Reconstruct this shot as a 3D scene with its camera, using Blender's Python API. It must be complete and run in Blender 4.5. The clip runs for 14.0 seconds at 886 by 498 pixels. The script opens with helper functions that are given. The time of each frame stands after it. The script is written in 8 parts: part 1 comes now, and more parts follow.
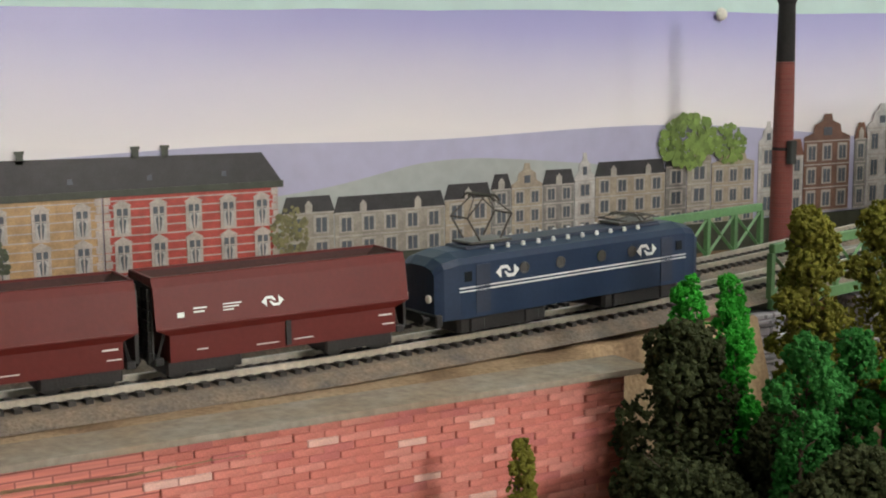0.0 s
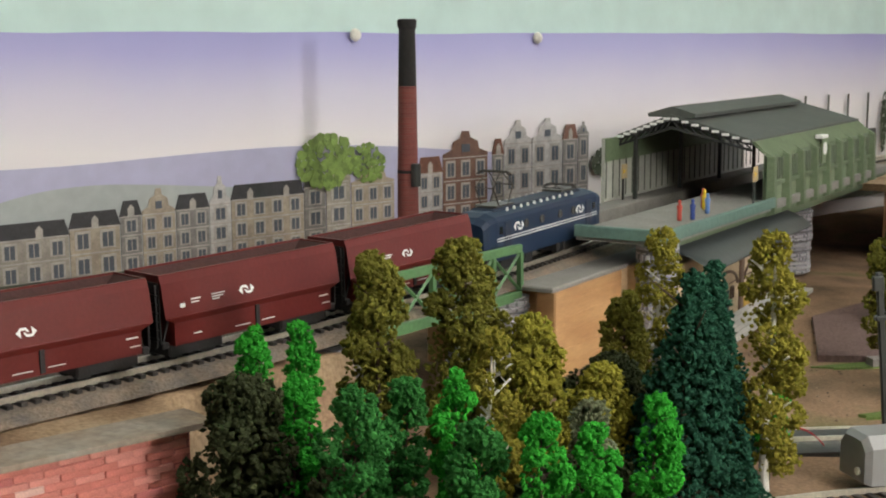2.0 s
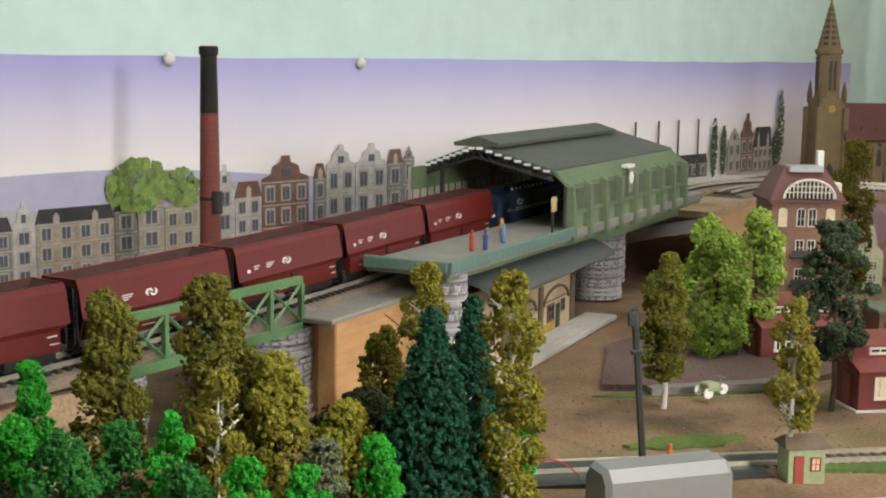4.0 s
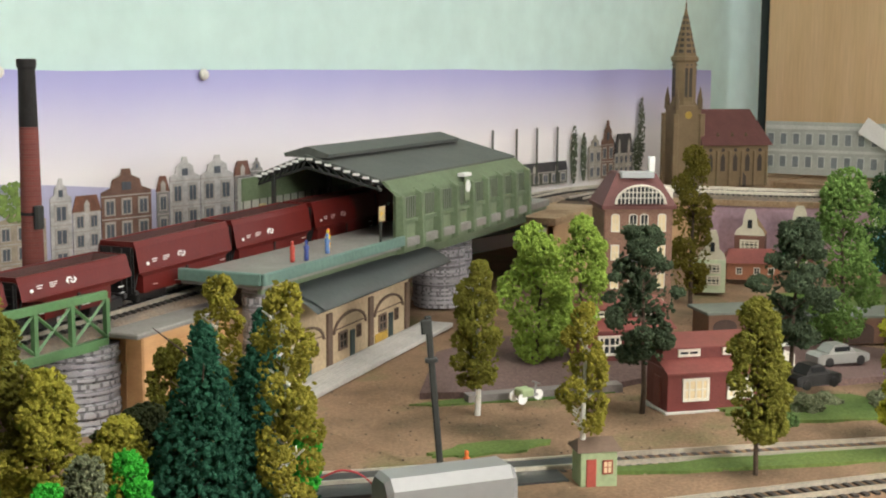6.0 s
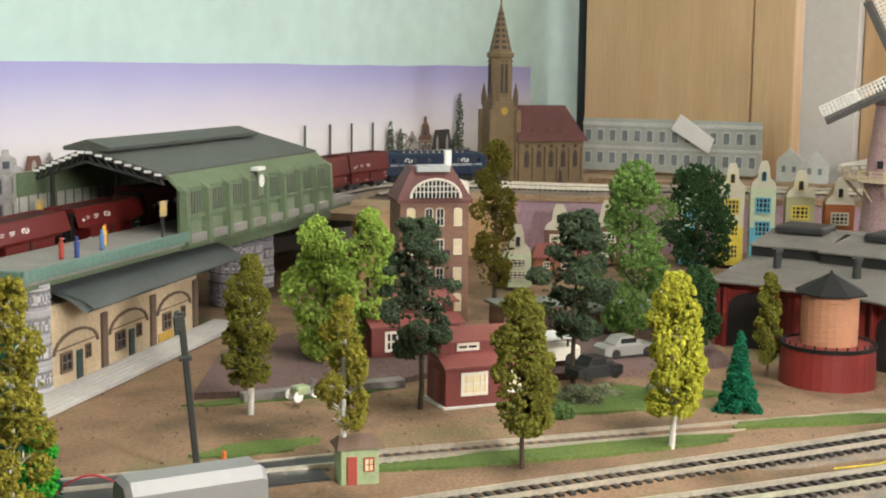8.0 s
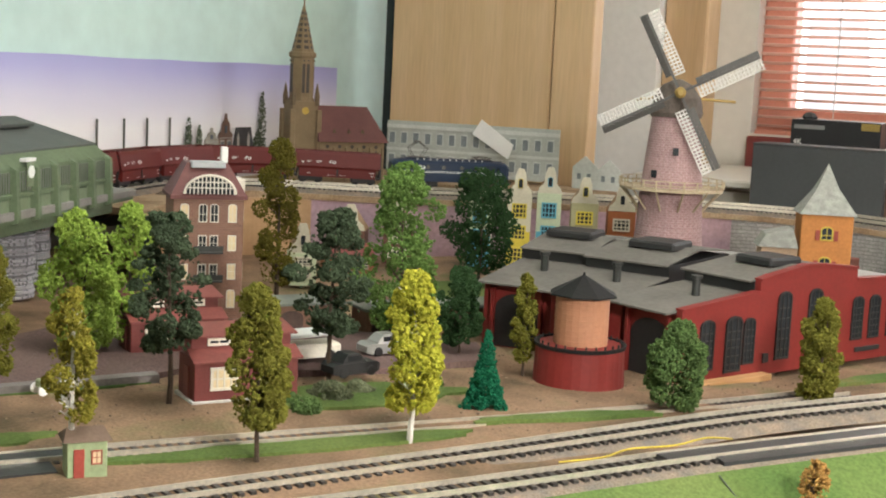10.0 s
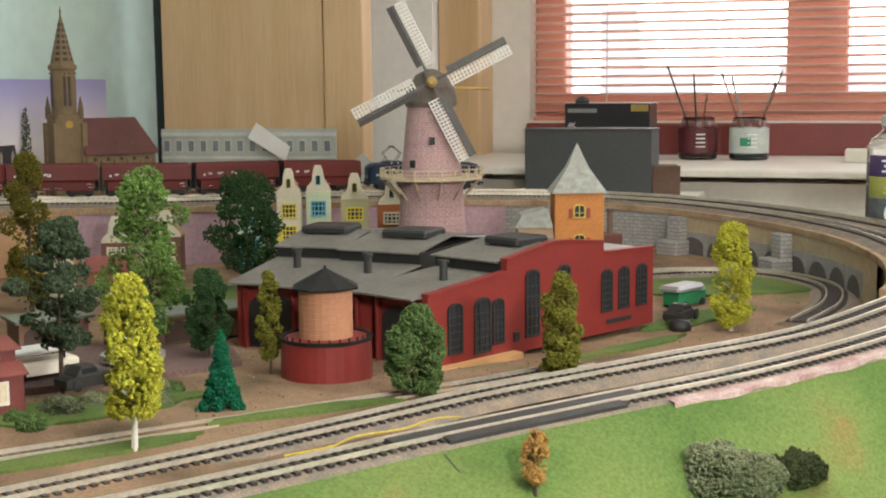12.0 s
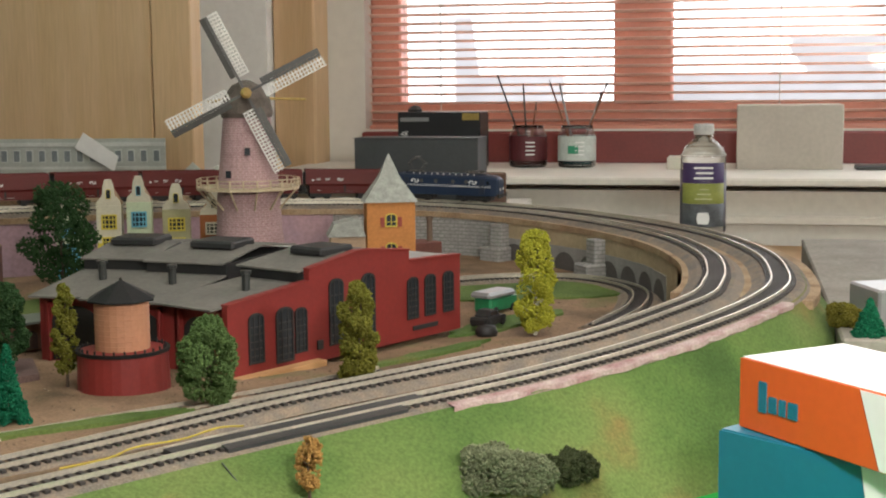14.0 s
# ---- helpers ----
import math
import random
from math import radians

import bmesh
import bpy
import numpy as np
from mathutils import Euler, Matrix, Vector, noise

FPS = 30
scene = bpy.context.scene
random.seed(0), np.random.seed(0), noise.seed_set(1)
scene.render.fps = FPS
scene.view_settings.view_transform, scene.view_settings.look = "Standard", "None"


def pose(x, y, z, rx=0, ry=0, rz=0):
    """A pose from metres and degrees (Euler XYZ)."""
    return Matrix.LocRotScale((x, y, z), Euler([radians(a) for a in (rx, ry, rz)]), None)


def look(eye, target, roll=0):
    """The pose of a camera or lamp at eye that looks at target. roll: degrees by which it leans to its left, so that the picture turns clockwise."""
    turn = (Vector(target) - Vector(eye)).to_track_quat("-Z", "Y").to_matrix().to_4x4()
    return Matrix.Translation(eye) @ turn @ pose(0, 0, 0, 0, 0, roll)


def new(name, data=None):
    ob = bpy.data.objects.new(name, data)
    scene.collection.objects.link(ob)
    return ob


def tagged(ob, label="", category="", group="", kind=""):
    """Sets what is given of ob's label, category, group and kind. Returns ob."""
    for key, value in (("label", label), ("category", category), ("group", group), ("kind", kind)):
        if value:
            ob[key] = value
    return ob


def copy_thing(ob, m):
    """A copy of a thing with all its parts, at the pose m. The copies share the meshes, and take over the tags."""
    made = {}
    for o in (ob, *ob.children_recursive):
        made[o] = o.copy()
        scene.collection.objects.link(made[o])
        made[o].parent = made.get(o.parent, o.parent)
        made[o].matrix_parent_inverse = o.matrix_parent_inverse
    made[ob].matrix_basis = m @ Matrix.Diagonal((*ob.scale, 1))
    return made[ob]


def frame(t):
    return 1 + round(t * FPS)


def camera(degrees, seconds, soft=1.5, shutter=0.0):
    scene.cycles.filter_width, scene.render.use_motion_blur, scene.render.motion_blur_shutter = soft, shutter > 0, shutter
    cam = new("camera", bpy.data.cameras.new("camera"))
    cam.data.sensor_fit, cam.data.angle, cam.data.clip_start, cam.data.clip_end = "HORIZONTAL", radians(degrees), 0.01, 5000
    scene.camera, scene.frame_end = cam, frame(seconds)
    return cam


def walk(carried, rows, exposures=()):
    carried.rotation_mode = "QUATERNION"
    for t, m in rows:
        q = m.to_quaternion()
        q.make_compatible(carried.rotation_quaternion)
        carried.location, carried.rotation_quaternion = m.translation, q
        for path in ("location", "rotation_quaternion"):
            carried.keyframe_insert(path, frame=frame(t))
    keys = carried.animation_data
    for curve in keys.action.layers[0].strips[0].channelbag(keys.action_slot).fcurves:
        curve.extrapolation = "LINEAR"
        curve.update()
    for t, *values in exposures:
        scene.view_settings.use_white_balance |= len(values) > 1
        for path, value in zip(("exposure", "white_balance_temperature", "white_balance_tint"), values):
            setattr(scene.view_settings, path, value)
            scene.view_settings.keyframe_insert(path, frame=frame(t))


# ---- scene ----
cam = camera(36.43, 14.0, soft=2.0)
PATH = [
    (0, (-0.1445, 0.1406, 0.1936), (0.8324, 1.8595, -0.1080), -0.36),
    (0.5, (-0.1378, 0.1388, 0.1998), (0.9505, 1.7864, -0.1181), -0.16),
    (1, (-0.1174, 0.1425, 0.1990), (1.0876, 1.7041, -0.1320), -0.03),
    (1.5, (-0.1019, 0.1307, 0.2049), (1.1717, 1.6399, -0.1119), -0.16),
    (2, (-0.0878, 0.1147, 0.2140), (1.2375, 1.5806, -0.0933), -0.17),
    (2.5, (-0.0737, 0.1061, 0.2180), (1.2828, 1.5416, -0.0972), 0.07),
    (3, (-0.0600, 0.0939, 0.2234), (1.3368, 1.4910, -0.0882), 0.13),
    (3.2, (-0.0552, 0.0891, 0.2243), (1.3558, 1.4735, -0.0799), 0.31),
    (5.3, (-0.0201, 0.0284, 0.2279), (1.4776, 1.3240, -0.0517), 0.31),
    (5.5, (-0.0140, 0.0235, 0.2274), (1.4955, 1.3060, -0.0495), 0.12),
    (6, (-0.0015, 0.0199, 0.2276), (1.5382, 1.2670, -0.0444), 0.32),
    (6.5, (0.0088, 0.0161, 0.2272), (1.5731, 1.2325, -0.0437), 0.70),
    (7, (0.0194, 0.0109, 0.2263), (1.6132, 1.1885, -0.0448), 0.61),
    (7.5, (0.0317, 0.0052, 0.2236), (1.6554, 1.1404, -0.0501), 0.49),
    (8, (0.0442, -0.0089, 0.2212), (1.7128, 1.0602, -0.0491), 0.66),
    (8.2, (0.0462, -0.0151, 0.2218), (1.7299, 1.0295, -0.0497), 0.35),
    (10.3, (0.0628, -0.0706, 0.2204), (1.8678, 0.7525, -0.0335), 2.29),
    (10.5, (0.0645, -0.0774, 0.2186), (1.8805, 0.7221, -0.0321), 1.62),
    (11, (0.0760, -0.0933, 0.2168), (1.9199, 0.6400, -0.0329), 0.35),
    (11.5, (0.0856, -0.1068, 0.2128), (1.9519, 0.5675, -0.0362), -0.34),
    (12, (0.0903, -0.1205, 0.2134), (1.9763, 0.4973, -0.0350), -0.53),
    (12.5, (0.0882, -0.1374, 0.2136), (1.9862, 0.4441, -0.0304), -0.44),
    (13, (0.0920, -0.1515, 0.2137), (2.0051, 0.3787, -0.0290), -0.48),
    (13.5, (0.0886, -0.1644, 0.2146), (2.0151, 0.3158, -0.0263), -0.42),
    (14, (0.0853, -0.1769, 0.2179), (2.0247, 0.2481, -0.0230), -0.51),
]
walk(cam, [(t, look(eye, target, roll)) for t, eye, target, roll in PATH],
     [(0, -0.22), (1.5, -0.17), (3, -0.04), (5.5, 0.14), (7.5, 0.26), (11, 0.18), (12.5, -0.04), (14, -0.30)])

# ---- world, lights ----
world = bpy.data.worlds.new("world")
scene.world = world
world.use_nodes = True
wn = world.node_tree.nodes
sky = wn.new("ShaderNodeTexSky")
sky.sky_type, sky.sun_disc = "NISHITA", False
sky.sun_elevation, sky.sun_rotation = radians(35), radians(120)
wn["Background"].inputs[1].default_value = 0.12
world.node_tree.links.new(sky.outputs[0], wn["Background"].inputs[0])


def area(name, m, sx, sy, watts, color):
    d = bpy.data.lights.new(name, "AREA")
    d.shape, d.size, d.size_y, d.energy, d.color = "RECTANGLE", sx, sy, watts, color
    ob = new(name, d)
    ob.matrix_world = m
    return ob


lamp = bpy.data.lights.new("desk_lamp_light", "POINT")
lamp.energy, lamp.shadow_soft_size, lamp.color = 23, 0.035, (1.0, 0.95, 0.88)
new("desk_lamp_light", lamp).location = (0.335, -0.314, 0.37)
lamp = bpy.data.lights.new("side_lamp_light", "POINT")
lamp.energy, lamp.shadow_soft_size, lamp.color = 12, 0.025, (1.0, 0.95, 0.88)
new("side_lamp_light", lamp).location = (0.75, -0.62, 0.29)
area("ceiling_light", look((0.6, -0.2, 1.42), (0.6, -0.2, 0)), 0.9, 0.9, 14, (1.0, 0.97, 0.92))
area("window_daylight", look((2.57, -0.35, 0.62), (0.8, 0.3, 0.1)), 1.6, 0.8, 13, (0.93, 0.97, 1.0))

# ---- materials ----
MATS = {}


def mat(name, color, rough=0.7, metal=0.0, grain=40.0, vary=0.25, bump=0.15, second=None, glow=0.0, island=0.0, spec=0.5):
    """A surface with variation at two scales, relief, and a second colour in patches."""
    if name in MATS:
        return MATS[name]
    m = bpy.data.materials.new(name)
    m.use_nodes = True
    nt = m.node_tree
    N, L = nt.nodes, nt.links
    b = N["Principled BSDF"]
    b.inputs["Roughness"].default_value, b.inputs["Metallic"].default_value = rough, metal
    b.inputs["Specular IOR Level"].default_value = spec
    tc = N.new("ShaderNodeTexCoord")
    n1, n2 = N.new("ShaderNodeTexNoise"), N.new("ShaderNodeTexNoise")
    n1.inputs["Scale"].default_value, n2.inputs["Scale"].default_value = grain, grain * 9
    n1.inputs["Detail"].default_value = n2.inputs["Detail"].default_value = 5
    for n in (n1, n2):
        L.new(tc.outputs["Object"], n.inputs["Vector"])
    ramp = N.new("ShaderNodeMapRange")
    ramp.inputs[1].default_value, ramp.inputs[2].default_value = 0.3, 0.7
    L.new(n1.outputs[0], ramp.inputs[0])
    mix = N.new("ShaderNodeMix")
    mix.data_type = "RGBA"
    c2 = second if second else tuple(c * (1 - vary) for c in color)
    mix.inputs[6].default_value, mix.inputs[7].default_value = (*color, 1), (*c2, 1)
    L.new(ramp.outputs[0], mix.inputs[0])
    hsv = N.new("ShaderNodeHueSaturation")
    fine = N.new("ShaderNodeMapRange")
    fine.inputs[1].default_value, fine.inputs[2].default_value = 0.25, 0.75
    fine.inputs[3].default_value, fine.inputs[4].default_value = 1 - vary * 0.7, 1 + vary * 0.7
    L.new(n2.outputs[0], fine.inputs[0])
    value = fine.outputs[0]
    if island:
        geo, ir, mul = N.new("ShaderNodeNewGeometry"), N.new("ShaderNodeMapRange"), N.new("ShaderNodeMath")
        ir.inputs[3].default_value, ir.inputs[4].default_value = 1 - island, 1 + island
        mul.operation = "MULTIPLY"
        L.new(geo.outputs["Random Per Island"], ir.inputs[0])
        L.new(ir.outputs[0], mul.inputs[0]), L.new(fine.outputs[0], mul.inputs[1])
        value = mul.outputs[0]
    L.new(value, hsv.inputs["Value"])
    L.new(mix.outputs[2], hsv.inputs["Color"])
    L.new(hsv.outputs[0], b.inputs["Base Color"])
    if bump:
        bp = N.new("ShaderNodeBump")
        bp.inputs["Strength"].default_value, bp.inputs["Distance"].default_value = bump, 0.002
        L.new(n2.outputs[0], bp.inputs["Height"])
        L.new(bp.outputs[0], b.inputs["Normal"])
    # emits the surface's own colour, for the daylit view outside
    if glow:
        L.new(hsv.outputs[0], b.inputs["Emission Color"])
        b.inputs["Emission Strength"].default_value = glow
    MATS[name] = m
    return m


def glass(name, tint=(1, 1, 1), rough=0.02):
    m = bpy.data.materials.new(name)
    m.use_nodes = True
    b = m.node_tree.nodes["Principled BSDF"]
    b.inputs["Base Color"].default_value = (*tint, 1)
    b.inputs["Roughness"].default_value, b.inputs["Transmission Weight"].default_value, b.inputs["IOR"].default_value = rough, 1.0, 1.35
    return m


def wood(name, color, second, scale=(60, 60, 4), rough=0.55):
    """Planed wood with its grain along one axis."""
    m = mat(name, color, rough, grain=1.0, vary=0.12, bump=0.08, second=second)
    nt = m.node_tree
    mp = nt.nodes.new("ShaderNodeMapping")
    mp.inputs["Scale"].default_value = scale
    tc = next(n for n in nt.nodes if n.type == "TEX_COORD")
    nt.links.new(tc.outputs["Object"], mp.inputs[0])
    for n in nt.nodes:
        if n.type == "TEX_NOISE":
            nt.links.new(mp.outputs[0], n.inputs["Vector"])
    return m


def bricks(name, c1, c2, mortar, w=0.008, h=0.0028, rough=0.8, joint=0.12):
    """Fine courses too small to be single pieces at this scale."""
    m = bpy.data.materials.new(name)
    m.use_nodes = True
    nt = m.node_tree
    N, L = nt.nodes, nt.links
    b = N["Principled BSDF"]
    b.inputs["Roughness"].default_value = rough
    uv = N.new("ShaderNodeUVMap")
    br = N.new("ShaderNodeTexBrick")
    br.inputs["Scale"].default_value = 1.0
    br.inputs["Brick Width"].default_value, br.inputs["Row Height"].default_value = w, h
    br.inputs["Mortar Size"].default_value = h * joint
    br.inputs["Color1"].default_value, br.inputs["Color2"].default_value, br.inputs["Mortar"].default_value = (*c1, 1), (*c2, 1), (*mortar, 1)
    L.new(uv.outputs[0], br.inputs["Vector"])
    n = N.new("ShaderNodeTexNoise")
    n.inputs["Scale"].default_value, n.inputs["Detail"].default_value = 60, 6
    mr = N.new("ShaderNodeMapRange")
    mr.inputs[1].default_value, mr.inputs[2].default_value, mr.inputs[3].default_value, mr.inputs[4].default_value = 0.3, 0.7, 0.75, 1.2
    L.new(n.outputs[0], mr.inputs[0])
    hsv = N.new("ShaderNodeHueSaturation")
    L.new(mr.outputs[0], hsv.inputs["Value"]), L.new(br.outputs[0], hsv.inputs["Color"])
    L.new(hsv.outputs[0], b.inputs["Base Color"])
    bp = N.new("ShaderNodeBump")
    bp.inputs["Strength"].default_value, bp.inputs["Distance"].default_value = 0.4, 0.001
    L.new(br.outputs[1], bp.inputs["Height"]), L.new(bp.outputs[0], b.inputs["Normal"])
    bp.invert = True
    MATS[name] = m
    return m


# ---- mesh helpers ----
class Mesh:
    """Gathers vertices and faces of one part."""

    def __init__(self):
        self.v, self.f, self.uv = [], [], None

    def add(self, verts, faces, m=None):
        o = len(self.v)
        self.v += [tuple(m @ Vector(p)) if m else tuple(p) for p in verts]
        self.f += [tuple(i + o for i in f) for f in faces]
        return self

    def box(self, x0, y0, z0, x1, y1, z1, m=None):
        return self.add([(x0, y0, z0), (x1, y0, z0), (x1, y1, z0), (x0, y1, z0), (x0, y0, z1), (x1, y0, z1), (x1, y1, z1), (x0, y1, z1)],
                        [(0, 3, 2, 1), (4, 5, 6, 7), (0, 1, 5, 4), (1, 2, 6, 5), (2, 3, 7, 6), (3, 0, 4, 7)], m)

    def slab(self, x0, y0, z0, x1, y1, z1, b=0.001, m=None):
        """A box with bevelled vertical and top edges."""
        pts = lambda e, z: [(x0 + e, y0, z), (x1 - e, y0, z), (x1, y0 + e, z), (x1, y1 - e, z), (x1 - e, y1, z), (x0 + e, y1, z), (x0, y1 - e, z), (x0, y0 + e, z)]
        ins = [(x0 + b, y0 + b, z1), (x1 - b, y0 + b, z1), (x1 - b, y0 + b, z1), (x1 - b, y1 - b, z1), (x1 - b, y1 - b, z1), (x0 + b, y1 - b, z1), (x0 + b, y1 - b, z1), (x0 + b, y0 + b, z1)]
        v = pts(b, z0) + pts(b, z1 - b) + ins
        f = [tuple(range(7, -1, -1)), (16, 17, 19, 21)]
        for k in range(8):
            f += [(k, (k + 1) % 8, 8 + (k + 1) % 8, 8 + k), (8 + k, 8 + (k + 1) % 8, 16 + (k + 1) % 8, 16 + k)]
        return self.add(v, f, m)

    def lathe(self, rings, n=16, m=None, caps=True, a0=0.0):
        """Rings of (radius, z) turned about z."""
        v = [(r * math.cos(a0 + 2 * math.pi * k / n), r * math.sin(a0 + 2 * math.pi * k / n), z) for r, z in rings for k in range(n)]
        f = [(i * n + k, i * n + (k + 1) % n, (i + 1) * n + (k + 1) % n, (i + 1) * n + k) for i in range(len(rings) - 1) for k in range(n)]
        if caps:
            f += [tuple(range(n - 1, -1, -1)), tuple(range((len(rings) - 1) * n, len(rings) * n))]
        return self.add(v, f, m)

    def prism(self, poly, depth, m=None):
        """A polygon in x and z, pushed along y."""
        n = len(poly)
        v = [(x, 0, z) for x, z in poly] + [(x, depth, z) for x, z in poly]
        f = [tuple(range(n)), tuple(range(2 * n - 1, n - 1, -1))] + [(k, n + k, n + (k + 1) % n, (k + 1) % n) for k in range(n)]
        return self.add(v, f, m)

    def tube(self, a, b, r, n=6, r2=None):
        a, b = Vector(a), Vector(b)
        m = Matrix.Translation(a) @ (b - a).to_track_quat("Z", "Y").to_matrix().to_4x4()
        return self.lathe([(r, 0), (r if r2 is None else r2, (b - a).length)], n, m)

    def data(self, name, material, smooth=False, uvs=False):
        me = bpy.data.meshes.new(name)
        me.from_pydata(self.v, [], self.f)
        me.materials.append(material)
        if smooth:
            me.polygons.foreach_set("use_smooth", [True] * len(me.polygons))
        if uvs:
            layer = me.uv_layers.new(name="UVMap")
            for p in me.polygons:
                nrm = p.normal
                for li in p.loop_indices:
                    c = me.vertices[me.loops[li].vertex_index].co
                    if abs(nrm.z) > 0.75:
                        layer.data[li].uv = (c.x, c.y)
                    else:
                        h = Vector((-nrm.y, nrm.x, 0)).normalized()
                        layer.data[li].uv = (c.dot(h), c.z)
        me.update()
        return me


def part(name, ms, material, parent=None, label="", smooth=False, uvs=False, m=None):
    ob = new(name, ms.data(name, material, smooth, uvs))
    ob.parent = parent
    if m:
        ob.matrix_basis = m
    if label:
        ob["label"] = label
    return ob


def thing(name, label, category, m=None, group="", kind=""):
    ob = new(name)
    ob.empty_display_size = 0.01
    if m:
        ob.matrix_basis = m
    return tagged(ob, label, category, group, kind)


def solid(name, ms, material, label, category, m=None, kind="", smooth=False, uvs=False, group=""):
    return tagged(part(name, ms, material, None, "", smooth, uvs, m), label, category, group, kind)


def smoothstep(a, b, x):
    k = min(1, max(0, (x - a) / (b - a)))
    return k * k * (3 - 2 * k)


class Line:
    """A smooth line through points, by arc length."""

    def __init__(self, pts, step=0.01):
        p = [Vector(q) for q in pts]
        p = [p[0] * 2 - p[1]] + p + [p[-1] * 2 - p[-2]]
        out = []
        for i in range(1, len(p) - 2):
            n = max(2, int((p[i + 1] - p[i]).length / step))
            for k in range(n):
                t = k / n
                out.append(0.5 * (2 * p[i] + (p[i + 1] - p[i - 1]) * t + (2 * p[i - 1] - 5 * p[i] + 4 * p[i + 1] - p[i + 2]) * t * t + (3 * p[i] - p[i - 1] - 3 * p[i + 1] + p[i + 2]) * t ** 3))
        out.append(p[-2])
        self.p = out
        self.s = [0.0]
        for a, b in zip(out, out[1:]):
            self.s.append(self.s[-1] + (b - a).length)
        self.length = self.s[-1]

    def at(self, s):
        s = min(max(s, 0), self.length)
        i = min(int(np.searchsorted(self.s, s, side="right")) - 1, len(self.p) - 2)
        k = (s - self.s[i]) / (self.s[i + 1] - self.s[i])
        return self.p[i].lerp(self.p[i + 1], k)

    def heading(self, s):
        return (self.at(s + 0.006) - self.at(s - 0.006)).normalized()

    def side(self, s):
        d = self.heading(s)
        return Vector((-d.y, d.x, 0)).normalized()

    def nearest(self, x, y):
        return min(range(len(self.p)), key=lambda i: (self.p[i].x - x) ** 2 + (self.p[i].y - y) ** 2)


def ribbon(line, s0, s1, prof, step=0.012, m=None):
    """A profile of (side, up) points drawn along a line."""
    ms = Mesh()
    n = max(2, int((s1 - s0) / step))
    k = len(prof)
    v = []
    for i in range(n + 1):
        s = s0 + (s1 - s0) * i / n
        c, w = line.at(s), line.side(s)
        v += [c + w * a + Vector((0, 0, b)) for a, b in prof]
    f = [(i * k + j, (i + 1) * k + j, (i + 1) * k + (j + 1) % k, i * k + (j + 1) % k) for i in range(n) for j in range(k)]
    f += [tuple(range(k - 1, -1, -1)), tuple(range(n * k, n * k + k))]
    return ms.add(v, f)


# ---- lines of the railway ----
TRAIN = Line([(-2.3, 0.664, 0.06), (-1.6, 0.664, 0.06), (-0.9, 0.664, 0.06), (-0.3, 0.664, 0.06), (0.02, 0.665, 0.06), (0.15, 0.671, 0.061), (0.28, 0.684, 0.063), (0.40, 0.702, 0.066), (0.52, 0.731, 0.068),
              (0.66, 0.772, 0.07), (0.80, 0.812, 0.072), (0.97, 0.861, 0.072), (1.13, 0.908, 0.072), (1.30, 0.955, 0.071), (1.43, 0.983, 0.07),
              (1.53, 0.975, 0.069), (1.605, 0.915, 0.067), (1.685, 0.80, 0.064), (1.79, 0.68, 0.062), (1.895, 0.57, 0.058), (1.975, 0.44, 0.055), (2.02, 0.32, 0.052),
              (2.015, 0.19, 0.049), (1.965, 0.08, 0.047), (1.885, -0.01, 0.046), (1.79, -0.09, 0.045), (1.66, -0.16, 0.045), (1.51, -0.205, 0.044), (1.38, -0.217, 0.043),
              (1.285, -0.212, 0.042), (1.19, -0.18, 0.038), (1.08, -0.115, 0.030), (0.99, -0.04, 0.022), (0.905, 0.045, 0.0155), (0.82, 0.130, 0.0085), (0.765, 0.174, 0.006), (0.715, 0.213, 0.004), (0.56, 0.32, 0.003), (0.40, 0.41, 0.003), (0.1, 0.47, 0.003), (-0.6, 0.50, 0.003)])
S_YARD = TRAIN.s[TRAIN.nearest(1.285, -0.212)]
S_SHED0 = TRAIN.s[TRAIN.nearest(0.735, 0.793)]
S_SHED1 = TRAIN.s[TRAIN.nearest(1.13, 0.908)]
S_LOCO0 = TRAIN.s[TRAIN.nearest(0.228, 0.678)]
INNER = Line([TRAIN.at(s) - TRAIN.side(s) * (0.058 if s < S_YARD else 0.052) for s in np.arange(TRAIN.s[TRAIN.nearest(1.33, 0.96)], TRAIN.s[TRAIN.nearest(1.16, -0.163)], 0.06)]
             + [(1.105, -0.065, 0.028), (1.02, 0.027, 0.0195), (0.93, 0.122, 0.0115), (0.85, 0.186, 0.0065), (0.785, 0.229, 0.005), (0.73, 0.266, 0.004), (0.58, 0.36, 0.003), (0.40, 0.46, 0.003), (0.1, 0.53, 0.003)])
S_END = TRAIN.length


def ground_z(x, y):
    """The height of the layout's ground."""
    z = -0.02 * smoothstep(0.8, 1.3, x)
    z += 0.0025 * noise.noise((x * 9, y * 9, 0)) + 0.001 * noise.noise((x * 40, y * 40, 3))
    return z


RAIL = mat("rail_steel", (0.74, 0.69, 0.57), 0.32, 0.65, 60, 0.25, 0.05)
SLEEPER = mat("sleeper_plastic", (0.035, 0.03, 0.027), 0.6, island=0.3)
BALLAST = mat("ballast_cork", (0.25, 0.19, 0.135), 0.95, grain=70, vary=0.45, bump=0.6, second=(0.14, 0.125, 0.11))


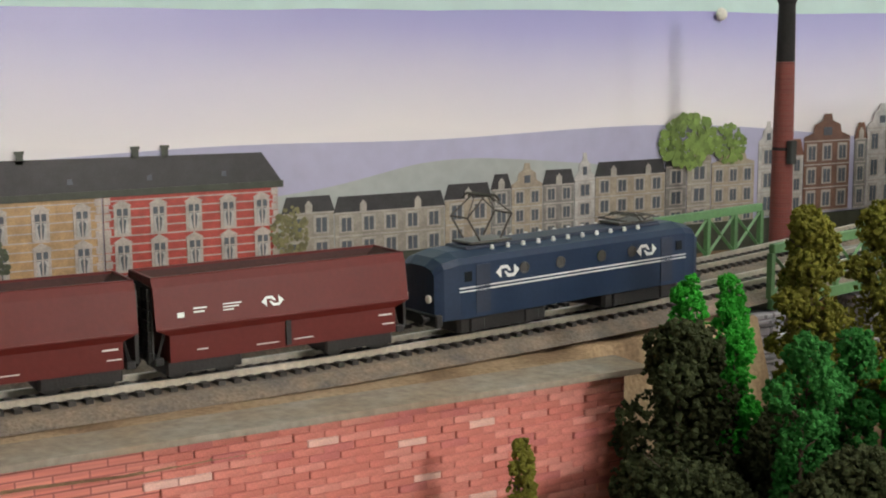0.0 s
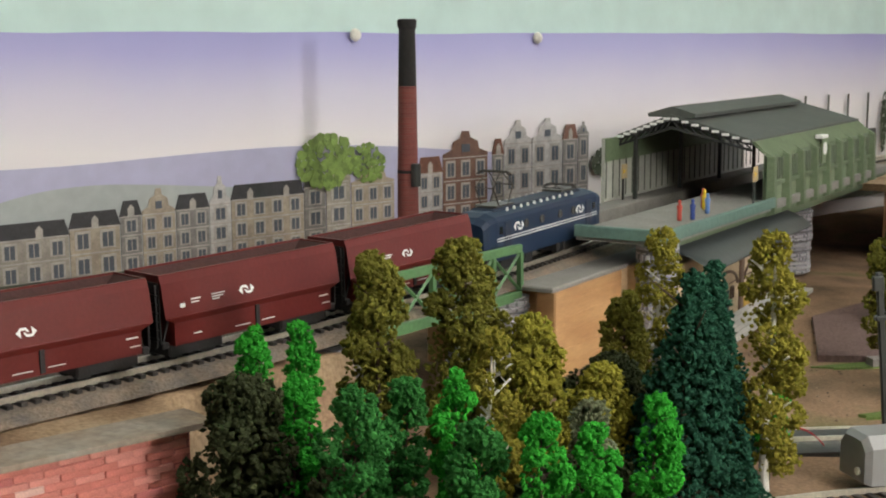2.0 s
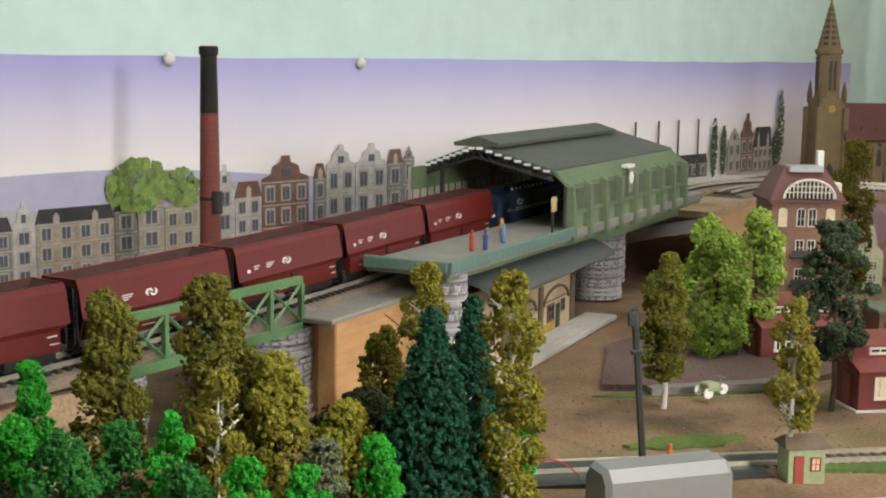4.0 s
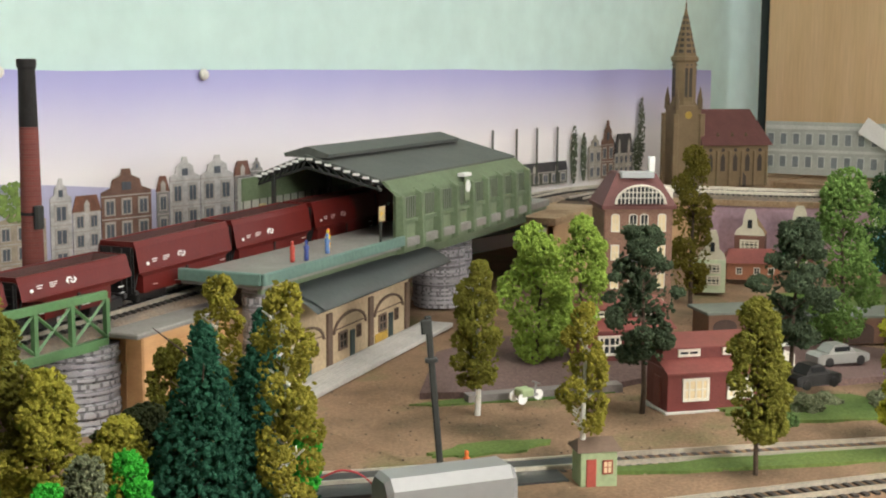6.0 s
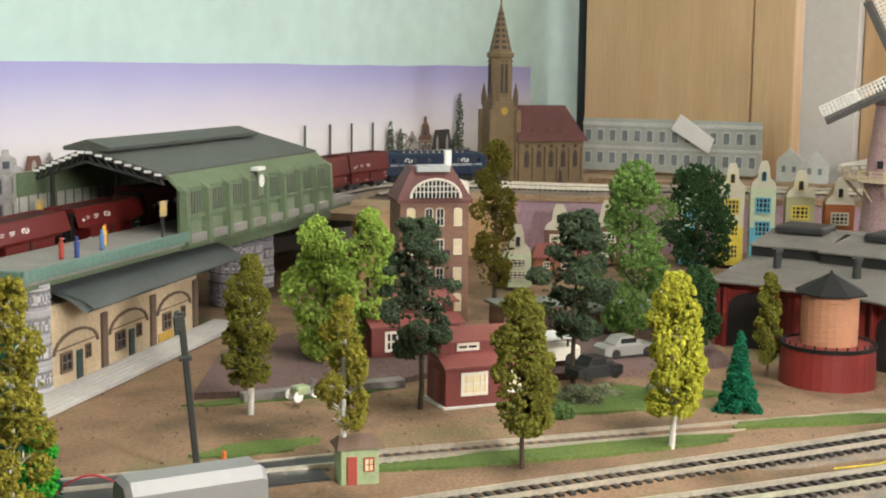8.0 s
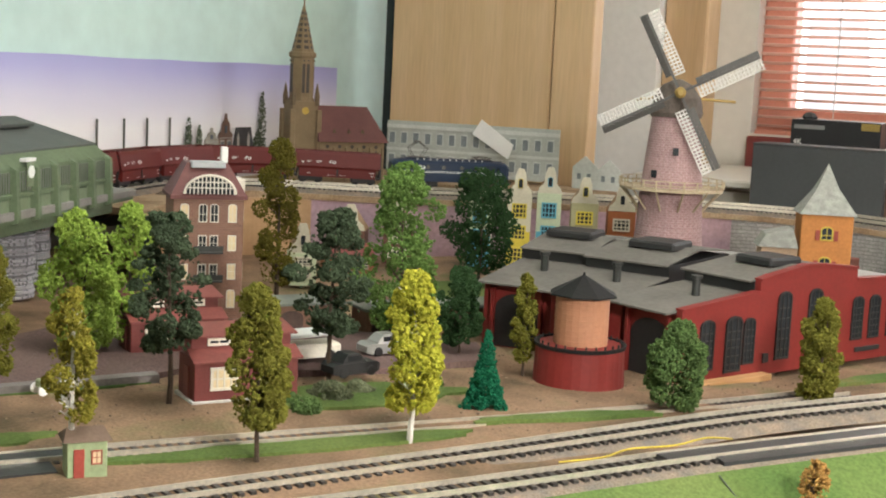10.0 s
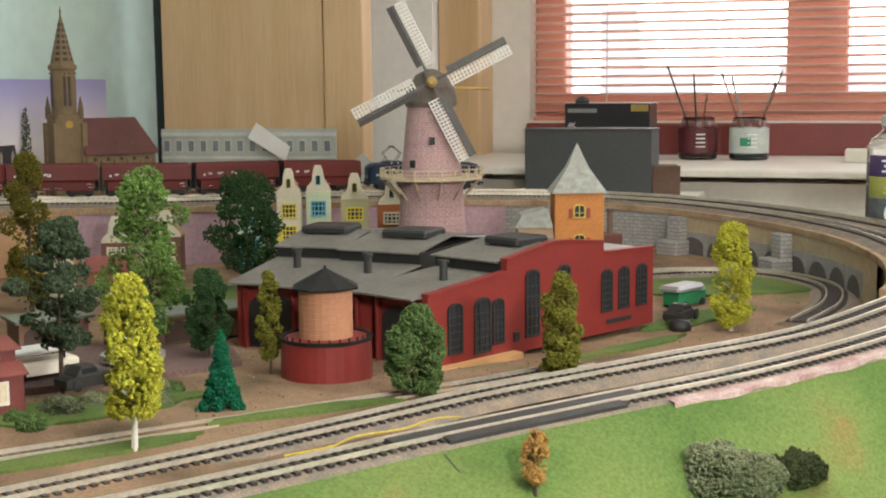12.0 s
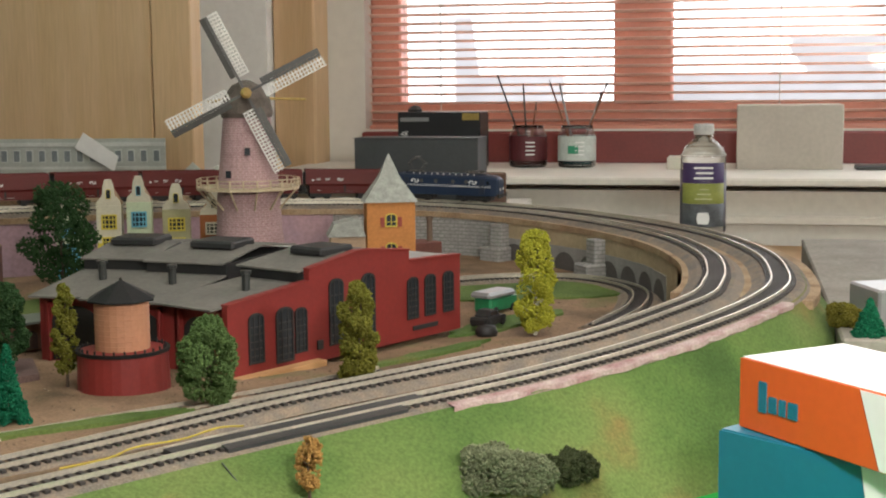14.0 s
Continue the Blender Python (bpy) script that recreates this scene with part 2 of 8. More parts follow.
def track(name, line, s0, s1, label, bed=True):
    tr = thing(name, label, "railway track", kind="structure")
    for side in (-1, 1):
        w = side * 0.00825
        part("rail", ribbon(line, s0, s1, [(w - 0.0008, 0), (w + 0.0008, 0), (w + 0.0008, -0.0028), (w - 0.0008, -0.0028)]), RAIL, tr)
    ms = Mesh()
    for s in np.arange(s0, s1, 0.0068):
        c, d = line.at(s), line.heading(s)
        m = Matrix.Translation(c) @ Matrix.Rotation(math.atan2(d.y, d.x), 4, "Z")
        ms.box(-0.0015, -0.0135, -0.0048, 0.0015, 0.0135, -0.0024, m)
    tagged(part("sleepers", ms, SLEEPER, tr), kind="stuff")
    if bed:
        part("track_bed", ribbon(line, s0, s1, [(-0.018, -0.0043), (0.018, -0.0043), (0.026, -0.0085), (-0.026, -0.0085)]), BALLAST, tr)
    return tr


# ---- structure: room ----
WALLW = mat("wall_paint_cream", (0.72, 0.69, 0.63), 0.85, grain=6, vary=0.06, bump=0.1)
TURQ = mat("turquoise_cloth", (0.60, 0.78, 0.74), 0.9, grain=3, vary=0.1, bump=0.25, second=(0.54, 0.71, 0.68))
CEIL = mat("ceiling_paint", (0.8, 0.79, 0.76), 0.9, grain=5, vary=0.05, bump=0.1)
FLOORW = wood("floor_laminate", (0.35, 0.23, 0.13), (0.27, 0.17, 0.09), (40, 3, 40))
XR, YB, YF, XL, ZF, ZC = 2.62, 1.125, -1.9, -2.4, -0.95, 1.5
solid("floor", Mesh().box(XL, YF, ZF - 0.1, XR, YB, ZF), FLOORW, "brown laminate floor of the hobby room", "floor", kind="structure")
solid("ceiling", Mesh().box(XL, YF, ZC, XR, YB, ZC + 0.1), CEIL, "white painted ceiling", "ceiling", kind="structure")
solid("wall_north", Mesh().box(XL, YB, ZF, XR + 0.2, YB + 0.15, ZC), WALLW, "cream painted wall behind the layout", "wall", kind="structure")
solid("wall_west", Mesh().box(XL - 0.15, YF, ZF, XL, YB, ZC), WALLW, "cream painted wall", "wall", kind="structure")
solid("wall_south", Mesh().box(XL, YF - 0.15, ZF, XR, YF, ZC), WALLW, "cream painted wall", "wall", kind="structure")
WY0, WY1, WZ0, WZ1 = -1.45, 0.53, 0.135, 1.15
we = Mesh()
we.box(XR, WY1, ZF, XR + 0.2, YB, ZC).box(XR, YF, ZF, XR + 0.2, WY0, ZC)
we.box(XR, WY0, ZF, XR + 0.2, WY1, WZ0).box(XR, WY0, WZ1, XR + 0.2, WY1, ZC)
solid("wall_east", we, WALLW, "cream painted window wall", "wall", kind="structure")

# the hung cloth with soft folds behind the layout
ms = Mesh()
NX, NZ = 120, 14
for i in range(NX + 1):
    for k in range(NZ + 1):
        x, z = -2.3 + 4.66 * i / NX, -0.05 + 1.3 * k / NZ
        fold = 0.006 * math.sin(x * 7 + 0.8 * math.sin(z * 5)) * smoothstep(0.15, 0.6, z) + 0.003 * noise.noise((x * 6, z * 5, 1))
        ms.v.append((x, 1.112 + 0.5 * fold, z))
ms.f = [(i * (NZ + 1) + k, (i + 1) * (NZ + 1) + k, (i + 1) * (NZ + 1) + k + 1, i * (NZ + 1) + k + 1) for i in range(NX) for k in range(NZ)]
solid("backdrop_cloth", ms, TURQ, "pale turquoise cloth hung in soft folds behind the layout", "cloth", kind="structure", smooth=True)

# wardrobe and pillars in the corner
MAPLE = wood("maple_veneer", (0.62, 0.43, 0.25), (0.54, 0.36, 0.19), (30, 30, 2.0))
GREYP = mat("grey_white_paint", (0.82, 0.81, 0.79), 0.7, grain=8, vary=0.06)
DARKG = mat("gap_shade", (0.02, 0.03, 0.03), 0.9)
wd = thing("wardrobe", "tall maple veneer wardrobe in the room corner", "wardrobe", pose(2.1, 0.668, ZF))
part("side_panel", Mesh().slab(0, 0.07, 0, 0.04, 0.36, 2.3, 0.002), MAPLE, wd)
part("edge_panel", Mesh().slab(-0.003, 0, 0, 0.04, 0.067, 2.3, 0.002), MAPLE, wd)
# near-black filler strip: the shade beside the wardrobe is in its colour
solid("corner_shadow_gap", Mesh().box(2.112, 1.029, ZF, 2.14, 1.048, ZC), DARKG, "dark strip standing in for the shade between the wardrobe and the wall", "gap", kind="structure")
solid("wall_pillar", Mesh().box(2.5, 0.686, ZF, XR, 0.9, ZC), GREYP, "smooth grey-white wall pillar", "pillar", kind="structure")
solid("wooden_post", Mesh().slab(2.53, 0.603, ZF, XR, 0.684, ZC - 0.01, 0.003), MAPLE, "vertical maple board beside the window", "board", kind="structure")

# window with red frame, blind, sill and glowing panels for the bright outside
REDP = mat("red_frame_paint", (0.66, 0.28, 0.20), 0.45, grain=20, vary=0.12)
win = thing("window_1", "wide window with a red painted frame behind slatted blinds", "window", kind="structure")
fx0, fx1 = XR + 0.05, XR + 0.12
part("window_frame", Mesh().box(fx0, WY0, WZ0, fx1, WY1, WZ0 + 0.05), REDP, win)
part("window_frame", Mesh().box(fx0, WY0, WZ1 - 0.05, fx1, WY1, WZ1), REDP, win)
for y0, y1 in ((WY1 - 0.06, WY1), (-0.055, 0.055), (-0.75, -0.65), (WY0, WY0 + 0.06)):
    part("mullion", Mesh().slab(fx0 - 0.002, y0, WZ0 + 0.05, fx1 - 0.005, y1, WZ1 - 0.05, 0.004), REDP, win)
CLEAR = glass("window_glass")
for y0, y1 in ((0.055, WY1 - 0.06), (-0.65, -0.055), (WY0 + 0.06, -0.75)):
    g = part("pane", Mesh().box(fx0 + 0.03, y0, WZ0 + 0.05, fx0 + 0.034, y1, WZ1 - 0.05), CLEAR, win)
    g.visible_shadow = False
BLIND = mat("blind_slat_enamel", (0.85, 0.62, 0.52), 0.4, grain=30, vary=0.1, bump=0.02)
bl = thing("venetian_blind", "lowered salmon-red venetian blind with open slats", "blind")
sl = Mesh()
sl.add([(-0.011, WY0 + 0.03, 0.003), (0, WY0 + 0.03, 0.0045), (0.011, WY0 + 0.03, 0.002), (0.011, WY1 - 0.006, 0.002), (0, WY1 - 0.006, 0.0045), (-0.011, WY1 - 0.006, 0.003),
        (-0.011, WY0 + 0.03, 0.0022), (0, WY0 + 0.03, 0.0037), (0.011, WY0 + 0.03, 0.0012), (0.011, WY1 - 0.006, 0.0012), (0, WY1 - 0.006, 0.0037), (-0.011, WY1 - 0.006, 0.0022)],
       [(0, 1, 4, 5), (1, 2, 3, 4), (7, 6, 11, 10), (8, 7, 10, 9), (0, 6, 7, 1), (1, 7, 8, 2), (3, 9, 10, 4), (4, 10, 11, 5), (2, 8, 9, 3), (5, 11, 6, 0)])
slat_data = sl.data("slat", BLIND)
for k in range(59):
    o = new("slat", slat_data)
    o.parent = bl
    o.location = (XR + 0.015, 0, WZ0 + 0.014 + k * 0.0168)
    o.rotation_euler = (0, 0.17, 0)
part("bottom_rail", Mesh().slab(XR + 0.003, WY0 + 0.03, WZ0 - 0.003, XR + 0.028, WY1 - 0.006, WZ0 + 0.008, 0.003), REDP, bl)
CORD = mat("cord_cotton", (0.7, 0.66, 0.6), 0.9)
for y in (0.38, -0.25, -0.9):
    part("cord", Mesh().tube((XR + 0.002, y, WZ0), (XR + 0.002, y, WZ1), 0.0012, 5), CORD, bl)
SILLP = mat("sill_paint", (0.70, 0.67, 0.60), 0.5, grain=10, vary=0.08, bump=0.05)
solid("window_sill", Mesh().slab(2.19, -1.6, 0.062, XR, 0.62, 0.073, 0.003), SILLP, "wide cream painted window sill", "window sill", kind="structure")
solid("sill_front", Mesh().box(2.24, -1.6, -0.4, 2.28, 0.62, 0.05), SILLP, "cream boarding below the window sill", "boarding", kind="structure")
solid("sill_rail", Mesh().slab(2.225, -1.6, 0.0, 2.238, 0.62, 0.012, 0.002), SILLP, "cream horizontal rail below the sill", "rail", kind="structure")
solid("red_sill_board", Mesh().slab(XR - 0.03, -1.6, 0.0735, XR - 0.002, 0.53, 0.131, 0.003), mat("dark_red_paint", (0.20, 0.035, 0.03), 0.45, grain=20, vary=0.15), "red painted board below the blind", "board", kind="structure")
# daylight outside is put into these materials as emission
OUT = mat("outside_glow", (0.95, 0.97, 1.0), 1.0, grain=0.5, vary=0.03, bump=0, glow=3.0)
OUTB = mat("outside_facade_glow", (0.62, 0.60, 0.62), 1.0, grain=1, vary=0.2, bump=0, glow=1.9)
solid("street_backdrop", Mesh().box(9, -9, -3, 9.1, 7, 7), OUT, "glowing pale panel for the overexposed street and sky outside", "backdrop", kind="structure")
ob = Mesh()
for y0, y1, z0, z1 in ((-1.9, 0.5, -0.2, 0.5), (-1.6, -1.2, 0.5, 0.75), (0.9, 1.6, 0.1, 0.65), (-4.2, -2.6, 0.0, 0.6), (-0.1, 0.15, 0.6, 1.4), (-3.7, -3.2, 0.9, 1.3)):
    ob.box(8.6, y0, z0, 8.7, y1, z1)
solid("street_facade", ob, OUTB, "pale self-glowing house fronts across the street", "backdrop", kind="structure")

# ---- printed sky and town sheet ----
def sheet_material():
    m = bpy.data.materials.new("printed_sky")
    m.use_nodes = True
    nt = m.node_tree
    N, L = nt.nodes, nt.links
    b = N["Principled BSDF"]
    b.inputs["Roughness"].default_value = 0.35
    tc, sep, mr, ramp = N.new("ShaderNodeTexCoord"), N.new("ShaderNodeSeparateXYZ"), N.new("ShaderNodeMapRange"), N.new("ShaderNodeValToRGB")
    n = N.new("ShaderNodeTexNoise")
    n.inputs["Scale"].default_value, n.inputs["Detail"].default_value = 5, 4
    add = N.new("ShaderNodeMath")
    add.operation = "MULTIPLY_ADD"
    add.inputs[1].default_value = 0.03
    L.new(tc.outputs["Object"], sep.inputs[0]), L.new(tc.outputs["Object"], n.inputs["Vector"])
    L.new(n.outputs[0], add.inputs[0]), L.new(sep.outputs["Z"], add.inputs[2])
    mr.inputs[1].default_value, mr.inputs[2].default_value = 0.06, 0.235
    L.new(add.outputs[0], mr.inputs[0]), L.new(mr.outputs[0], ramp.inputs[0])
    e = ramp.color_ramp.elements
    e[0].position, e[0].color = 0.0, (0.78, 0.76, 0.74, 1)
    e[1].position, e[1].color = 1.0, (0.36, 0.355, 0.66, 1)
    for p, c in ((0.45, (0.82, 0.79, 0.82, 1)), (0.7, (0.63, 0.61, 0.77, 1)), (0.9, (0.42, 0.415, 0.70, 1))):
        k = e.new(p)
        k.color = c
    L.new(ramp.outputs[0], b.inputs["Base Color"])
    return m


YS = 1.1
sheet = thing("printed_backdrop", "printed paper backdrop of a town under a lilac sky", "backdrop", kind="structure")
ms = Mesh()
n = 90
for i in range(n + 1):
    x = -2.2 + (2.042 + 2.2) * i / n
    w = 0.0015 * noise.noise((x * 5, 0, 0))
    top = 0.2205 + 0.0025 * noise.noise((x * 7, 3, 0)) + 0.001 * noise.noise((x * 31, 5, 0))
    ms.v += [(x, YS + w, -0.02), (x, YS + w, 0.1), (x, YS + w + 0.001, top)]
ms.f = [f for i in range(n) for f in ((3 * i, 3 * i + 3, 3 * i + 4, 3 * i + 1), (3 * i + 1, 3 * i + 4, 3 * i + 5, 3 * i + 2))]
part("sky_sheet", ms, sheet_material(), sheet)
HILL = mat("printed_hills", (0.46, 0.46, 0.64), 0.4, grain=8, vary=0.08, bump=0)
HILL2 = mat("printed_near_hills", (0.42, 0.46, 0.46), 0.4, grain=10, vary=0.12, bump=0)


def hills(line, y, material):
    """A printed range of hills under a line of (x, height) points."""
    ms = Mesh()
    px, pz = zip(*line)
    n = 90
    xs = [px[0] + (px[-1] - px[0]) * i / n for i in range(n + 1)]
    zs = np.interp(xs, px, pz)
    zs = np.convolve(np.pad(zs, 4, mode="edge"), np.ones(9) / 9, mode="valid")
    for x, z in zip(xs, zs):
        ms.v += [(x, y, 0.02), (x, y, float(z))]
    ms.f = [(2 * i, 2 * i + 2, 2 * i + 3, 2 * i + 1) for i in range(n)]
    return part("hill_range", ms, material, sheet)


hills([(-2.2, 0.11), (-0.6, 0.118), (0.0, 0.106), (0.07, 0.113), (0.13, 0.1215), (0.20, 0.125), (0.31, 0.1155), (0.41, 0.112), (0.49, 0.1165), (0.55, 0.1235), (0.60, 0.1275), (0.68, 0.122), (0.735, 0.1145), (0.80, 0.106), (0.88, 0.098), (1.0, 0.09)], YS - 0.0022, HILL)
hills([(0.22, 0.075), (0.30, 0.083), (0.38, 0.0985), (0.43, 0.100), (0.48, 0.096), (0.56, 0.088), (0.64, 0.075)], YS - 0.0026, HILL2)
PR = {k: mat("printed_" + k, c, 0.4, grain=110, vary=0.34, bump=0) for k, c in dict(
    red=(0.52, 0.08, 0.06), ochre=(0.55, 0.36, 0.18), stone=(0.38, 0.35, 0.30), sand=(0.42, 0.36, 0.28), grey=(0.27, 0.26, 0.25), white=(0.55, 0.54, 0.53),
    brick=(0.20, 0.11, 0.08), roof=(0.05, 0.05, 0.055), rust=(0.20, 0.09, 0.06), pane=(0.10, 0.12, 0.15), plaster=(0.56, 0.50, 0.46), trim=(0.48, 0.45, 0.41), leaf=(0.16, 0.26, 0.06), dark=(0.06, 0.07, 0.05), lawn=(0.14, 0.17, 0.08)).items()}


def facade(x0, x1, z0, ze, wall, roof, cols, rows, gable=None, rz=0.016, trims=True):
    """One printed house front: wall, roof, bands and windows, each a thin layer of the print."""
    y = YS - 0.003
    part("house_front", Mesh().box(x0, y - 0.0006, z0, x1, y, ze), PR[wall], sheet)
    w = x1 - x0
    if gable:
        cx, g = (x0 + x1) / 2, gable
        s = w * 0.5
        poly = [(cx - s, ze), (cx - s, ze + g * 0.15), (cx - s * 0.62, ze + g * 0.3), (cx - s * 0.55, ze + g * 0.6), (cx - s * 0.22, ze + g * 0.75), (cx - s * 0.16, ze + g),
                (cx + s * 0.16, ze + g), (cx + s * 0.22, ze + g * 0.75), (cx + s * 0.55, ze + g * 0.6), (cx + s * 0.62, ze + g * 0.3), (cx + s, ze + g * 0.15), (cx + s, ze)]
        part("gable", Mesh().prism(poly, 0.0006, Matrix.Translation((0, y - 0.0006, 0))), PR[wall], sheet)
        part("pane", Mesh().box(cx - w * 0.09, y - 0.0012, ze + g * 0.2, cx + w * 0.09, y - 0.0006, ze + g * 0.5), PR["pane"], sheet)
    else:
        e = 0.25 * rz
        part("roof", Mesh().prism([(x0 - 0.001, ze), (x1 + 0.001, ze), (x1 - e, ze + rz), (x0 + e, ze + rz)], 0.0006, Matrix.Translation((0, y - 0.0008, 0))), PR[roof], sheet)
        for k in range(max(1, cols // 2)):
            cx = x0 + w * (k + 0.5) / max(1, cols // 2)
            part("dormer", Mesh().prism([(cx - 0.003, ze), (cx + 0.003, ze), (cx + 0.003, ze + rz * 0.5), (cx, ze + rz * 0.75), (cx - 0.003, ze + rz * 0.5)], 0.0004, Matrix.Translation((0, y - 0.0013, 0))), PR["trim"], sheet)
    ww, wh = w / cols * 0.42, (ze - z0) / rows * 0.58
    data_t = Mesh().box(-ww * 0.75, -0.0003, -wh * 0.1, ww * 0.75, 0, wh * 1.18).data("window_surround", PR["trim"])
    data_p = Mesh().box(-ww * 0.5, -0.0006, 0, -ww * 0.06, -0.0003, wh).box(ww * 0.06, -0.0006, 0, ww * 0.5, -0.0003, wh).data("pane", PR["pane"])
    for i in range(cols):
        for k in range(rows):
            p = (x0 + w * (i + 0.5) / cols, y - 0.0006, z0 + (ze - z0) * (k + 0.2) / rows)
            for nm, d in (("window_surround", data_t), ("pane", data_p)):
                o = new(nm, d)
                o.parent, o.location = sheet, p
    if trims:
        for k in range(rows + 1):
            z = z0 + (ze - z0) * k / rows
            part("cornice", Mesh().box(x0, y - 0.0011, z - 0.0008, x1, y - 0.0005, z + 0.0004), PR["trim"], sheet)


def banded_house(x0, x1, z0, ze, wall, bays):
    """A plastered front with white string courses, quoins and pedimented windows."""
    y = YS - 0.003
    part("house_front", Mesh().box(x0, y - 0.0006, z0, x1, y, ze), PR[wall], sheet)
    for k in range(9):
        z = z0 + (ze - z0) * (k + 0.5) / 9
        part("string_course", Mesh().box(x0, y - 0.0009, z - 0.0005, x1, y - 0.0006, z + 0.0005), PR["plaster"], sheet)
    for x in (x0, x1 - 0.004):
        for k in range(10):
            z = z0 + (ze - z0) * k / 10
            d = 0.0012 * (k % 2)
            part("quoin", Mesh().box(x - (d if x > x0 else 0), y - 0.0012, z, x + 0.004 + (d if x == x0 else 0), y - 0.0006, z + (ze - z0) / 11), PR["plaster"], sheet)
    w = (x1 - x0) / bays
    for i in range(bays):
        cx = x0 + w * (i + 0.5)
        for zb in (z0 + 0.004, z0 + 0.031):
            part("window_surround", Mesh().prism([(cx - 0.0062, zb - 0.002), (cx + 0.0062, zb - 0.002), (cx + 0.0062, zb + 0.0195), (cx + 0.007, zb + 0.0205), (cx, zb + 0.0245), (cx - 0.007, zb + 0.0205), (cx - 0.0062, zb + 0.0195)], 0.0006, T0(y - 0.0016)), PR["plaster"], sheet)
            part("pane", Mesh().box(cx - 0.004, y - 0.002, zb, cx + 0.004, y - 0.0016, zb + 0.018), PR["pane"], sheet)
            part("casement", Mesh().box(cx - 0.0006, y - 0.0023, zb, cx + 0.0006, y - 0.002, zb + 0.018).box(cx - 0.004, y - 0.0023, zb + 0.012, cx + 0.004, y - 0.002, zb + 0.0128), PR["plaster"], sheet)
            for sx in (-1, 1):
                part("curtain", Mesh().prism([(cx + sx * 0.004, zb), (cx + sx * 0.0012, zb), (cx + sx * 0.0026, zb + 0.009), (cx + sx * 0.0008, zb + 0.0115), (cx + sx * 0.004, zb + 0.0115)][::sx], 0.0002, T0(y - 0.0022)), PR["white"], sheet)


def T0(y):
    return Matrix.Translation((0, y, 0))


banded_house(-0.16, -0.030, 0.028, 0.086, "ochre", 5)
banded_house(-0.029, 0.117, 0.028, 0.086, "ochre", 5)
banded_house(0.118, 0.253, 0.028, 0.086, "red", 5)
part("long_roof", Mesh().prism([(-0.16, 0.0905), (0.2565, 0.0905), (0.2405, 0.113), (-0.16, 0.118)], 0.0006, T0(YS - 0.0042)), PR["roof"], sheet)
part("eaves_band", Mesh().box(-0.16, YS - 0.0048, 0.0858, 0.2575, YS - 0.0036, 0.0909), PR["dark"], sheet)
for c in (-0.05, 0.061, 0.143, 0.165):
    part("chimney_print", Mesh().box(c - 0.0026, YS - 0.0042, 0.112, c + 0.0026, YS - 0.0034, 0.1195).box(c - 0.0034, YS - 0.0043, 0.1195, c + 0.0034, YS - 0.0033, 0.1215), PR["dark"], sheet)
for c in (0.03, 0.095, 0.153, 0.21):
    part("roof_light_print", Mesh().prism([(c - 0.002, 0.0965), (c + 0.002, 0.0965), (c + 0.0014, 0.1005), (c - 0.0018, 0.100)], 0.0003, T0(YS - 0.0046)), PR["pane"], sheet)
for x0, x1, ze, w, c, g in ((0.257, 0.300, 0.064, "stone", 2, None), (0.301, 0.40, 0.062, "stone", 5, None), (0.401, 0.445, 0.066, "sand", 2, None), (0.446, 0.465, 0.072, "grey", 1, None), (0.466, 0.497, 0.072, "sand", 2, 0.021),
                            (0.498, 0.530, 0.073, "grey", 2, None), (0.531, 0.552, 0.075, "white", 1, 0.024), (0.553, 0.63, 0.077, "sand", 4, None), (0.631, 0.655, 0.082, "grey", 1, None), (0.656, 0.684, 0.085, "stone", 1, 0.028), (0.685, 0.737, 0.080, "sand", 3, 0.018)):
    facade(x0, x1, 0.025, ze, w, "roof", c, 2 if ze < 0.07 else 3, g, 0.013)
for x0, x1, ze, w, c, g in ((0.742, 0.766, 0.097, "white", 1, 0.022), (0.767, 0.799, 0.085, "white", 2, None), (0.80, 0.861, 0.098, "brick", 3, 0.026), (0.868, 0.884, 0.098, "grey", 1, None), (0.885, 0.925, 0.108, "white", 2, 0.024), (0.926, 0.972, 0.108, "white", 2, 0.024), (0.973, 0.996, 0.108, "grey", 1, None), (0.997, 1.014, 0.112, "grey", 1, 0.014)):
    facade(x0, x1, 0.03, ze, w, "rust", c, 3, g, 0.016)
# printed trees, poplars, poles and small houses further along
def print_blob(cx, cz, rx, rz, material, seed, n=26):
    r = random.Random(seed)
    n *= 6
    ms = Mesh()
    for k in range(n):
        a, q = r.uniform(0, 6.283), math.sqrt(r.random())
        x, z, s = cx + rx * q * math.cos(a), cz + rz * q * math.sin(a), max(0.0016, rx * r.uniform(0.06, 0.15))
        pts = [(x + s * r.uniform(0.7, 1.2) * math.cos(6.283 * j / 9), z + s * r.uniform(0.7, 1.2) * math.sin(6.283 * j / 9)) for j in range(9)]
        ms.prism(pts, 0.0004, Matrix.Translation((0, YS - 0.0052 - 0.000004 * k, 0)))
    return part("printed_tree", ms, material, sheet)


LEAFP = mat("printed_foliage", (0.20, 0.30, 0.08), 0.4, grain=120, vary=0.4, bump=0, island=0.35)
DARKP = mat("printed_dark_foliage", (0.07, 0.09, 0.05), 0.4, grain=120, vary=0.4, bump=0, island=0.35)
print_blob(0.655, 0.105, 0.032, 0.024, LEAFP, 1, 40)
print_blob(0.705, 0.10, 0.02, 0.018, LEAFP, 2)
print_blob(0.262, 0.05, 0.016, 0.02, mat("printed_olive_foliage", (0.22, 0.21, 0.10), 0.4, grain=120, vary=0.4, bump=0, island=0.35), 3)
print_blob(0.03, 0.045, 0.02, 0.02, DARKP, 4)
print_blob(1.04, 0.08, 0.022, 0.016, DARKP, 5)
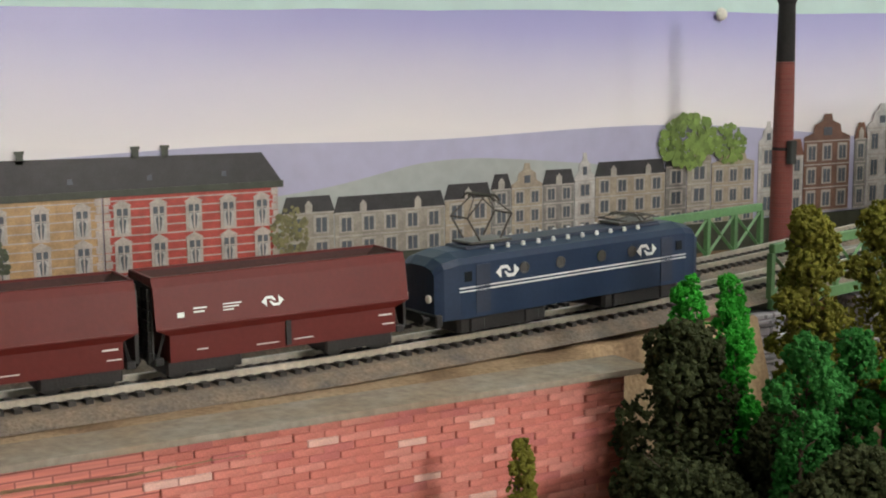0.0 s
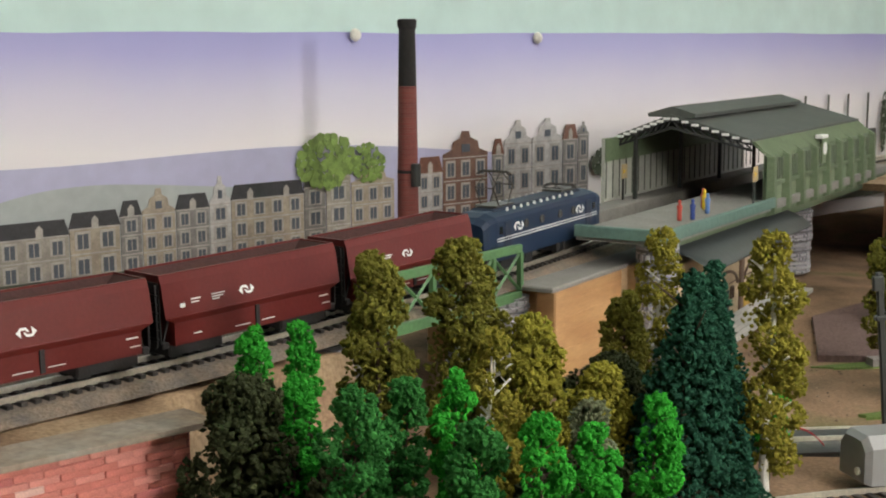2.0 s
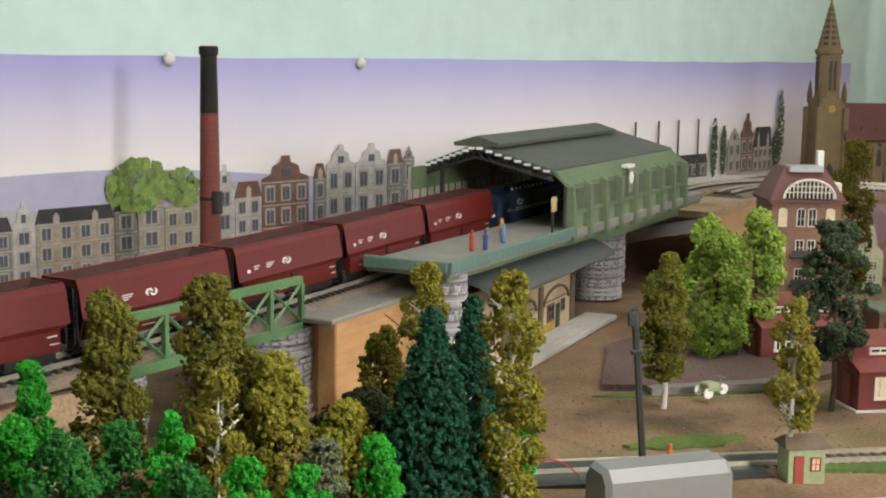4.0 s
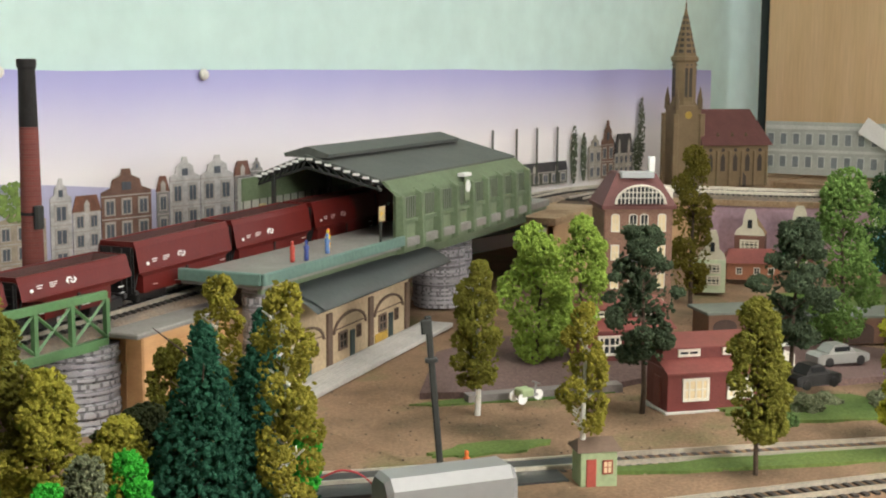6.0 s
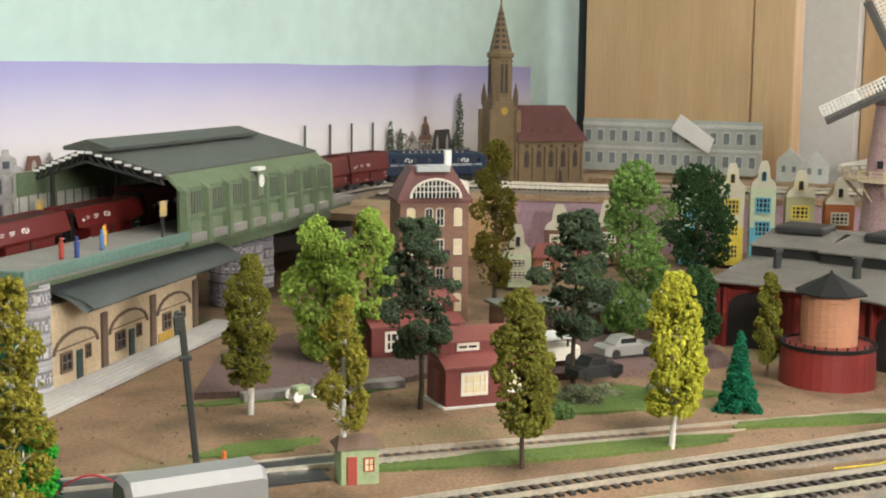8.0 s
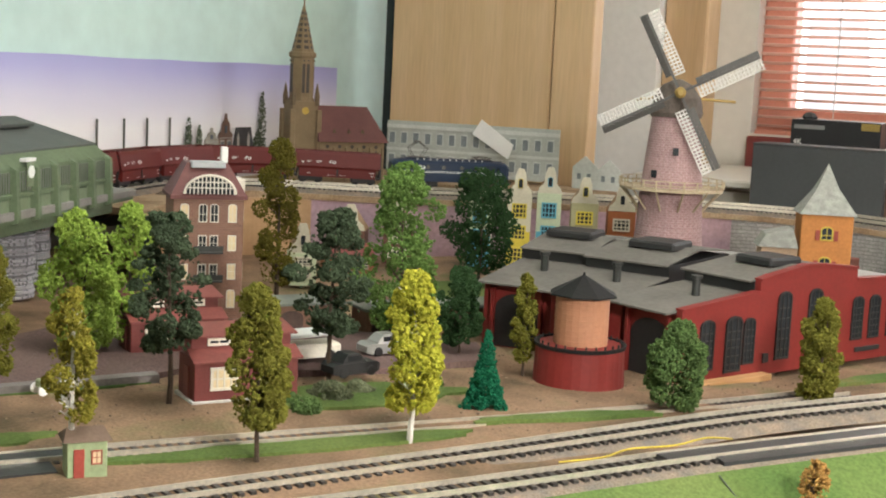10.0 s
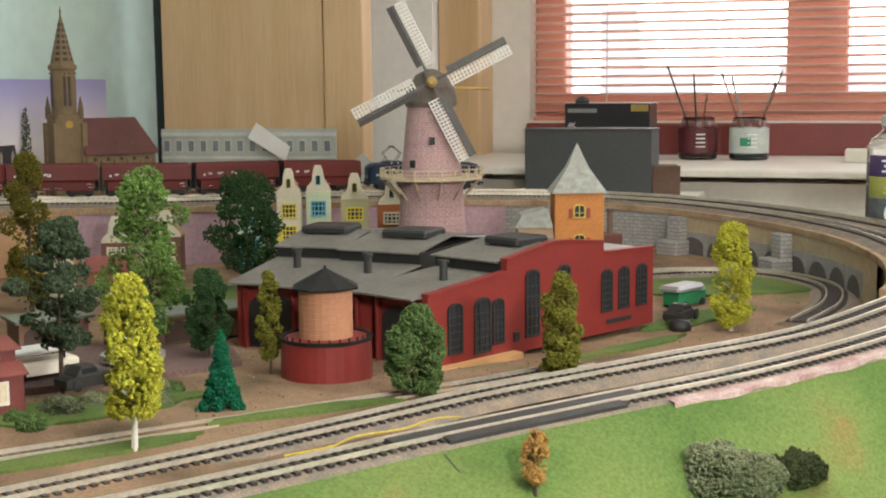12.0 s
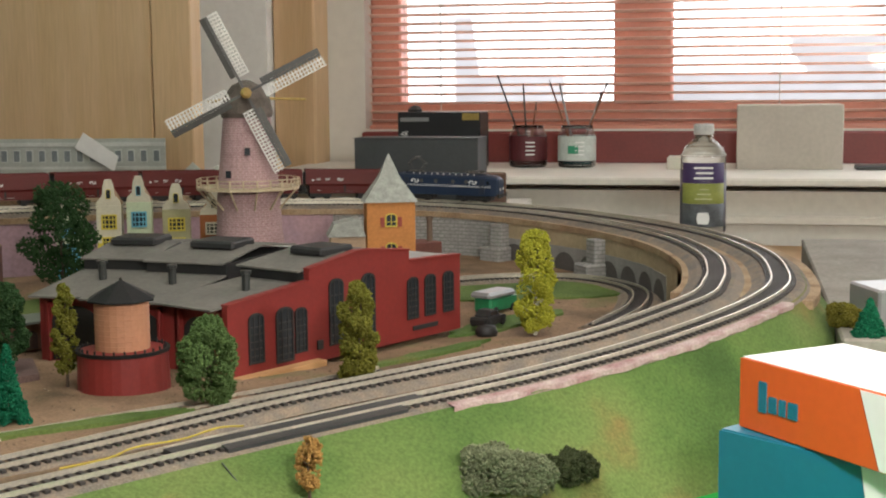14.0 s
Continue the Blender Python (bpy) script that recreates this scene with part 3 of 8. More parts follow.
for cx, cz, rx, rz, s in ((1.624, 0.10, 0.008, 0.042, 6), (1.65, 0.095, 0.007, 0.035, 7), (1.81, 0.12, 0.011, 0.06, 8), (1.80, 0.09, 0.012, 0.03, 9)):
    print_blob(cx, cz, rx, rz, DARKP, s, 44)
for x in (1.43, 1.484, 1.532, 1.582):
    part("printed_pole", Mesh().box(x - 0.002, YS - 0.005, 0.06, x + 0.002, YS - 0.0046, 0.141), PR["dark"], sheet)
part("printed_hedge", Mesh().box(-0.6, YS - 0.0066, 0.0, 1.66, YS - 0.006, 0.028), PR["dark"], sheet)
facade(1.50, 1.61, 0.06, 0.078, "dark", "roof", 5, 1, None, 0.014)
facade(1.665, 1.70, 0.06, 0.105, "stone", "roof", 2, 2, 0.02)
facade(1.70, 1.735, 0.06, 0.11, "brick", "roof", 2, 2, 0.036)
facade(1.736, 1.79, 0.06, 0.095, "stone", "roof", 4, 2, None, 0.03)
PINM = mat("pin_head_white", (0.82, 0.8, 0.72), 0.4, bump=0)
for k, (x, z) in enumerate(((0.035, 0.217), (0.693, 0.2185), (0.934, 0.2155))):
    pn = solid("drawing_pin", Mesh().lathe([(0.0005, 0.004), (0.005, 0.003), (0.0062, 0.0), (0.004, -0.002)], 14, Matrix.Translation((x, YS - 0.002, z)) @ Matrix.Rotation(radians(90), 4, "X")), PINM,
               "round white pin head holding the paper backdrop", "pin", smooth=True, group="pins of the backdrop")

# ---- ground ----
def ground_material(name, colors, scale=14.0, rough=0.95):
    m = bpy.data.materials.new(name)
    m.use_nodes = True
    nt = m.node_tree
    N, L = nt.nodes, nt.links
    b = N["Principled BSDF"]
    b.inputs["Roughness"].default_value, b.inputs["Specular IOR Level"].default_value = rough, 0.2
    tc, n, r = N.new("ShaderNodeTexCoord"), N.new("ShaderNodeTexNoise"), N.new("ShaderNodeValToRGB")
    n.inputs["Scale"].default_value, n.inputs["Detail"].default_value = scale, 8
    L.new(tc.outputs["Object"], n.inputs["Vector"]), L.new(n.outputs[0], r.inputs[0])
    e = r.color_ramp.elements
    e[0].position, e[0].color = 0.3, (*colors[0], 1)
    e[1].position, e[1].color = 0.7, (*colors[-1], 1)
    for k, c in enumerate(colors[1:-1]):
        q = e.new(0.3 + 0.4 * (k + 1) / (len(colors) - 1))
        q.color = (*c, 1)
    n2, mr, hsv, bp = N.new("ShaderNodeTexNoise"), N.new("ShaderNodeMapRange"), N.new("ShaderNodeHueSaturation"), N.new("ShaderNodeBump")
    n2.inputs["Scale"].default_value, n2.inputs["Detail"].default_value = 420, 3
    L.new(tc.outputs["Object"], n2.inputs["Vector"])
    mr.inputs[1].default_value, mr.inputs[2].default_value, mr.inputs[3].default_value, mr.inputs[4].default_value = 0.3, 0.7, 0.78, 1.2
    L.new(n2.outputs[0], mr.inputs[0]), L.new(mr.outputs[0], hsv.inputs["Value"]), L.new(r.outputs[0], hsv.inputs["Color"])
    L.new(hsv.outputs[0], b.inputs["Base Color"])
    bp.inputs["Strength"].default_value, bp.inputs["Distance"].default_value = 0.4, 0.002
    L.new(n2.outputs[0], bp.inputs["Height"]), L.new(bp.outputs[0], b.inputs["Normal"])
    return m


EARTH = ground_material("yard_earth", [(0.10, 0.075, 0.045), (0.20, 0.13, 0.08), (0.27, 0.175, 0.11), (0.17, 0.15, 0.07)], 13)
GRASS = ground_material("flock_grass", [(0.045, 0.085, 0.022), (0.075, 0.13, 0.033), (0.10, 0.155, 0.042), (0.125, 0.17, 0.05), (0.20, 0.14, 0.05)], 7)
LAWN = ground_material("dark_lawn", [(0.06, 0.10, 0.025), (0.10, 0.15, 0.04), (0.14, 0.18, 0.05)], 12)
PATHM = ground_material("brown_card_road", [(0.11, 0.07, 0.065), (0.15, 0.10, 0.09), (0.18, 0.12, 0.11)], 6)
SAND = ground_material("glued_sand", [(0.20, 0.13, 0.08), (0.33, 0.23, 0.14), (0.40, 0.30, 0.20)], 25)


def front_offset(x, y):
    """How far a place lies in front of the front track."""
    i = TRAIN.nearest(x, y)
    if i < len(TRAIN.p) * 0.5:
        return -1.0
    s = TRAIN.s[i]
    return (Vector((x, y, 0)) - TRAIN.at(s)).xy.dot(TRAIN.side(s).xy)


# the yard inside the loop, closed by the tracks round it
ms = Mesh()
STEP = 0.02
cells = {}
for i in range(int(3.9 / STEP)):
    for k in range(int(1.6 / STEP)):
        x, y = -1.7 + i * STEP, -0.42 + k * STEP
        if y > 1.09 or x > 2.12:
            continue
        f = front_offset(x, y)
        if f > 0.012 or (f < -0.9 and x > 1.2 and TRAIN.p[TRAIN.nearest(x, y)].x < x and y < 0.5):
            continue
        cells[i, k] = (x, y)
idx = {}
for (i, k), (x, y) in cells.items():
    for a, b in ((0, 0), (1, 0), (1, 1), (0, 1)):
        if (i + a, k + b) not in idx:
            px, py = x + a * STEP, y + b * STEP
            idx[i + a, k + b] = len(ms.v)
            ms.v.append((px, py, ground_z(px, py)))
    ms.f.append((idx[i, k], idx[i + 1, k], idx[i + 1, k + 1], idx[i, k + 1]))
solid("ground", ms, EARTH, "brown earth of the model yard", "ground", kind="structure", smooth=True)

# front slope of flocked grass from the front track down to the table
s0, s1 = TRAIN.s[TRAIN.nearest(1.42, -0.217)], TRAIN.s[TRAIN.nearest(0.40, 0.40)]
ms = Mesh()
NS, NW = 110, 16
for i in range(NS + 1):
    s = s0 + (s1 - s0) * i / NS
    c, w = TRAIN.at(s), TRAIN.side(s)
    for k in range(NW + 1):
        a = k / NW
        p = c + w * (0.022 + (0.125 - 0.045 * smoothstep(0.85, 1.05, c.x)) * a + 0.006 * noise.noise((s * 8, 2, 2)) * a)
        p.z = c.z - 0.006 + (-0.062 - c.z) * (a ** 1.1) + 0.003 * noise.noise((p.x * 22, p.y * 22, 0)) * min(1, 4 * a)
        ms.v.append(tuple(p))
ms.f = [(i * (NW + 1) + k, i * (NW + 1) + k + 1, (i + 1) * (NW + 1) + k + 1, (i + 1) * (NW + 1) + k) for i in range(NS) for k in range(NW)]
solid("grass_slope", ms, GRASS, "bright green flocked grass slope in front of the tracks", "grass slope", kind="structure", smooth=True)
TABLEG = mat("green_table_paint", (0.01, 0.36, 0.06), 0.25, grain=5, vary=0.2, bump=0.05)
solid("table_edge", Mesh().slab(0.62, -0.75, -0.16, 1.75, 0.02, -0.058, 0.004), TABLEG, "glossy bright green table top under the layout", "table", kind="structure")

# plateau along the back and right carrying the upper line, with its retaining walls
PINKW = mat("pink_paper_wall", (0.42, 0.27, 0.30), 0.7, grain=22, vary=0.25, bump=0.15, second=(0.32, 0.22, 0.27))
STONEW = bricks("grey_stone_paper", (0.34, 0.33, 0.31), (0.27, 0.26, 0.25), (0.20, 0.19, 0.18), 0.012, 0.005)
CREAMW = mat("tan_wall_card", (0.42, 0.33, 0.21), 0.8, grain=18, vary=0.2, bump=0.2)
BOARD = wood("plywood_board", (0.45, 0.28, 0.14), (0.37, 0.22, 0.11), (20, 60, 60))
PA = TRAIN.s[TRAIN.nearest(1.17, 0.92)]
PB = TRAIN.s[TRAIN.nearest(1.27, -0.21)]
sa, sb = TRAIN.s[TRAIN.nearest(1.62, 0.89)], TRAIN.s[TRAIN.nearest(1.985, 0.42)]
sc = TRAIN.s[TRAIN.nearest(1.97, 0.09)]
solid("plateau_board", ribbon(TRAIN, PA, PB, [(-0.09, -0.0085), (0.035, -0.0085), (0.035, -0.016), (-0.09, -0.016)]), SAND, "sand-covered board under the upper tracks", "track board", kind="structure")


def wall_strip(name, a, b, material, label, bottom):
    ms = Mesh()
    n = max(3, int((b - a) / 0.02))
    for i in range(n + 1):
        s = a + (b - a) * i / n
        c, w = TRAIN.at(s), TRAIN.side(s)
        for off in (-0.088, -0.080):
            p = c - w * -off
            ms.v += [(p.x, p.y, ground_z(p.x, p.y) - 0.004), (p.x, p.y, c.z - 0.0165)]
    for i in range(n):
        o = 4 * i
        ms.f += [(o, o + 4, o + 5, o + 1), (o + 3, o + 7, o + 6, o + 2), (o + 1, o + 5, o + 7, o + 3)]
    return solid(name, ms, material, label, "retaining wall", kind="structure", uvs=True)


wall_strip("wall_board", PA, sa, BOARD, "bare plywood side of the upper board", 0)
wall_strip("wall_pink", sa, sb, PINKW, "pinkish paper-covered retaining wall", 0)
wall_strip("wall_stone", sb, sc, STONEW, "grey stone-paper retaining wall", 0)
wall_strip("wall_tan", sc, PB - 0.25, CREAMW, "tan retaining wall above the arches", 0)
# arches and piers against the tan wall
ARCHM = mat("arch_grey_card", (0.30, 0.29, 0.28), 0.85, grain=60, vary=0.25, bump=0.3)
NICHE = mat("arch_niche_dark", (0.10, 0.09, 0.085), 0.9)
ar = thing("arcade", "row of low grey stone arches at the foot of the wall", "arcade", kind="structure")
s = sc + 0.03
while s < PB - 0.3:
    c, w, d = TRAIN.at(s), TRAIN.side(s), TRAIN.heading(s)
    p = c - w * 0.0895
    m = Matrix.Translation((p.x, p.y, ground_z(p.x, p.y))) @ Matrix.Rotation(math.atan2(d.y, d.x) + math.pi, 4, "Z")
    hw = 0.03
    arc = [(0.023 * math.cos(math.pi * k / 10), 0.004 + 0.019 * math.sin(math.pi * k / 10)) for k in range(11)]
    ms = Mesh()
    pts = [(-hw, -0.004), (-hw, 0.030), (hw, 0.030), (hw, -0.004), (0.023, -0.004)] + arc + [(-0.023, -0.004)]
    ms.prism(pts, 0.007, m @ Matrix.Translation((0, -0.0075, 0)))
    part("arch", ms, ARCHM, ar)
    part("niche", Mesh().prism([(0.0225, -0.004)] + [(x * 0.98, z) for x, z in arc] + [(-0.0225, -0.004)], 0.001, m @ Matrix.Translation((0, -0.0016, 0))), NICHE, ar)
    s += 0.061
for s, h in ((sc, 0.0), (sc + 0.25, 0.0)):
    c, w, d = TRAIN.at(s), TRAIN.side(s), TRAIN.heading(s)
    p = c - w * 0.096
    m = Matrix.Translation((p.x, p.y, ground_z(p.x, p.y) - 0.003)) @ Matrix.Rotation(math.atan2(d.y, d.x), 4, "Z")
    pr = thing("wall_pier", "grey stone pier against the retaining wall", "pier", kind="structure")
    part("shaft", Mesh().slab(-0.011, -0.008, 0, 0.011, 0.008, c.z - ground_z(p.x, p.y) - 0.014, 0.001, m), STONEW, pr, uvs=True)
    part("foot", Mesh().slab(-0.018, -0.022, 0, 0.018, 0.006, 0.022, 0.002, m), STONEW, pr, uvs=True)

# back plateau and left embankment
ms = Mesh()
xs = np.arange(-2.3, 1.60, 0.03)
for x in xs:
    i = TRAIN.nearest(x, 0.75 if x < 0.6 else 0.9)
    yf = TRAIN.p[i].y - (0.083 if x < 0.2 else 0.05 if x < 0.35 else -0.03 if x < 1.15 else 0.03)
    yb = TRAIN.p[i].y + 0.085 if x < 1.2 else 1.094
    for k in range(9):
        y = yf + (yb - yf) * k / 8
        low = 0.051 if k == 0 and 0.2 <= x < 0.35 else 0.003 if k == 0 else 0
        ms.v.append((x, y, 0.051 + 0.002 * noise.noise((x * 25, y * 25, 0)) - low))
nx = len(xs)
ms.f = [(i * 9 + k, (i + 1) * 9 + k, (i + 1) * 9 + k + 1, i * 9 + k + 1) for i in range(nx - 1) for k in range(8)]
solid("embankment", ms, SAND, "sandy embankment with glued brown scatter beside the upper track", "embankment", kind="structure", smooth=True)
REDWALL = bricks("red_brick_card", (0.68, 0.26, 0.21), (0.62, 0.205, 0.165), (0.34, 0.11, 0.10), 0.0125, 0.003, joint=0.1)
bw = thing("brick_wall", "weathered red brick embankment wall with pale worn bricks", "wall", kind="structure")
bwl = Mesh()
bwl.box(-2.2, 0.584, -0.01, 0.195, 0.594, 0.056)
part("backing", bwl, REDWALL, bw, uvs=True)
solid("wall_coping", Mesh().box(-2.2, 0.579, 0.056, 0.205, 0.604, 0.0585), mat("coping_paint", (0.25, 0.185, 0.125), 0.9, grain=24, vary=0.35, bump=0.5, second=(0.27, 0.25, 0.22)), "worn brown coping with grey paint patches", "coping", kind="structure")
BRICKP = []
for k in range(5):
    c = [(0.66, 0.235, 0.19), (0.62, 0.205, 0.165), (0.70, 0.29, 0.24), (0.56, 0.18, 0.165), (0.78, 0.50, 0.44)][k]
    BRICKP.append(mat("card_brick_%s" % "abcde"[k], c, 0.85, grain=200, vary=0.3, bump=0.3))
rb = random.Random(5)
bdata = [Mesh().slab(-0.00622, -0.0013 if k == 0 else -0.0011, 0, 0.00622, 0.001, 0.00275, 0.0003).data("brick", BRICKP[k]) for k in range(5)]
cnt = 0
rows_b = 18
for r in range(rows_b):
    for c in range(16):
        x = 0.193 - 0.0125 * (c + 0.5 * (r % 2)) - 0.0062
        o = new("brick", bdata[rb.choices(range(5), (8, 6, 5, 2, 0.7))[0]])
        o.parent = bw
        o.location = (x + rb.uniform(-0.0006, 0.0006), 0.584 + rb.uniform(-0.0006, 0.0004), 0.0012 + r * 0.00302)
        o.rotation_euler = (0, rb.uniform(-0.02, 0.02), rb.uniform(-0.015, 0.015))

# ---- tracks ----
track("main_track", TRAIN, 0.05, S_END - 0.05, "model railway track with dark sleepers on a cork bed")
track("inner_track", INNER, 0.0, INNER.length, "inner model railway track beside the main line")
SIDING = Line([(0.40, 0.60, 0.004), (0.525, 0.508, 0.004), (0.615, 0.440, 0.004), (0.667, 0.404, 0.003), (0.734, 0.350, 0.003), (0.80, 0.300, 0.002), (0.88, 0.243, 0.0), (1.0, 0.165, -0.004), (1.12, 0.098, -0.008)])
track("yard_siding", SIDING, 0, SIDING.length, "rusty yard siding on brown earth")
LOOP = Line([(1.45, 0.36, -0.012), (1.62, 0.20, -0.012), (1.70, 0.09, -0.012), (1.70, 0.0, -0.012), (1.62, -0.065, -0.012), (1.50, -0.075, -0.012), (1.38, -0.05, -0.012)])
track("yard_loop", LOOP, 0, LOOP.length, "tight curved yard track behind the roundhouse")
BACK = Line([(-2.2, 0.72, 0.06), (0.0, 0.722, 0.06), (0.28, 0.74, 0.062), (0.52, 0.787, 0.067), (0.80, 0.866, 0.071), (1.13, 0.962, 0.071)])
track("rear_track", BACK, 0, BACK.length, "second upper track behind the train")

# ---- train ----
BLUE = mat("loco_blue", (0.013, 0.028, 0.062), 0.42, grain=60, vary=0.12, bump=0.03, spec=0.35)
BLUER = mat("loco_roof_blue", (0.016, 0.025, 0.05), 0.6, grain=80, vary=0.2, bump=0.05)
BLACK = mat("chassis_black", (0.014, 0.013, 0.013), 0.55, grain=100, vary=0.3)
WHITEP = mat("white_print", (0.78, 0.78, 0.76), 0.5, bump=0, vary=0.08)
WINE = mat("wagon_oxide_red", (0.112, 0.0125, 0.010), 0.5, grain=50, vary=0.13, bump=0.04, spec=0.3)
WINED = mat("wagon_inside", (0.05, 0.015, 0.012), 0.8, grain=60, vary=0.3)
BRONZE = mat("pantograph_steel", (0.12, 0.11, 0.10), 0.4, 0.7)
LAMPG = mat("headlight_lens", (0.8, 0.78, 0.7), 0.15, bump=0)
WINGL = mat("dark_cab_glass", (0.02, 0.022, 0.025), 0.1, bump=0, vary=0.1)


def emblem(cx, cz, y, side, size, parent):
    """Two arrow bars that pass each other."""
    ms = Mesh()
    a = size
    ms.prism([(cx - a, cz), (cx - a * 0.55, cz + a * 0.42), (cx - a * 0.55, cz - a * 0.42)], 0.0002, Matrix.Translation((0, y, 0)))
    ms.prism([(cx + a, cz), (cx + a * 0.55, cz + a * 0.42), (cx + a * 0.55, cz - a * 0.42)], 0.0002, Matrix.Translation((0, y, 0)))
    ms.prism([(cx - a * 0.6, cz + a * 0.42), (cx, cz + a * 0.42), (cx + a * 0.3, cz), (cx + a * 0.12, cz), (cx - a * 0.08, cz + a * 0.2), (cx - a * 0.6, cz + a * 0.2)], 0.0002, Matrix.Translation((0, y, 0)))
    ms.prism([(cx + a * 0.6, cz - a * 0.42), (cx, cz - a * 0.42), (cx - a * 0.3, cz), (cx - a * 0.12, cz), (cx + a * 0.08, cz - a * 0.2), (cx + a * 0.6, cz - a * 0.2)], 0.0002, Matrix.Translation((0, y, 0)))
    return part("emblem", ms, WHITEP, parent)


def section_hull(sections):
    """Closed loops of (y, z) at x positions, joined along x."""
    ms = Mesh()
    k = len(sections[0][1])
    for x, loop in sections:
        ms.v += [(x, y, z) for y, z in loop]
    n = len(sections)
    ms.f = [(i * k + j, i * k + (j + 1) % k, (i + 1) * k + (j + 1) % k, (i + 1) * k + j) for i in range(n - 1) for j in range(k)]
    ms.f += [tuple(range(k - 1, -1, -1)), tuple(range((n - 1) * k, n * k))]
    return ms


def wheelset(x, r, parent):
    for y in (-0.0085, 0.0085):
        part("wheel", Mesh().lathe([(r + 0.0006, 0), (r + 0.0006, 0.0006), (r, 0.0007), (r, 0.0026), (r * 0.5, 0.003)], 14, Matrix.Translation((x, y + (0.0026 if y < 0 else -0.0026), r)) @ Matrix.Rotation(radians(90 if y < 0 else -90), 4, "X")), BLACK, parent)


def locomotive():
    L, W = 0.083, 0.0165
    lo = thing("electric_locomotive", "dark blue electric locomotive with white stripes and raised rear pantograph", "locomotive")

    def loop(w, zt, zr):
        return [(-w, 0.0095), (w, 0.0095), (w, zt), (w * 0.86, zt + 0.0026), (w * 0.45, zr), (-w * 0.45, zr), (-w * 0.86, zt + 0.0026), (-w, zt)]
    part("body", section_hull([(-L, loop(W * 0.80, 0.030, 0.034)), (-L + 0.004, loop(W * 0.93, 0.033, 0.0375)), (-L + 0.012, loop(W, 0.0345, 0.0395)), (L - 0.012, loop(W, 0.0345, 0.0395)), (L - 0.004, loop(W * 0.93, 0.033, 0.0375)), (L, loop(W * 0.80, 0.030, 0.034))]), BLUE, lo)
    part("roof", Mesh().slab(-0.062, -0.0085, 0.0392, 0.062, 0.0085, 0.0406, 0.001), BLUER, lo)
    for sd in (-1, 1):
        y = sd * (W + 0.0001)
        for z in (0.0218, 0.0234):
            part("stripe", Mesh().box(-L + 0.0115, min(y, y + sd * 0.0002), z, L - 0.0115, max(y, y + sd * 0.0002), z + 0.0006), WHITEP, lo)
        for x in (-0.034, -0.012, 0.014, 0.034):
            part("porthole", Mesh().lathe([(0.0028, 0), (0.0028, 0.0005), (0.0021, 0.0005), (0.002, 0.0002)], 16, Matrix.Translation((x, y, 0.0292)) @ Matrix.Rotation(radians(-90 * sd), 4, "X")), BRONZE, lo)
        for x in (-0.044, 0.044):
            emblem(x, 0.0288, y - (0.0003 if sd < 0 else 0), sd, 0.0068, lo)
        for x in (-0.058, 0.058):
            part("door", Mesh().box(x - 0.004, y - 0.0002, 0.0115, x + 0.004, y + 0.0002, 0.0335), BLUER, lo)
            part("cab_side_window", Mesh().box(x + (0.0065 if x > 0 else -0.0105), y - 0.0003, 0.0265, x + (0.0105 if x > 0 else -0.0065), y + 0.0003, 0.031), WINGL, lo)
    for sx in (-1, 1):
        for y in (-0.006, 0.006):
            part("windscreen", Mesh().box(-0.0048, -0.0003, -0.0028, 0.0048, 0.0003, 0.0028, Matrix.Translation((sx * (L - 0.0006), y, 0.0285)) @ Matrix.Rotation(radians(90), 4, "Z")), WINGL, lo)
            part("headlight", Mesh().lathe([(0.0019, 0), (0.0019, 0.0012), (0.0013, 0.0015)], 12, Matrix.Translation((sx * (L - 0.0002), y * 1.55, 0.0195)) @ Matrix.Rotation(radians(90 * sx), 4, "Y")), LAMPG, lo)
            part("buffer", Mesh().lathe([(0.0010, 0), (0.0010, 0.004), (0.0024, 0.0042), (0.0022, 0.005)], 10, Matrix.Translation((sx * L, y * 1.6, 0.0105)) @ Matrix.Rotation(radians(90 * sx), 4, "Y")), BLACK, lo)
        part("buffer_beam", Mesh().slab(min(sx * (L - 0.003), sx * (L + 0.0008)), -0.0155, 0.0072, max(sx * (L - 0.003), sx * (L + 0.0008)), 0.0155, 0.0128, 0.0006), BLACK, lo)
        bg = part("bogie", Mesh().slab(sx * 0.044 - 0.026, -0.0135, 0.0025, sx * 0.044 + 0.026, 0.0135, 0.0098, 0.0015), BLACK, lo)
        for q in (-0.016, 0.016):
            wheelset(sx * 0.044 + q, 0.0058, lo)
            for y in (-0.0148, 0.0135):
                part("axle_box", Mesh().slab(sx * 0.044 + q - 0.004, y, 0.003, sx * 0.044 + q + 0.004, y + 0.0013, 0.009, 0.0004), BLACK, bg)
    for k in range(11):
        for y in (-0.0105, 0.0105):
            part("insulator", Mesh().lathe([(0.0009, 0), (0.0011, 0.0008), (0.0007, 0.0012), (0.0010, 0.0018), (0.0004, 0.0022)], 8, Matrix.Translation((-0.048 + k * 0.0092, y, 0.0385))), WHITEP, lo)
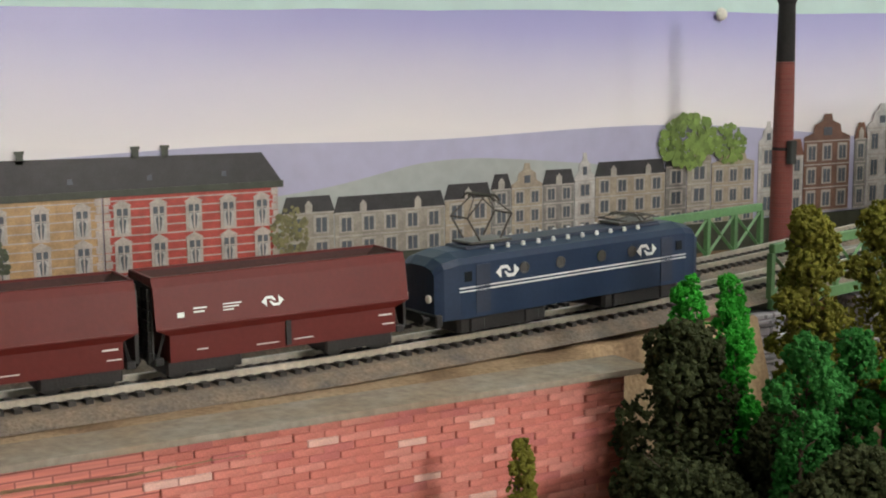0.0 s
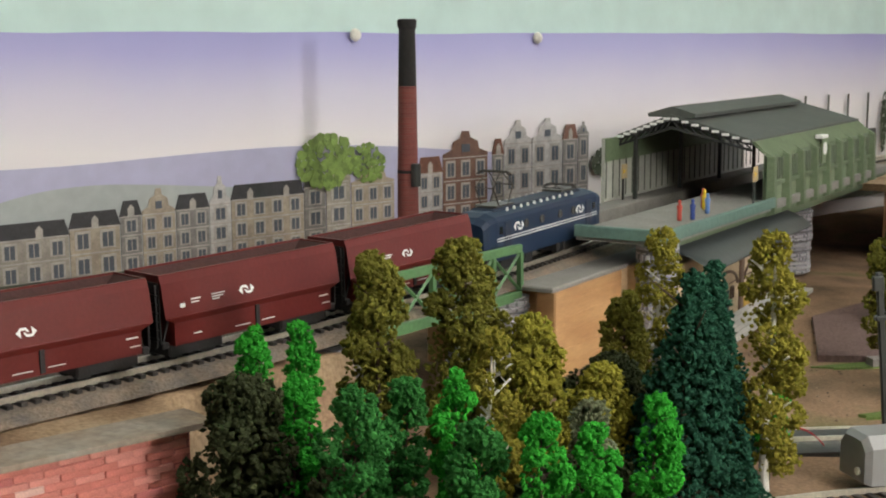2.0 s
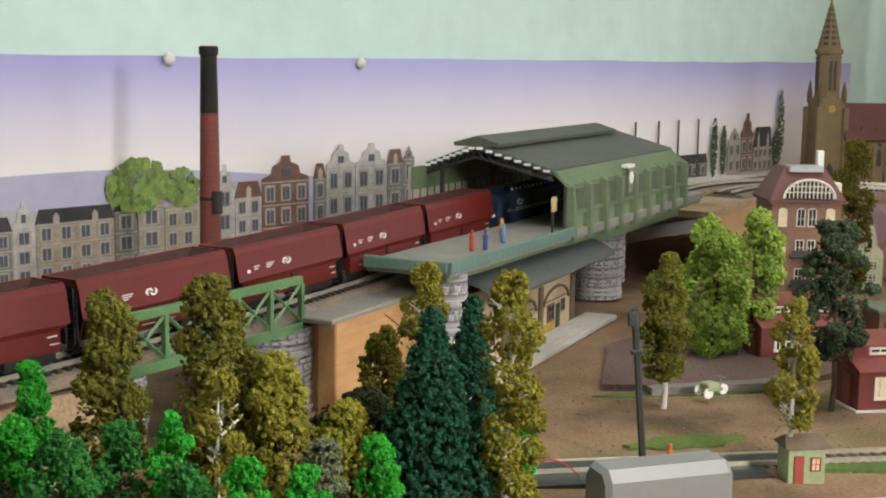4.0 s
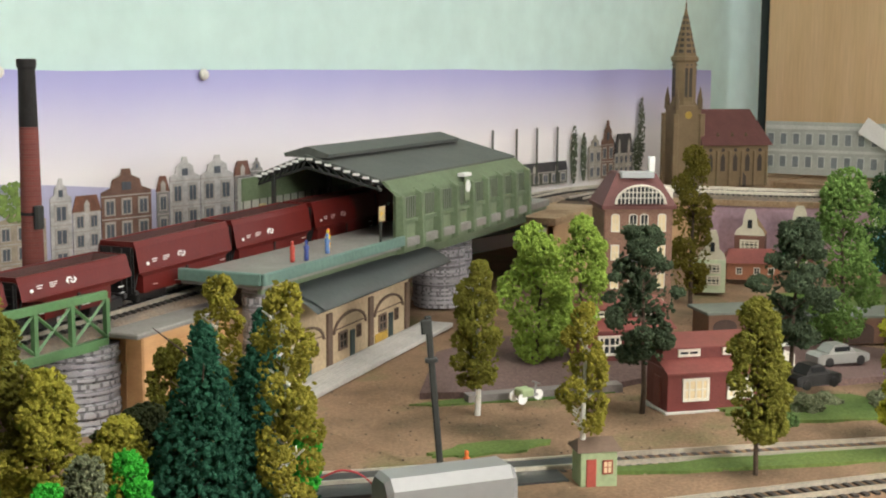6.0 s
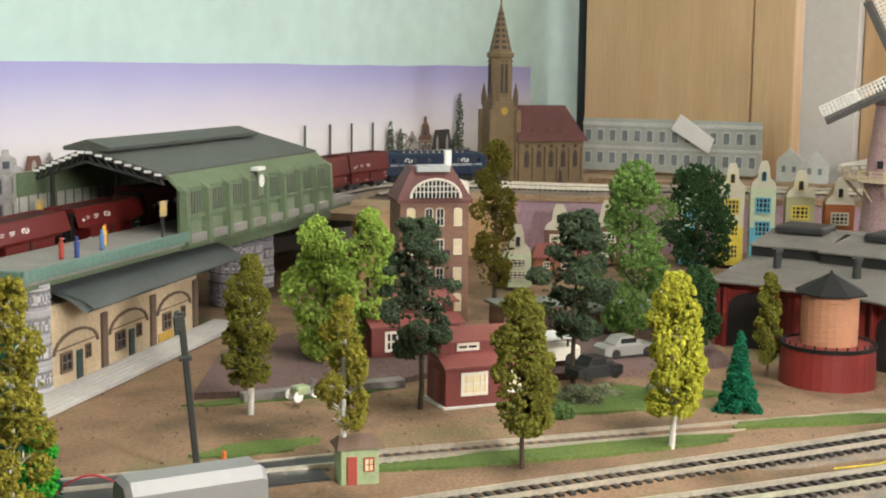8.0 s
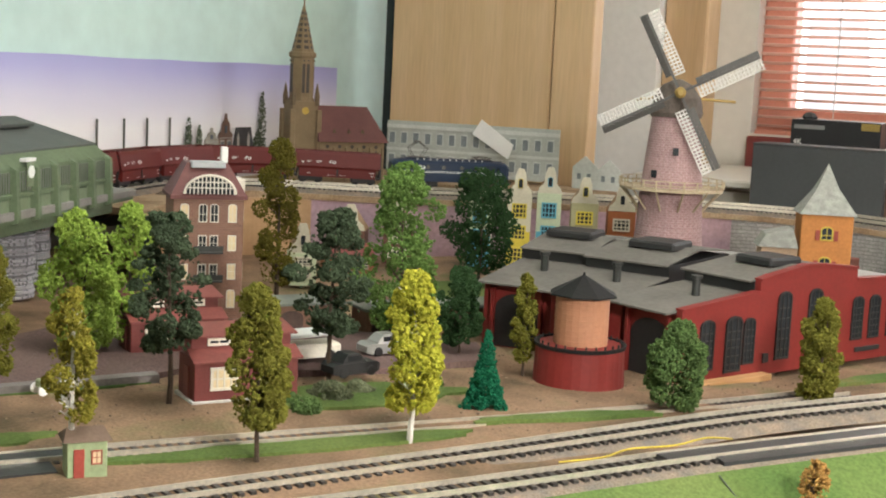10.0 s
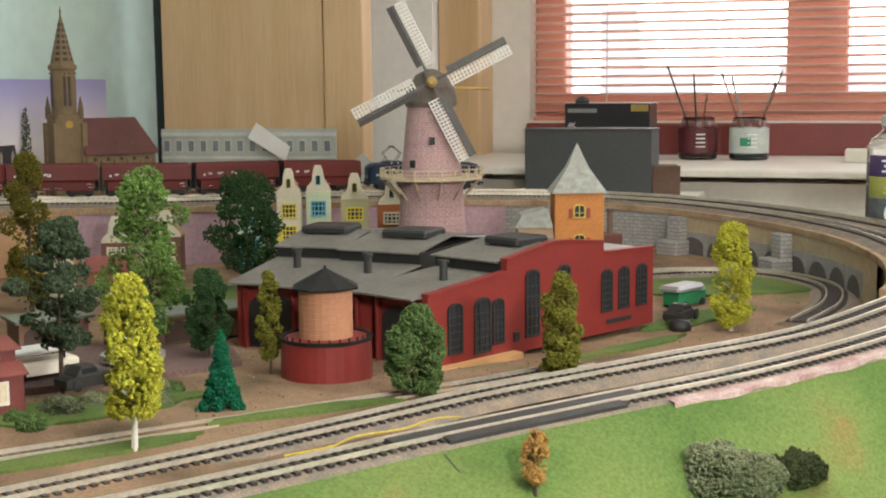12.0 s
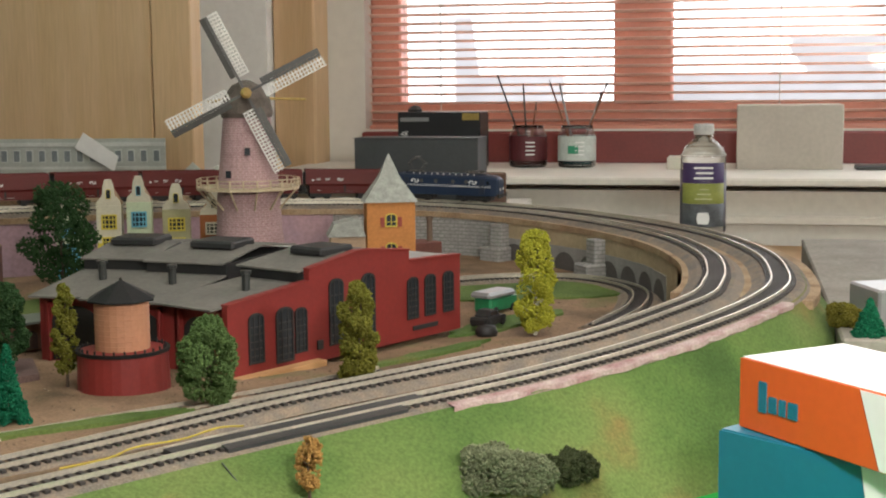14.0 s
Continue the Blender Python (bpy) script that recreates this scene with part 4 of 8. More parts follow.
    for sx, up in ((-1, 1.0), (1, 0.12)):
        pa = part("pantograph", Mesh().slab(sx * 0.046 - 0.012, -0.008, 0.0412, sx * 0.046 + 0.012, 0.008, 0.0422, 0.0005), BRONZE, lo)
        zb, zk, zt = 0.0425, 0.0425 + 0.011 * up, 0.0425 + 0.0205 * up
        cx = sx * 0.046
        ms = Mesh()
        for y in (-0.0065, 0.0065):
            ms.tube((cx - 0.006, y, zb), (cx - 0.013, y, zk), 0.0005, 5).tube((cx + 0.006, y, zb), (cx + 0.013, y, zk), 0.0005, 5)
            ms.tube((cx - 0.013, y, zk), (cx - 0.001, y * 0.7, zt), 0.0004, 5).tube((cx + 0.013, y, zk), (cx + 0.001, y * 0.7, zt), 0.0004, 5)
        ms.tube((cx - 0.013, -0.0065, zk), (cx - 0.013, 0.0065, zk), 0.0004, 5).tube((cx + 0.013, -0.0065, zk), (cx + 0.013, 0.0065, zk), 0.0004, 5)
        ms.tube((cx - 0.013, -0.0065, zk), (cx, 0.0045, zt), 0.0003, 4).tube((cx + 0.013, 0.0065, zk), (cx, -0.0045, zt), 0.0003, 4)
        part("linkage", ms, BRONZE, pa)
        bow = Mesh()
        for dx in (-0.0015, 0.0015):
            bow.tube((cx + dx, -0.009, zt), (cx + dx, 0.009, zt), 0.0006, 5).tube((cx + dx, 0.009, zt), (cx + dx, 0.012, zt - 0.002), 0.0005, 5).tube((cx + dx, -0.009, zt), (cx + dx, -0.012, zt - 0.002), 0.0005, 5)
        part("bow", bow, BRONZE, pa)
    return lo


def hopper(small=False):
    L = 0.051 if small else 0.0575
    top = 0.036 if small else 0.0425
    wg = thing("hopper_wagon", "open oxide-red four-axle hopper wagon with small white lettering" if small else "tall oxide-red self-discharging hopper wagon with white lettering", "wagon", group="wagons of the train")
    wt, wm, wl = 0.0130, 0.0172, 0.0158
    zm = 0.0225
    cut = 0.02 if small else 0.006

    def loop(a):
        return [(-wl * a, 0.0085), (wl * a, 0.0085), (wl * a, zm - 0.003), (wm * a, zm), (wt * a + 0.0015, top - 0.0035), (wt * a, top), (-wt * a, top), (-wt * a - 0.0015, top - 0.0035), (-wm * a, zm), (-wl * a, zm - 0.003)]
    ms = Mesh()
    k = 10
    secs = []
    for x0, sgn in ((-L, 1), (L, -1)):
        secs.append([(x0 + sgn * (cut if z < zm - 0.001 else 0), y, z) for y, z in loop(1)])
    # open top: the hull without its upper face, with a rim and an inner trough
    for lp in secs:
        ms.v += lp
    ms.f = [(j, (j + 1) % k, k + (j + 1) % k, k + j) for j in range(k) if j != 5]
    ms.f += [tuple(range(k - 1, -1, -1)), tuple(range(k, 2 * k))]
    part("hull", ms, WINE, wg)
    rim = Mesh()
    for y in (-wt, wt - 0.0012):
        rim.box(-L, y, top - 0.0006, L, y + 0.0012, top + 0.0006)
    for x in (-L, L - 0.0012):
        rim.box(x, -wt, top - 0.0006, x + 0.0012, wt, top + 0.0006)
    part("rim", rim, WINE, wg)
    part("inner_trough", Mesh().add([(-L + 0.001, -wt + 0.001, top), (L - 0.001, -wt + 0.001, top), (L - 0.001, wt - 0.001, top), (-L + 0.001, wt - 0.001, top), (-L + 0.02, -0.005, top - 0.014), (L - 0.02, -0.005, top - 0.014), (L - 0.02, 0.005, top - 0.014), (-L + 0.02, 0.005, top - 0.014)],
                                    [(0, 1, 5, 4), (1, 2, 6, 5), (2, 3, 7, 6), (3, 0, 4, 7), (4, 5, 6, 7)]), WINED, wg)
    for sd in (-1, 1):
        y = sd * (wl + 0.0002)
        part("side_rib", Mesh().box(-0.0012, y - 0.0006, 0.0095, 0.0012, y + 0.0006, zm - 0.0025), BLACK, wg)
        part("ledge", Mesh().box(-L + 0.002, sd * wm - 0.0004, zm - 0.0004, L - 0.002, sd * wm + 0.0004, zm + 0.0003), WINE, wg)
        slope = math.atan2(wm - wt - 0.0015, top - 0.0035 - zm)
        pl = Matrix.Translation((0, sd * (wm + 0.0003), zm)) @ Matrix.Rotation(slope * sd, 4, "X")
        holder = part("lettering", Mesh().box(-L * 0.72, -0.0002, 0.0070, -L * 0.62, 0.0001, 0.0076, pl).box(-L * 0.72, -0.0002, 0.0055, -L * 0.64, 0.0001, 0.0061, pl).box(-L * 0.84, -0.0002, 0.0042, -L * 0.79, 0.0001, 0.0062, pl)
                      .box(-L * 0.5, -0.0002, 0.0074, -L * 0.36, 0.0001, 0.0079, pl).box(-L * 0.5, -0.0002, 0.0062, -L * 0.38, 0.0001, 0.0067, pl).box(-L * 0.5, -0.0002, 0.0050, -L * 0.42, 0.0001, 0.0055, pl), WHITEP, wg)
        em = emblem(-L * 0.12, 0.0066, -0.0002, sd, 0.0050, wg)
        em.matrix_basis = pl
        part("lower_lettering", Mesh().box(L * 0.75, y - 0.0002, 0.0165, L * 0.86, y + 0.0002, 0.0171).box(L * 0.78, y - 0.0002, 0.0125, L * 0.88, y + 0.0002, 0.0129).box(-L * 0.25, y - 0.0002, 0.0112, -L * 0.08, y + 0.0002, 0.0115).box(L * 0.05, y - 0.0002, 0.0114, L * 0.2, y + 0.0002, 0.0117)
             .box(-L * 0.7, y - 0.0002, 0.0125, -L * 0.62, y + 0.0002, 0.0129), WHITEP, wg)
    for sx in (-1, 1):
        lad = Mesh()
        for y in (-0.011, -0.004, 0.004, 0.011):
            lad.box(sx * (L + 0.0008) - 0.0007, y - 0.0006, 0.009, sx * (L + 0.0008) + 0.0007, y + 0.0006, top - 0.004)
        for k in range(6):
            lad.box(sx * (L + 0.0008) - 0.0005, -0.0125, 0.012 + k * 0.0042, sx * (L + 0.0008) + 0.0005, 0.0125, 0.0128 + k * 0.0042)
        part("end_ladder", lad, BLACK, wg)
        part("end_plate", Mesh().box(sx * L - 0.0004, -wt, 0.010, sx * L + 0.0004, wt, top - 0.003), BLACK, wg)
        part("end_frame", Mesh().slab(sx * L * 0.96 - 0.002, -0.0135, 0.0075, sx * L * 0.96 + 0.002, 0.0135, 0.0105, 0.0005).tube((sx * L * 0.96, -0.011, 0.01), (sx * L * 0.9, -0.012, zm), 0.0007, 5).tube((sx * L * 0.96, 0.011, 0.01), (sx * L * 0.9, 0.012, zm), 0.0007, 5), BLACK, wg)
        bg = part("bogie", Mesh().slab(sx * L * 0.62 - 0.0165, -0.012, 0.0028, sx * L * 0.62 + 0.0165, 0.012, 0.0088, 0.001), BLACK, wg)
        for q in (-0.0105, 0.0105):
            wheelset(sx * L * 0.62 + q, 0.0054, wg)
        for y in (-0.0095, 0.0095):
            part("buffer", Mesh().lathe([(0.0009, 0), (0.0009, 0.003), (0.0022, 0.0032), (0.002, 0.0038)], 8, Matrix.Translation((sx * (L * 0.96), y, 0.0095)) @ Matrix.Rotation(radians(90 * sx), 4, "Y")), BLACK, wg)
    return wg


loco = locomotive()
big = hopper()
small = hopper(True)
I4 = Matrix.Identity(4)
cars = [(loco, 0.0)]
off = 0.095
for k in range(5):
    cars.append((big if k == 0 else copy_thing(big, I4), off + 0.0605))
    off += 0.1215
for k in range(11):
    cars.append((small if k == 0 else copy_thing(small, I4), off + 0.055))
    off += 0.112
for w, _ in cars[1:]:
    w["group"] = "wagons of the train"

# where the locomotive's middle is along the line, second by second
def arc(x, y):
    return TRAIN.s[TRAIN.nearest(x, y)]


POLY = (1.3304e-05, -0.00042881, 0.003176, 0.164196, 2.526)


def car_pose(s, half):
    a, b = TRAIN.at(s - half), TRAIN.at(s + half)
    d = b - a
    c = (a + b) / 2
    return Matrix.Translation(c) @ Matrix.Rotation(math.atan2(d.y, d.x), 4, "Z") @ Matrix.Rotation(-math.atan2(d.z, d.xy.length), 4, "Y")


def motions():
    for ob, back in cars:
        walk(ob, [(k / 4, car_pose(float(np.polyval(POLY, k / 4)) - back, 0.04)) for k in range(57)])


# ---- trees ----
def leaf_mat(name, c, var=0.22):
    return mat(name, c, 0.95, grain=60, vary=0.3, bump=0.5, island=var, spec=0.08)


LEAF = {k: leaf_mat("foliage_" + k, c) for k, c in dict(bright=(0.035, 0.30, 0.028), green=(0.035, 0.165, 0.035), mound=(0.045, 0.055, 0.024), olive=(0.155, 0.152, 0.026), birch=(0.225, 0.205, 0.030), yellow=(0.27, 0.255, 0.035),
                                                  conifer=(0.020, 0.076, 0.045), lime=(0.29, 0.42, 0.075), pine=(0.060, 0.085, 0.048), lemon=(0.40, 0.40, 0.045), leaf=(0.14, 0.24, 0.06), dark=(0.035, 0.075, 0.028),
                                                  autumn=(0.13, 0.115, 0.02), fir=(0.012, 0.12, 0.06), bush=(0.085, 0.14, 0.045), ochre=(0.34, 0.19, 0.06), grey=(0.17, 0.19, 0.11)).items()}
BARK = mat("bark_brown", (0.09, 0.06, 0.04), 0.9, grain=150, vary=0.4, bump=0.6)
BIRCH = mat("birch_bark", (0.72, 0.70, 0.64), 0.8, grain=150, vary=0.25, bump=0.4)
OCT = [(1, 0, 0), (-1, 0, 0), (0, 1, 0), (0, -1, 0), (0, 0, 1), (0, 0, -1)]
OCF = [(0, 2, 4), (2, 1, 4), (1, 3, 4), (3, 0, 4), (2, 0, 5), (1, 2, 5), (3, 1, 5), (0, 3, 5)]
LABELS = dict(bright="bright green flocked model tree with ragged crown", green="mid-green bushy model tree", mound="dark olive scrub mound", olive="tall olive-brown flocked model tree", birch="birch with ochre leaves and white bare branches",
              yellow="yellow-green broad model bush", conifer="dark green model conifer", lime="light green fluffy model tree", pine="dark green pine with bare lower trunk", lemon="slender yellow-green model birch", leaf="fresh green lumpy model tree",
              dark="dark green round-crowned model tree", autumn="tall olive-brown autumn tree", fir="small blue-green wire fir", bush="green leafy model shrub", ochre="dried ochre grass tuft", grey="low grey-green lichen bush")


def crown_radius(kind, h):
    """Half width of the crown at a height of 0 to 1 in it."""
    if kind in ("conifer", "fir"):
        return (1 - h) ** 0.95 + 0.03
    if kind in ("mound", "grey", "yellow"):
        return math.sqrt(max(0.0, 1 - h ** 2.2)) + 0.03
    if kind in ("lemon", "olive", "autumn", "birch"):
        return (math.sin(math.pi * min(1, 0.13 + 0.84 * h)) ** 0.5) * (1.06 - 0.22 * h)
    return math.sin(math.pi * (0.14 + 0.82 * h)) ** 0.6


# how many lumps a crown has, their size against its width, and the share of loose filling
LUMPS = dict(bright=(15, 0.21, 0.2), green=(18, 0.20, 0.2), mound=(26, 0.17, 0.35), olive=(34, 0.17, 0.3), birch=(20, 0.19, 0.1), yellow=(34, 0.16, 0.3), conifer=(60, 0.11, 0.45), lime=(26, 0.19, 0.25), pine=(38, 0.135, 0.10),
             lemon=(30, 0.19, 0.25), leaf=(30, 0.17, 0.12), dark=(30, 0.17, 0.2), autumn=(22, 0.20, 0.15), fir=(40, 0.13, 0.3), bush=(22, 0.18, 0.3), ochre=(12, 0.2, 0.3), grey=(16, 0.2, 0.3))


def crumbs(centres, sizes, rng):
    """Many small uneven crumbs of foam as one set of vertices and faces."""
    n = len(centres)
    q = rng.normal(size=(n, 4))
    q /= np.linalg.norm(q, axis=1)[:, None]
    w, x, y, z = q.T
    rot = np.stack([1 - 2 * (y * y + z * z), 2 * (x * y - z * w), 2 * (x * z + y * w), 2 * (x * y + z * w), 1 - 2 * (x * x + z * z), 2 * (y * z - x * w), 2 * (x * z - y * w), 2 * (y * z + x * w), 1 - 2 * (x * x + y * y)], axis=1).reshape(n, 3, 3)
    sc = sizes[:, None] * rng.uniform(0.55, 1.3, size=(n, 3))
    v = np.einsum("nij,nkj->nki", rot, np.array(OCT, float)[None] * sc[:, None, :]) + centres[:, None, :]
    f = np.array(OCF)[None] + 6 * np.arange(n)[:, None, None]
    ms = Mesh()
    ms.v, ms.f = v.reshape(-1, 3).tolist(), f.reshape(-1, 3).tolist()
    return ms


def crown(kind, width, lo, ch, seed, fine):
    rng = np.random.default_rng(seed)
    count, rel, fill = LUMPS[kind]
    unit = (0.00115 + 0.006 * width) / fine
    cen, siz = [], []
    for k in range(count):
        h = (k + rng.uniform(0.1, 0.9)) / count
        a = rng.uniform(0, 6.283) if kind not in ("conifer", "fir") else k * 2.4
        rl = rel * width * rng.uniform(0.7, 1.25)
        if kind in ("conifer", "fir"):
            rl = width * (0.07 + 0.10 * (1 - h))
        rad = max(0.0, crown_radius(kind, h) * width * 0.5 - rl * 0.75) * rng.uniform(0.75, 1.15)
        if kind in ("pine", "leaf", "autumn"):
            rad *= rng.uniform(0.5, 1.3)
        c = np.array((math.cos(a) * rad, math.sin(a) * rad, min(max(h, 0.6 * rl / ch), 1 - 0.75 * rl / ch) * ch + lo))
        n = int(14.0 * rl * rl / (unit * unit) * (0.5 if kind == "birch" else 0.62))
        d = rng.normal(size=(n, 3))
        d /= np.linalg.norm(d, axis=1)[:, None]
        keep = d[:, 0] * math.cos(a) + d[:, 1] * math.sin(a) > -0.55
        d = d[keep]
        flat = 0.62 if kind in ("pine", "conifer") else 0.95
        pts = c + d * np.array((1, 1, flat)) * (rl * rng.uniform(0.72, 1.12, size=len(d)))[:, None]
        if kind in ("conifer", "fir"):
            out = np.hypot(pts[:, 0], pts[:, 1])
            pts[:, 2] -= out * 0.35
        cen.append(pts)
    pts = np.concatenate(cen)
    m = int(len(pts) * fill)
    if m:
        h = rng.random(m)
        a = rng.uniform(0, 6.283, m)
        rr = np.array([crown_radius(kind, t) for t in h]) * width * 0.5 * rng.random(m) ** 0.5 * 0.85
        pts = np.concatenate([pts, np.stack([rr * np.cos(a), rr * np.sin(a), lo + ch * h * 0.95], axis=1)])
    cap = 5200
    if len(pts) > cap:
        pts = pts[rng.permutation(len(pts))[:cap]]
        unit *= 1.1
    pts[:, 2] = np.maximum(pts[:, 2], 0.0004)
    return crumbs(pts, unit * rng.uniform(0.55, 1.25, len(pts)), rng)


def tree(kind, x, y, z, height, width, seed, trunk=0.18, bark=None, fine=1.0):
    r = random.Random(seed)
    tr = thing("tree" if kind not in ("mound", "bush", "grey", "ochre", "yellow") else "bush", LABELS[kind], "tree" if kind not in ("mound", "bush", "grey", "ochre", "yellow") else "bush", Matrix.Translation((x, y, z)) @ Matrix.Rotation(r.uniform(-0.04, 0.04), 4, "Y"))
    white = bark == "white"
    ms = Mesh()
    tr_r = max(0.0012, height * (0.021 if white else 0.016))
    p = Vector((0, 0, -0.004))
    steps = 6
    pts = [p]
    for k in range(steps):
        p = p + Vector((r.uniform(-1, 1) * width * 0.03, r.uniform(-1, 1) * width * 0.03, (height * 0.93 + 0.004) / steps))
        pts.append(p)
    for k in range(steps):
        ms.tube(pts[k], pts[k + 1], tr_r * (1 - 0.8 * k / steps), 7, tr_r * (1 - 0.8 * (k + 1) / steps))
    for k in range(14 if white else 9):
        h = r.uniform(trunk, 0.85)
        a = r.uniform(0, 6.283)
        q = Vector((0, 0, height * h))
        ln = width * (0.33 if white else 0.3) * r.uniform(0.6, 1)
        e = q + Vector((math.cos(a) * ln, math.sin(a) * ln, ln * 0.8))
        ms.tube(q, e, tr_r * 0.4, 5, tr_r * 0.12)
        if white:
            for _ in range(2):
                b = r.uniform(0, 6.283)
                ms.tube(q.lerp(e, 0.6), q.lerp(e, 0.6) + Vector((math.cos(b), math.sin(b), 0.7)) * ln * 0.45, tr_r * 0.2, 4, tr_r * 0.08)
    part("trunk", ms, BIRCH if white else BARK, tr)
    part("crown", crown(kind, width, height * trunk, height * (1 - trunk), seed, fine), LEAF[kind], tr)
    return tr


# front wood: the bases stand on the low ground before the embankment
FRONT = [("mound", 0.200, 0.552, 0.081, 0.052, 0), ("bright", 0.220, 0.573, 0.096, 0.022, 0), ("bright", 0.253, 0.583, 0.092, 0.021, 0), ("bright", 0.217, 0.543, 0.082, 0.021, 0), ("green", 0.213, 0.500, 0.086, 0.028, 0), ("green", 0.238, 0.500, 0.084, 0.024, 0),
         ("bright", 0.255, 0.490, 0.087, 0.022, 0), ("green", 0.245, 0.462, 0.075, 0.027, 0), ("olive", 0.278, 0.560, 0.123, 0.036, 0), ("olive", 0.349, 0.580, 0.118, 0.048, 0), ("birch", 0.291, 0.505, 0.096, 0.030, 1), ("yellow", 0.350, 0.538, 0.088, 0.044, 0), ("yellow", 0.372, 0.515, 0.066, 0.040, 0),
         ("bright", 0.257, 0.440, 0.079, 0.021, 0), ("bright", 0.285, 0.440, 0.070, 0.021, 0), ("bright", 0.318, 0.440, 0.076, 0.021, 0), ("birch", 0.481, 0.570, 0.110, 0.036, 1), ("olive", 0.443, 0.560, 0.084, 0.030, 0), ("conifer", 0.392, 0.480, 0.112, 0.080, 0),
         ("conifer", 0.478, 0.533, 0.100, 0.064, 0), ("birch", 0.426, 0.460, 0.126, 0.038, 1), ("mound", 0.222, 0.562, 0.060, 0.05, 0), ("mound", 0.178, 0.520, 0.036, 0.06, 0), ("mound", 0.24, 0.52, 0.05, 0.06, 0), ("mound", 0.31, 0.47, 0.045, 0.06, 0), ("mound", 0.20, 0.46, 0.052, 0.05, 0), ("mound", 0.40, 0.53, 0.06, 0.06, 0),
         ("grey", 0.335, 0.487, 0.062, 0.03, 0), ("olive", 0.11, 0.535, 0.052, 0.014, 0), ("conifer", 0.45, 0.50, 0.06, 0.03, 0), ("bright", 0.455, 0.478, 0.05, 0.02, 0)]
for k, (kind, x, y, h, w, white) in enumerate(FRONT):
    tree(kind, x, y, ground_z(x, y), h, w, 100 + k, dict(mound=0.0, grey=0.0, yellow=0.0, bright=0.34, green=0.22, conifer=0.04).get(kind, 0.12), "white" if white else None)
YARD = [("olive", 0.681, 0.543, 0.102, 0.034, 0.2, 1), ("lime", 0.826, 0.598, 0.107, 0.056, 0.08, 0), ("lime", 0.864, 0.585, 0.114, 0.044, 0.1, 0), ("pine", 0.755, 0.463, 0.126, 0.05, 0.28, 0), ("birch", 0.602, 0.409, 0.100, 0.028, 0.3, 1),
        ("olive", 0.679, 0.344, 0.100, 0.036, 0.22, 0), ("lemon", 0.763, 0.291, 0.103, 0.036, 0.2, 1), ("pine", 0.871, 0.411, 0.126, 0.056, 0.28, 0), ("leaf", 1.065, 0.458, 0.154, 0.07, 0.12, 0), ("dark", 1.436, 0.551, 0.135, 0.08, 0.2, 0),
        ("autumn", 1.228, 0.686, 0.163, 0.05, 0.1, 0), ("fir", 0.877, 0.293, 0.053, 0.03, 0.06, 0), ("dark", 1.037, 0.388, 0.075, 0.036, 0.18, 0), ("olive", 1.005, 0.318, 0.079, 0.02, 0.15, 0), ("bush", 0.960, 0.184, 0.062, 0.042, 0.06, 0),
        ("olive", 1.072, 0.108, 0.081, 0.034, 0.05, 0), ("lemon", 1.348, 0.010, 0.100, 0.044, 0.08, 1), ("fir", 1.604, -0.111, 0.045, 0.03, 0.06, 0)]
for k, (kind, x, y, h, w, tk, white) in enumerate(YARD):
    tree(kind, x, y, ground_z(x, y), h, w, 300 + k, tk, "white" if white else None)


# ---- buildings ----
def rotz(deg):
    return Matrix.Rotation(radians(deg), 4, "Z")


def window_part(parent, m, w, h, frame_mat, pane_mat, bars=1, rows=2, name="window", arch=False, depth=0.0012):
    """A window: a pane set back in a frame with bars."""
    ms = Mesh()
    t = w * 0.1
    ms.box(-w / 2, -depth, 0, -w / 2 + t, 0.0003, h, m).box(w / 2 - t, -depth, 0, w / 2, 0.0003, h, m).box(-w / 2 + t, -depth, 0, w / 2 - t, 0.0003, t, m)
    if arch:
        a = [(w / 2 * math.cos(math.pi * k / 8), h + w * 0.32 * math.sin(math.pi * k / 8)) for k in range(9)]
        b = [((w / 2 - t) * math.cos(math.pi * k / 8), h + (w * 0.32 - t) * math.sin(math.pi * k / 8)) for k in range(8, -1, -1)]
        ms.prism(a + b, depth, m @ Matrix.Translation((0, -depth, 0)))
        top = h + w * 0.2
    else:
        ms.box(-w / 2 + t, -depth, h - t, w / 2 - t, 0.0003, h, m)
        top = h - t
    for k in range(bars):
        x = -w / 2 + w * (k + 1) / (bars + 1)
        ms.box(x - t * 0.3, -depth * 0.8, t, x + t * 0.3, 0, top, m)
    for k in range(1, rows):
        z = h * k / rows
        ms.box(-w / 2 + t, -depth * 0.7, z - t * 0.3, w / 2 - t, 0, z + t * 0.3, m)
    win_ob = part(name, ms, frame_mat, parent)
    if arch:
        p = Mesh().prism([(-w / 2 + t * 0.5, 0), (w / 2 - t * 0.5, 0)] + [((w / 2 - t * 0.5) * math.cos(math.pi * k / 8), h + w * 0.28 * math.sin(math.pi * k / 8)) for k in range(9)], 0.0002, m @ Matrix.Translation((0, -0.0004, 0)))
    else:
        p = Mesh().box(-w / 2 + t * 0.5, -0.0004, t * 0.5, w / 2 - t * 0.5, -0.0001, h - t * 0.5, m)
    part("pane", p, pane_mat, win_ob)
    return win_ob


def T(x, y, z):
    return Matrix.Translation((x, y, z))


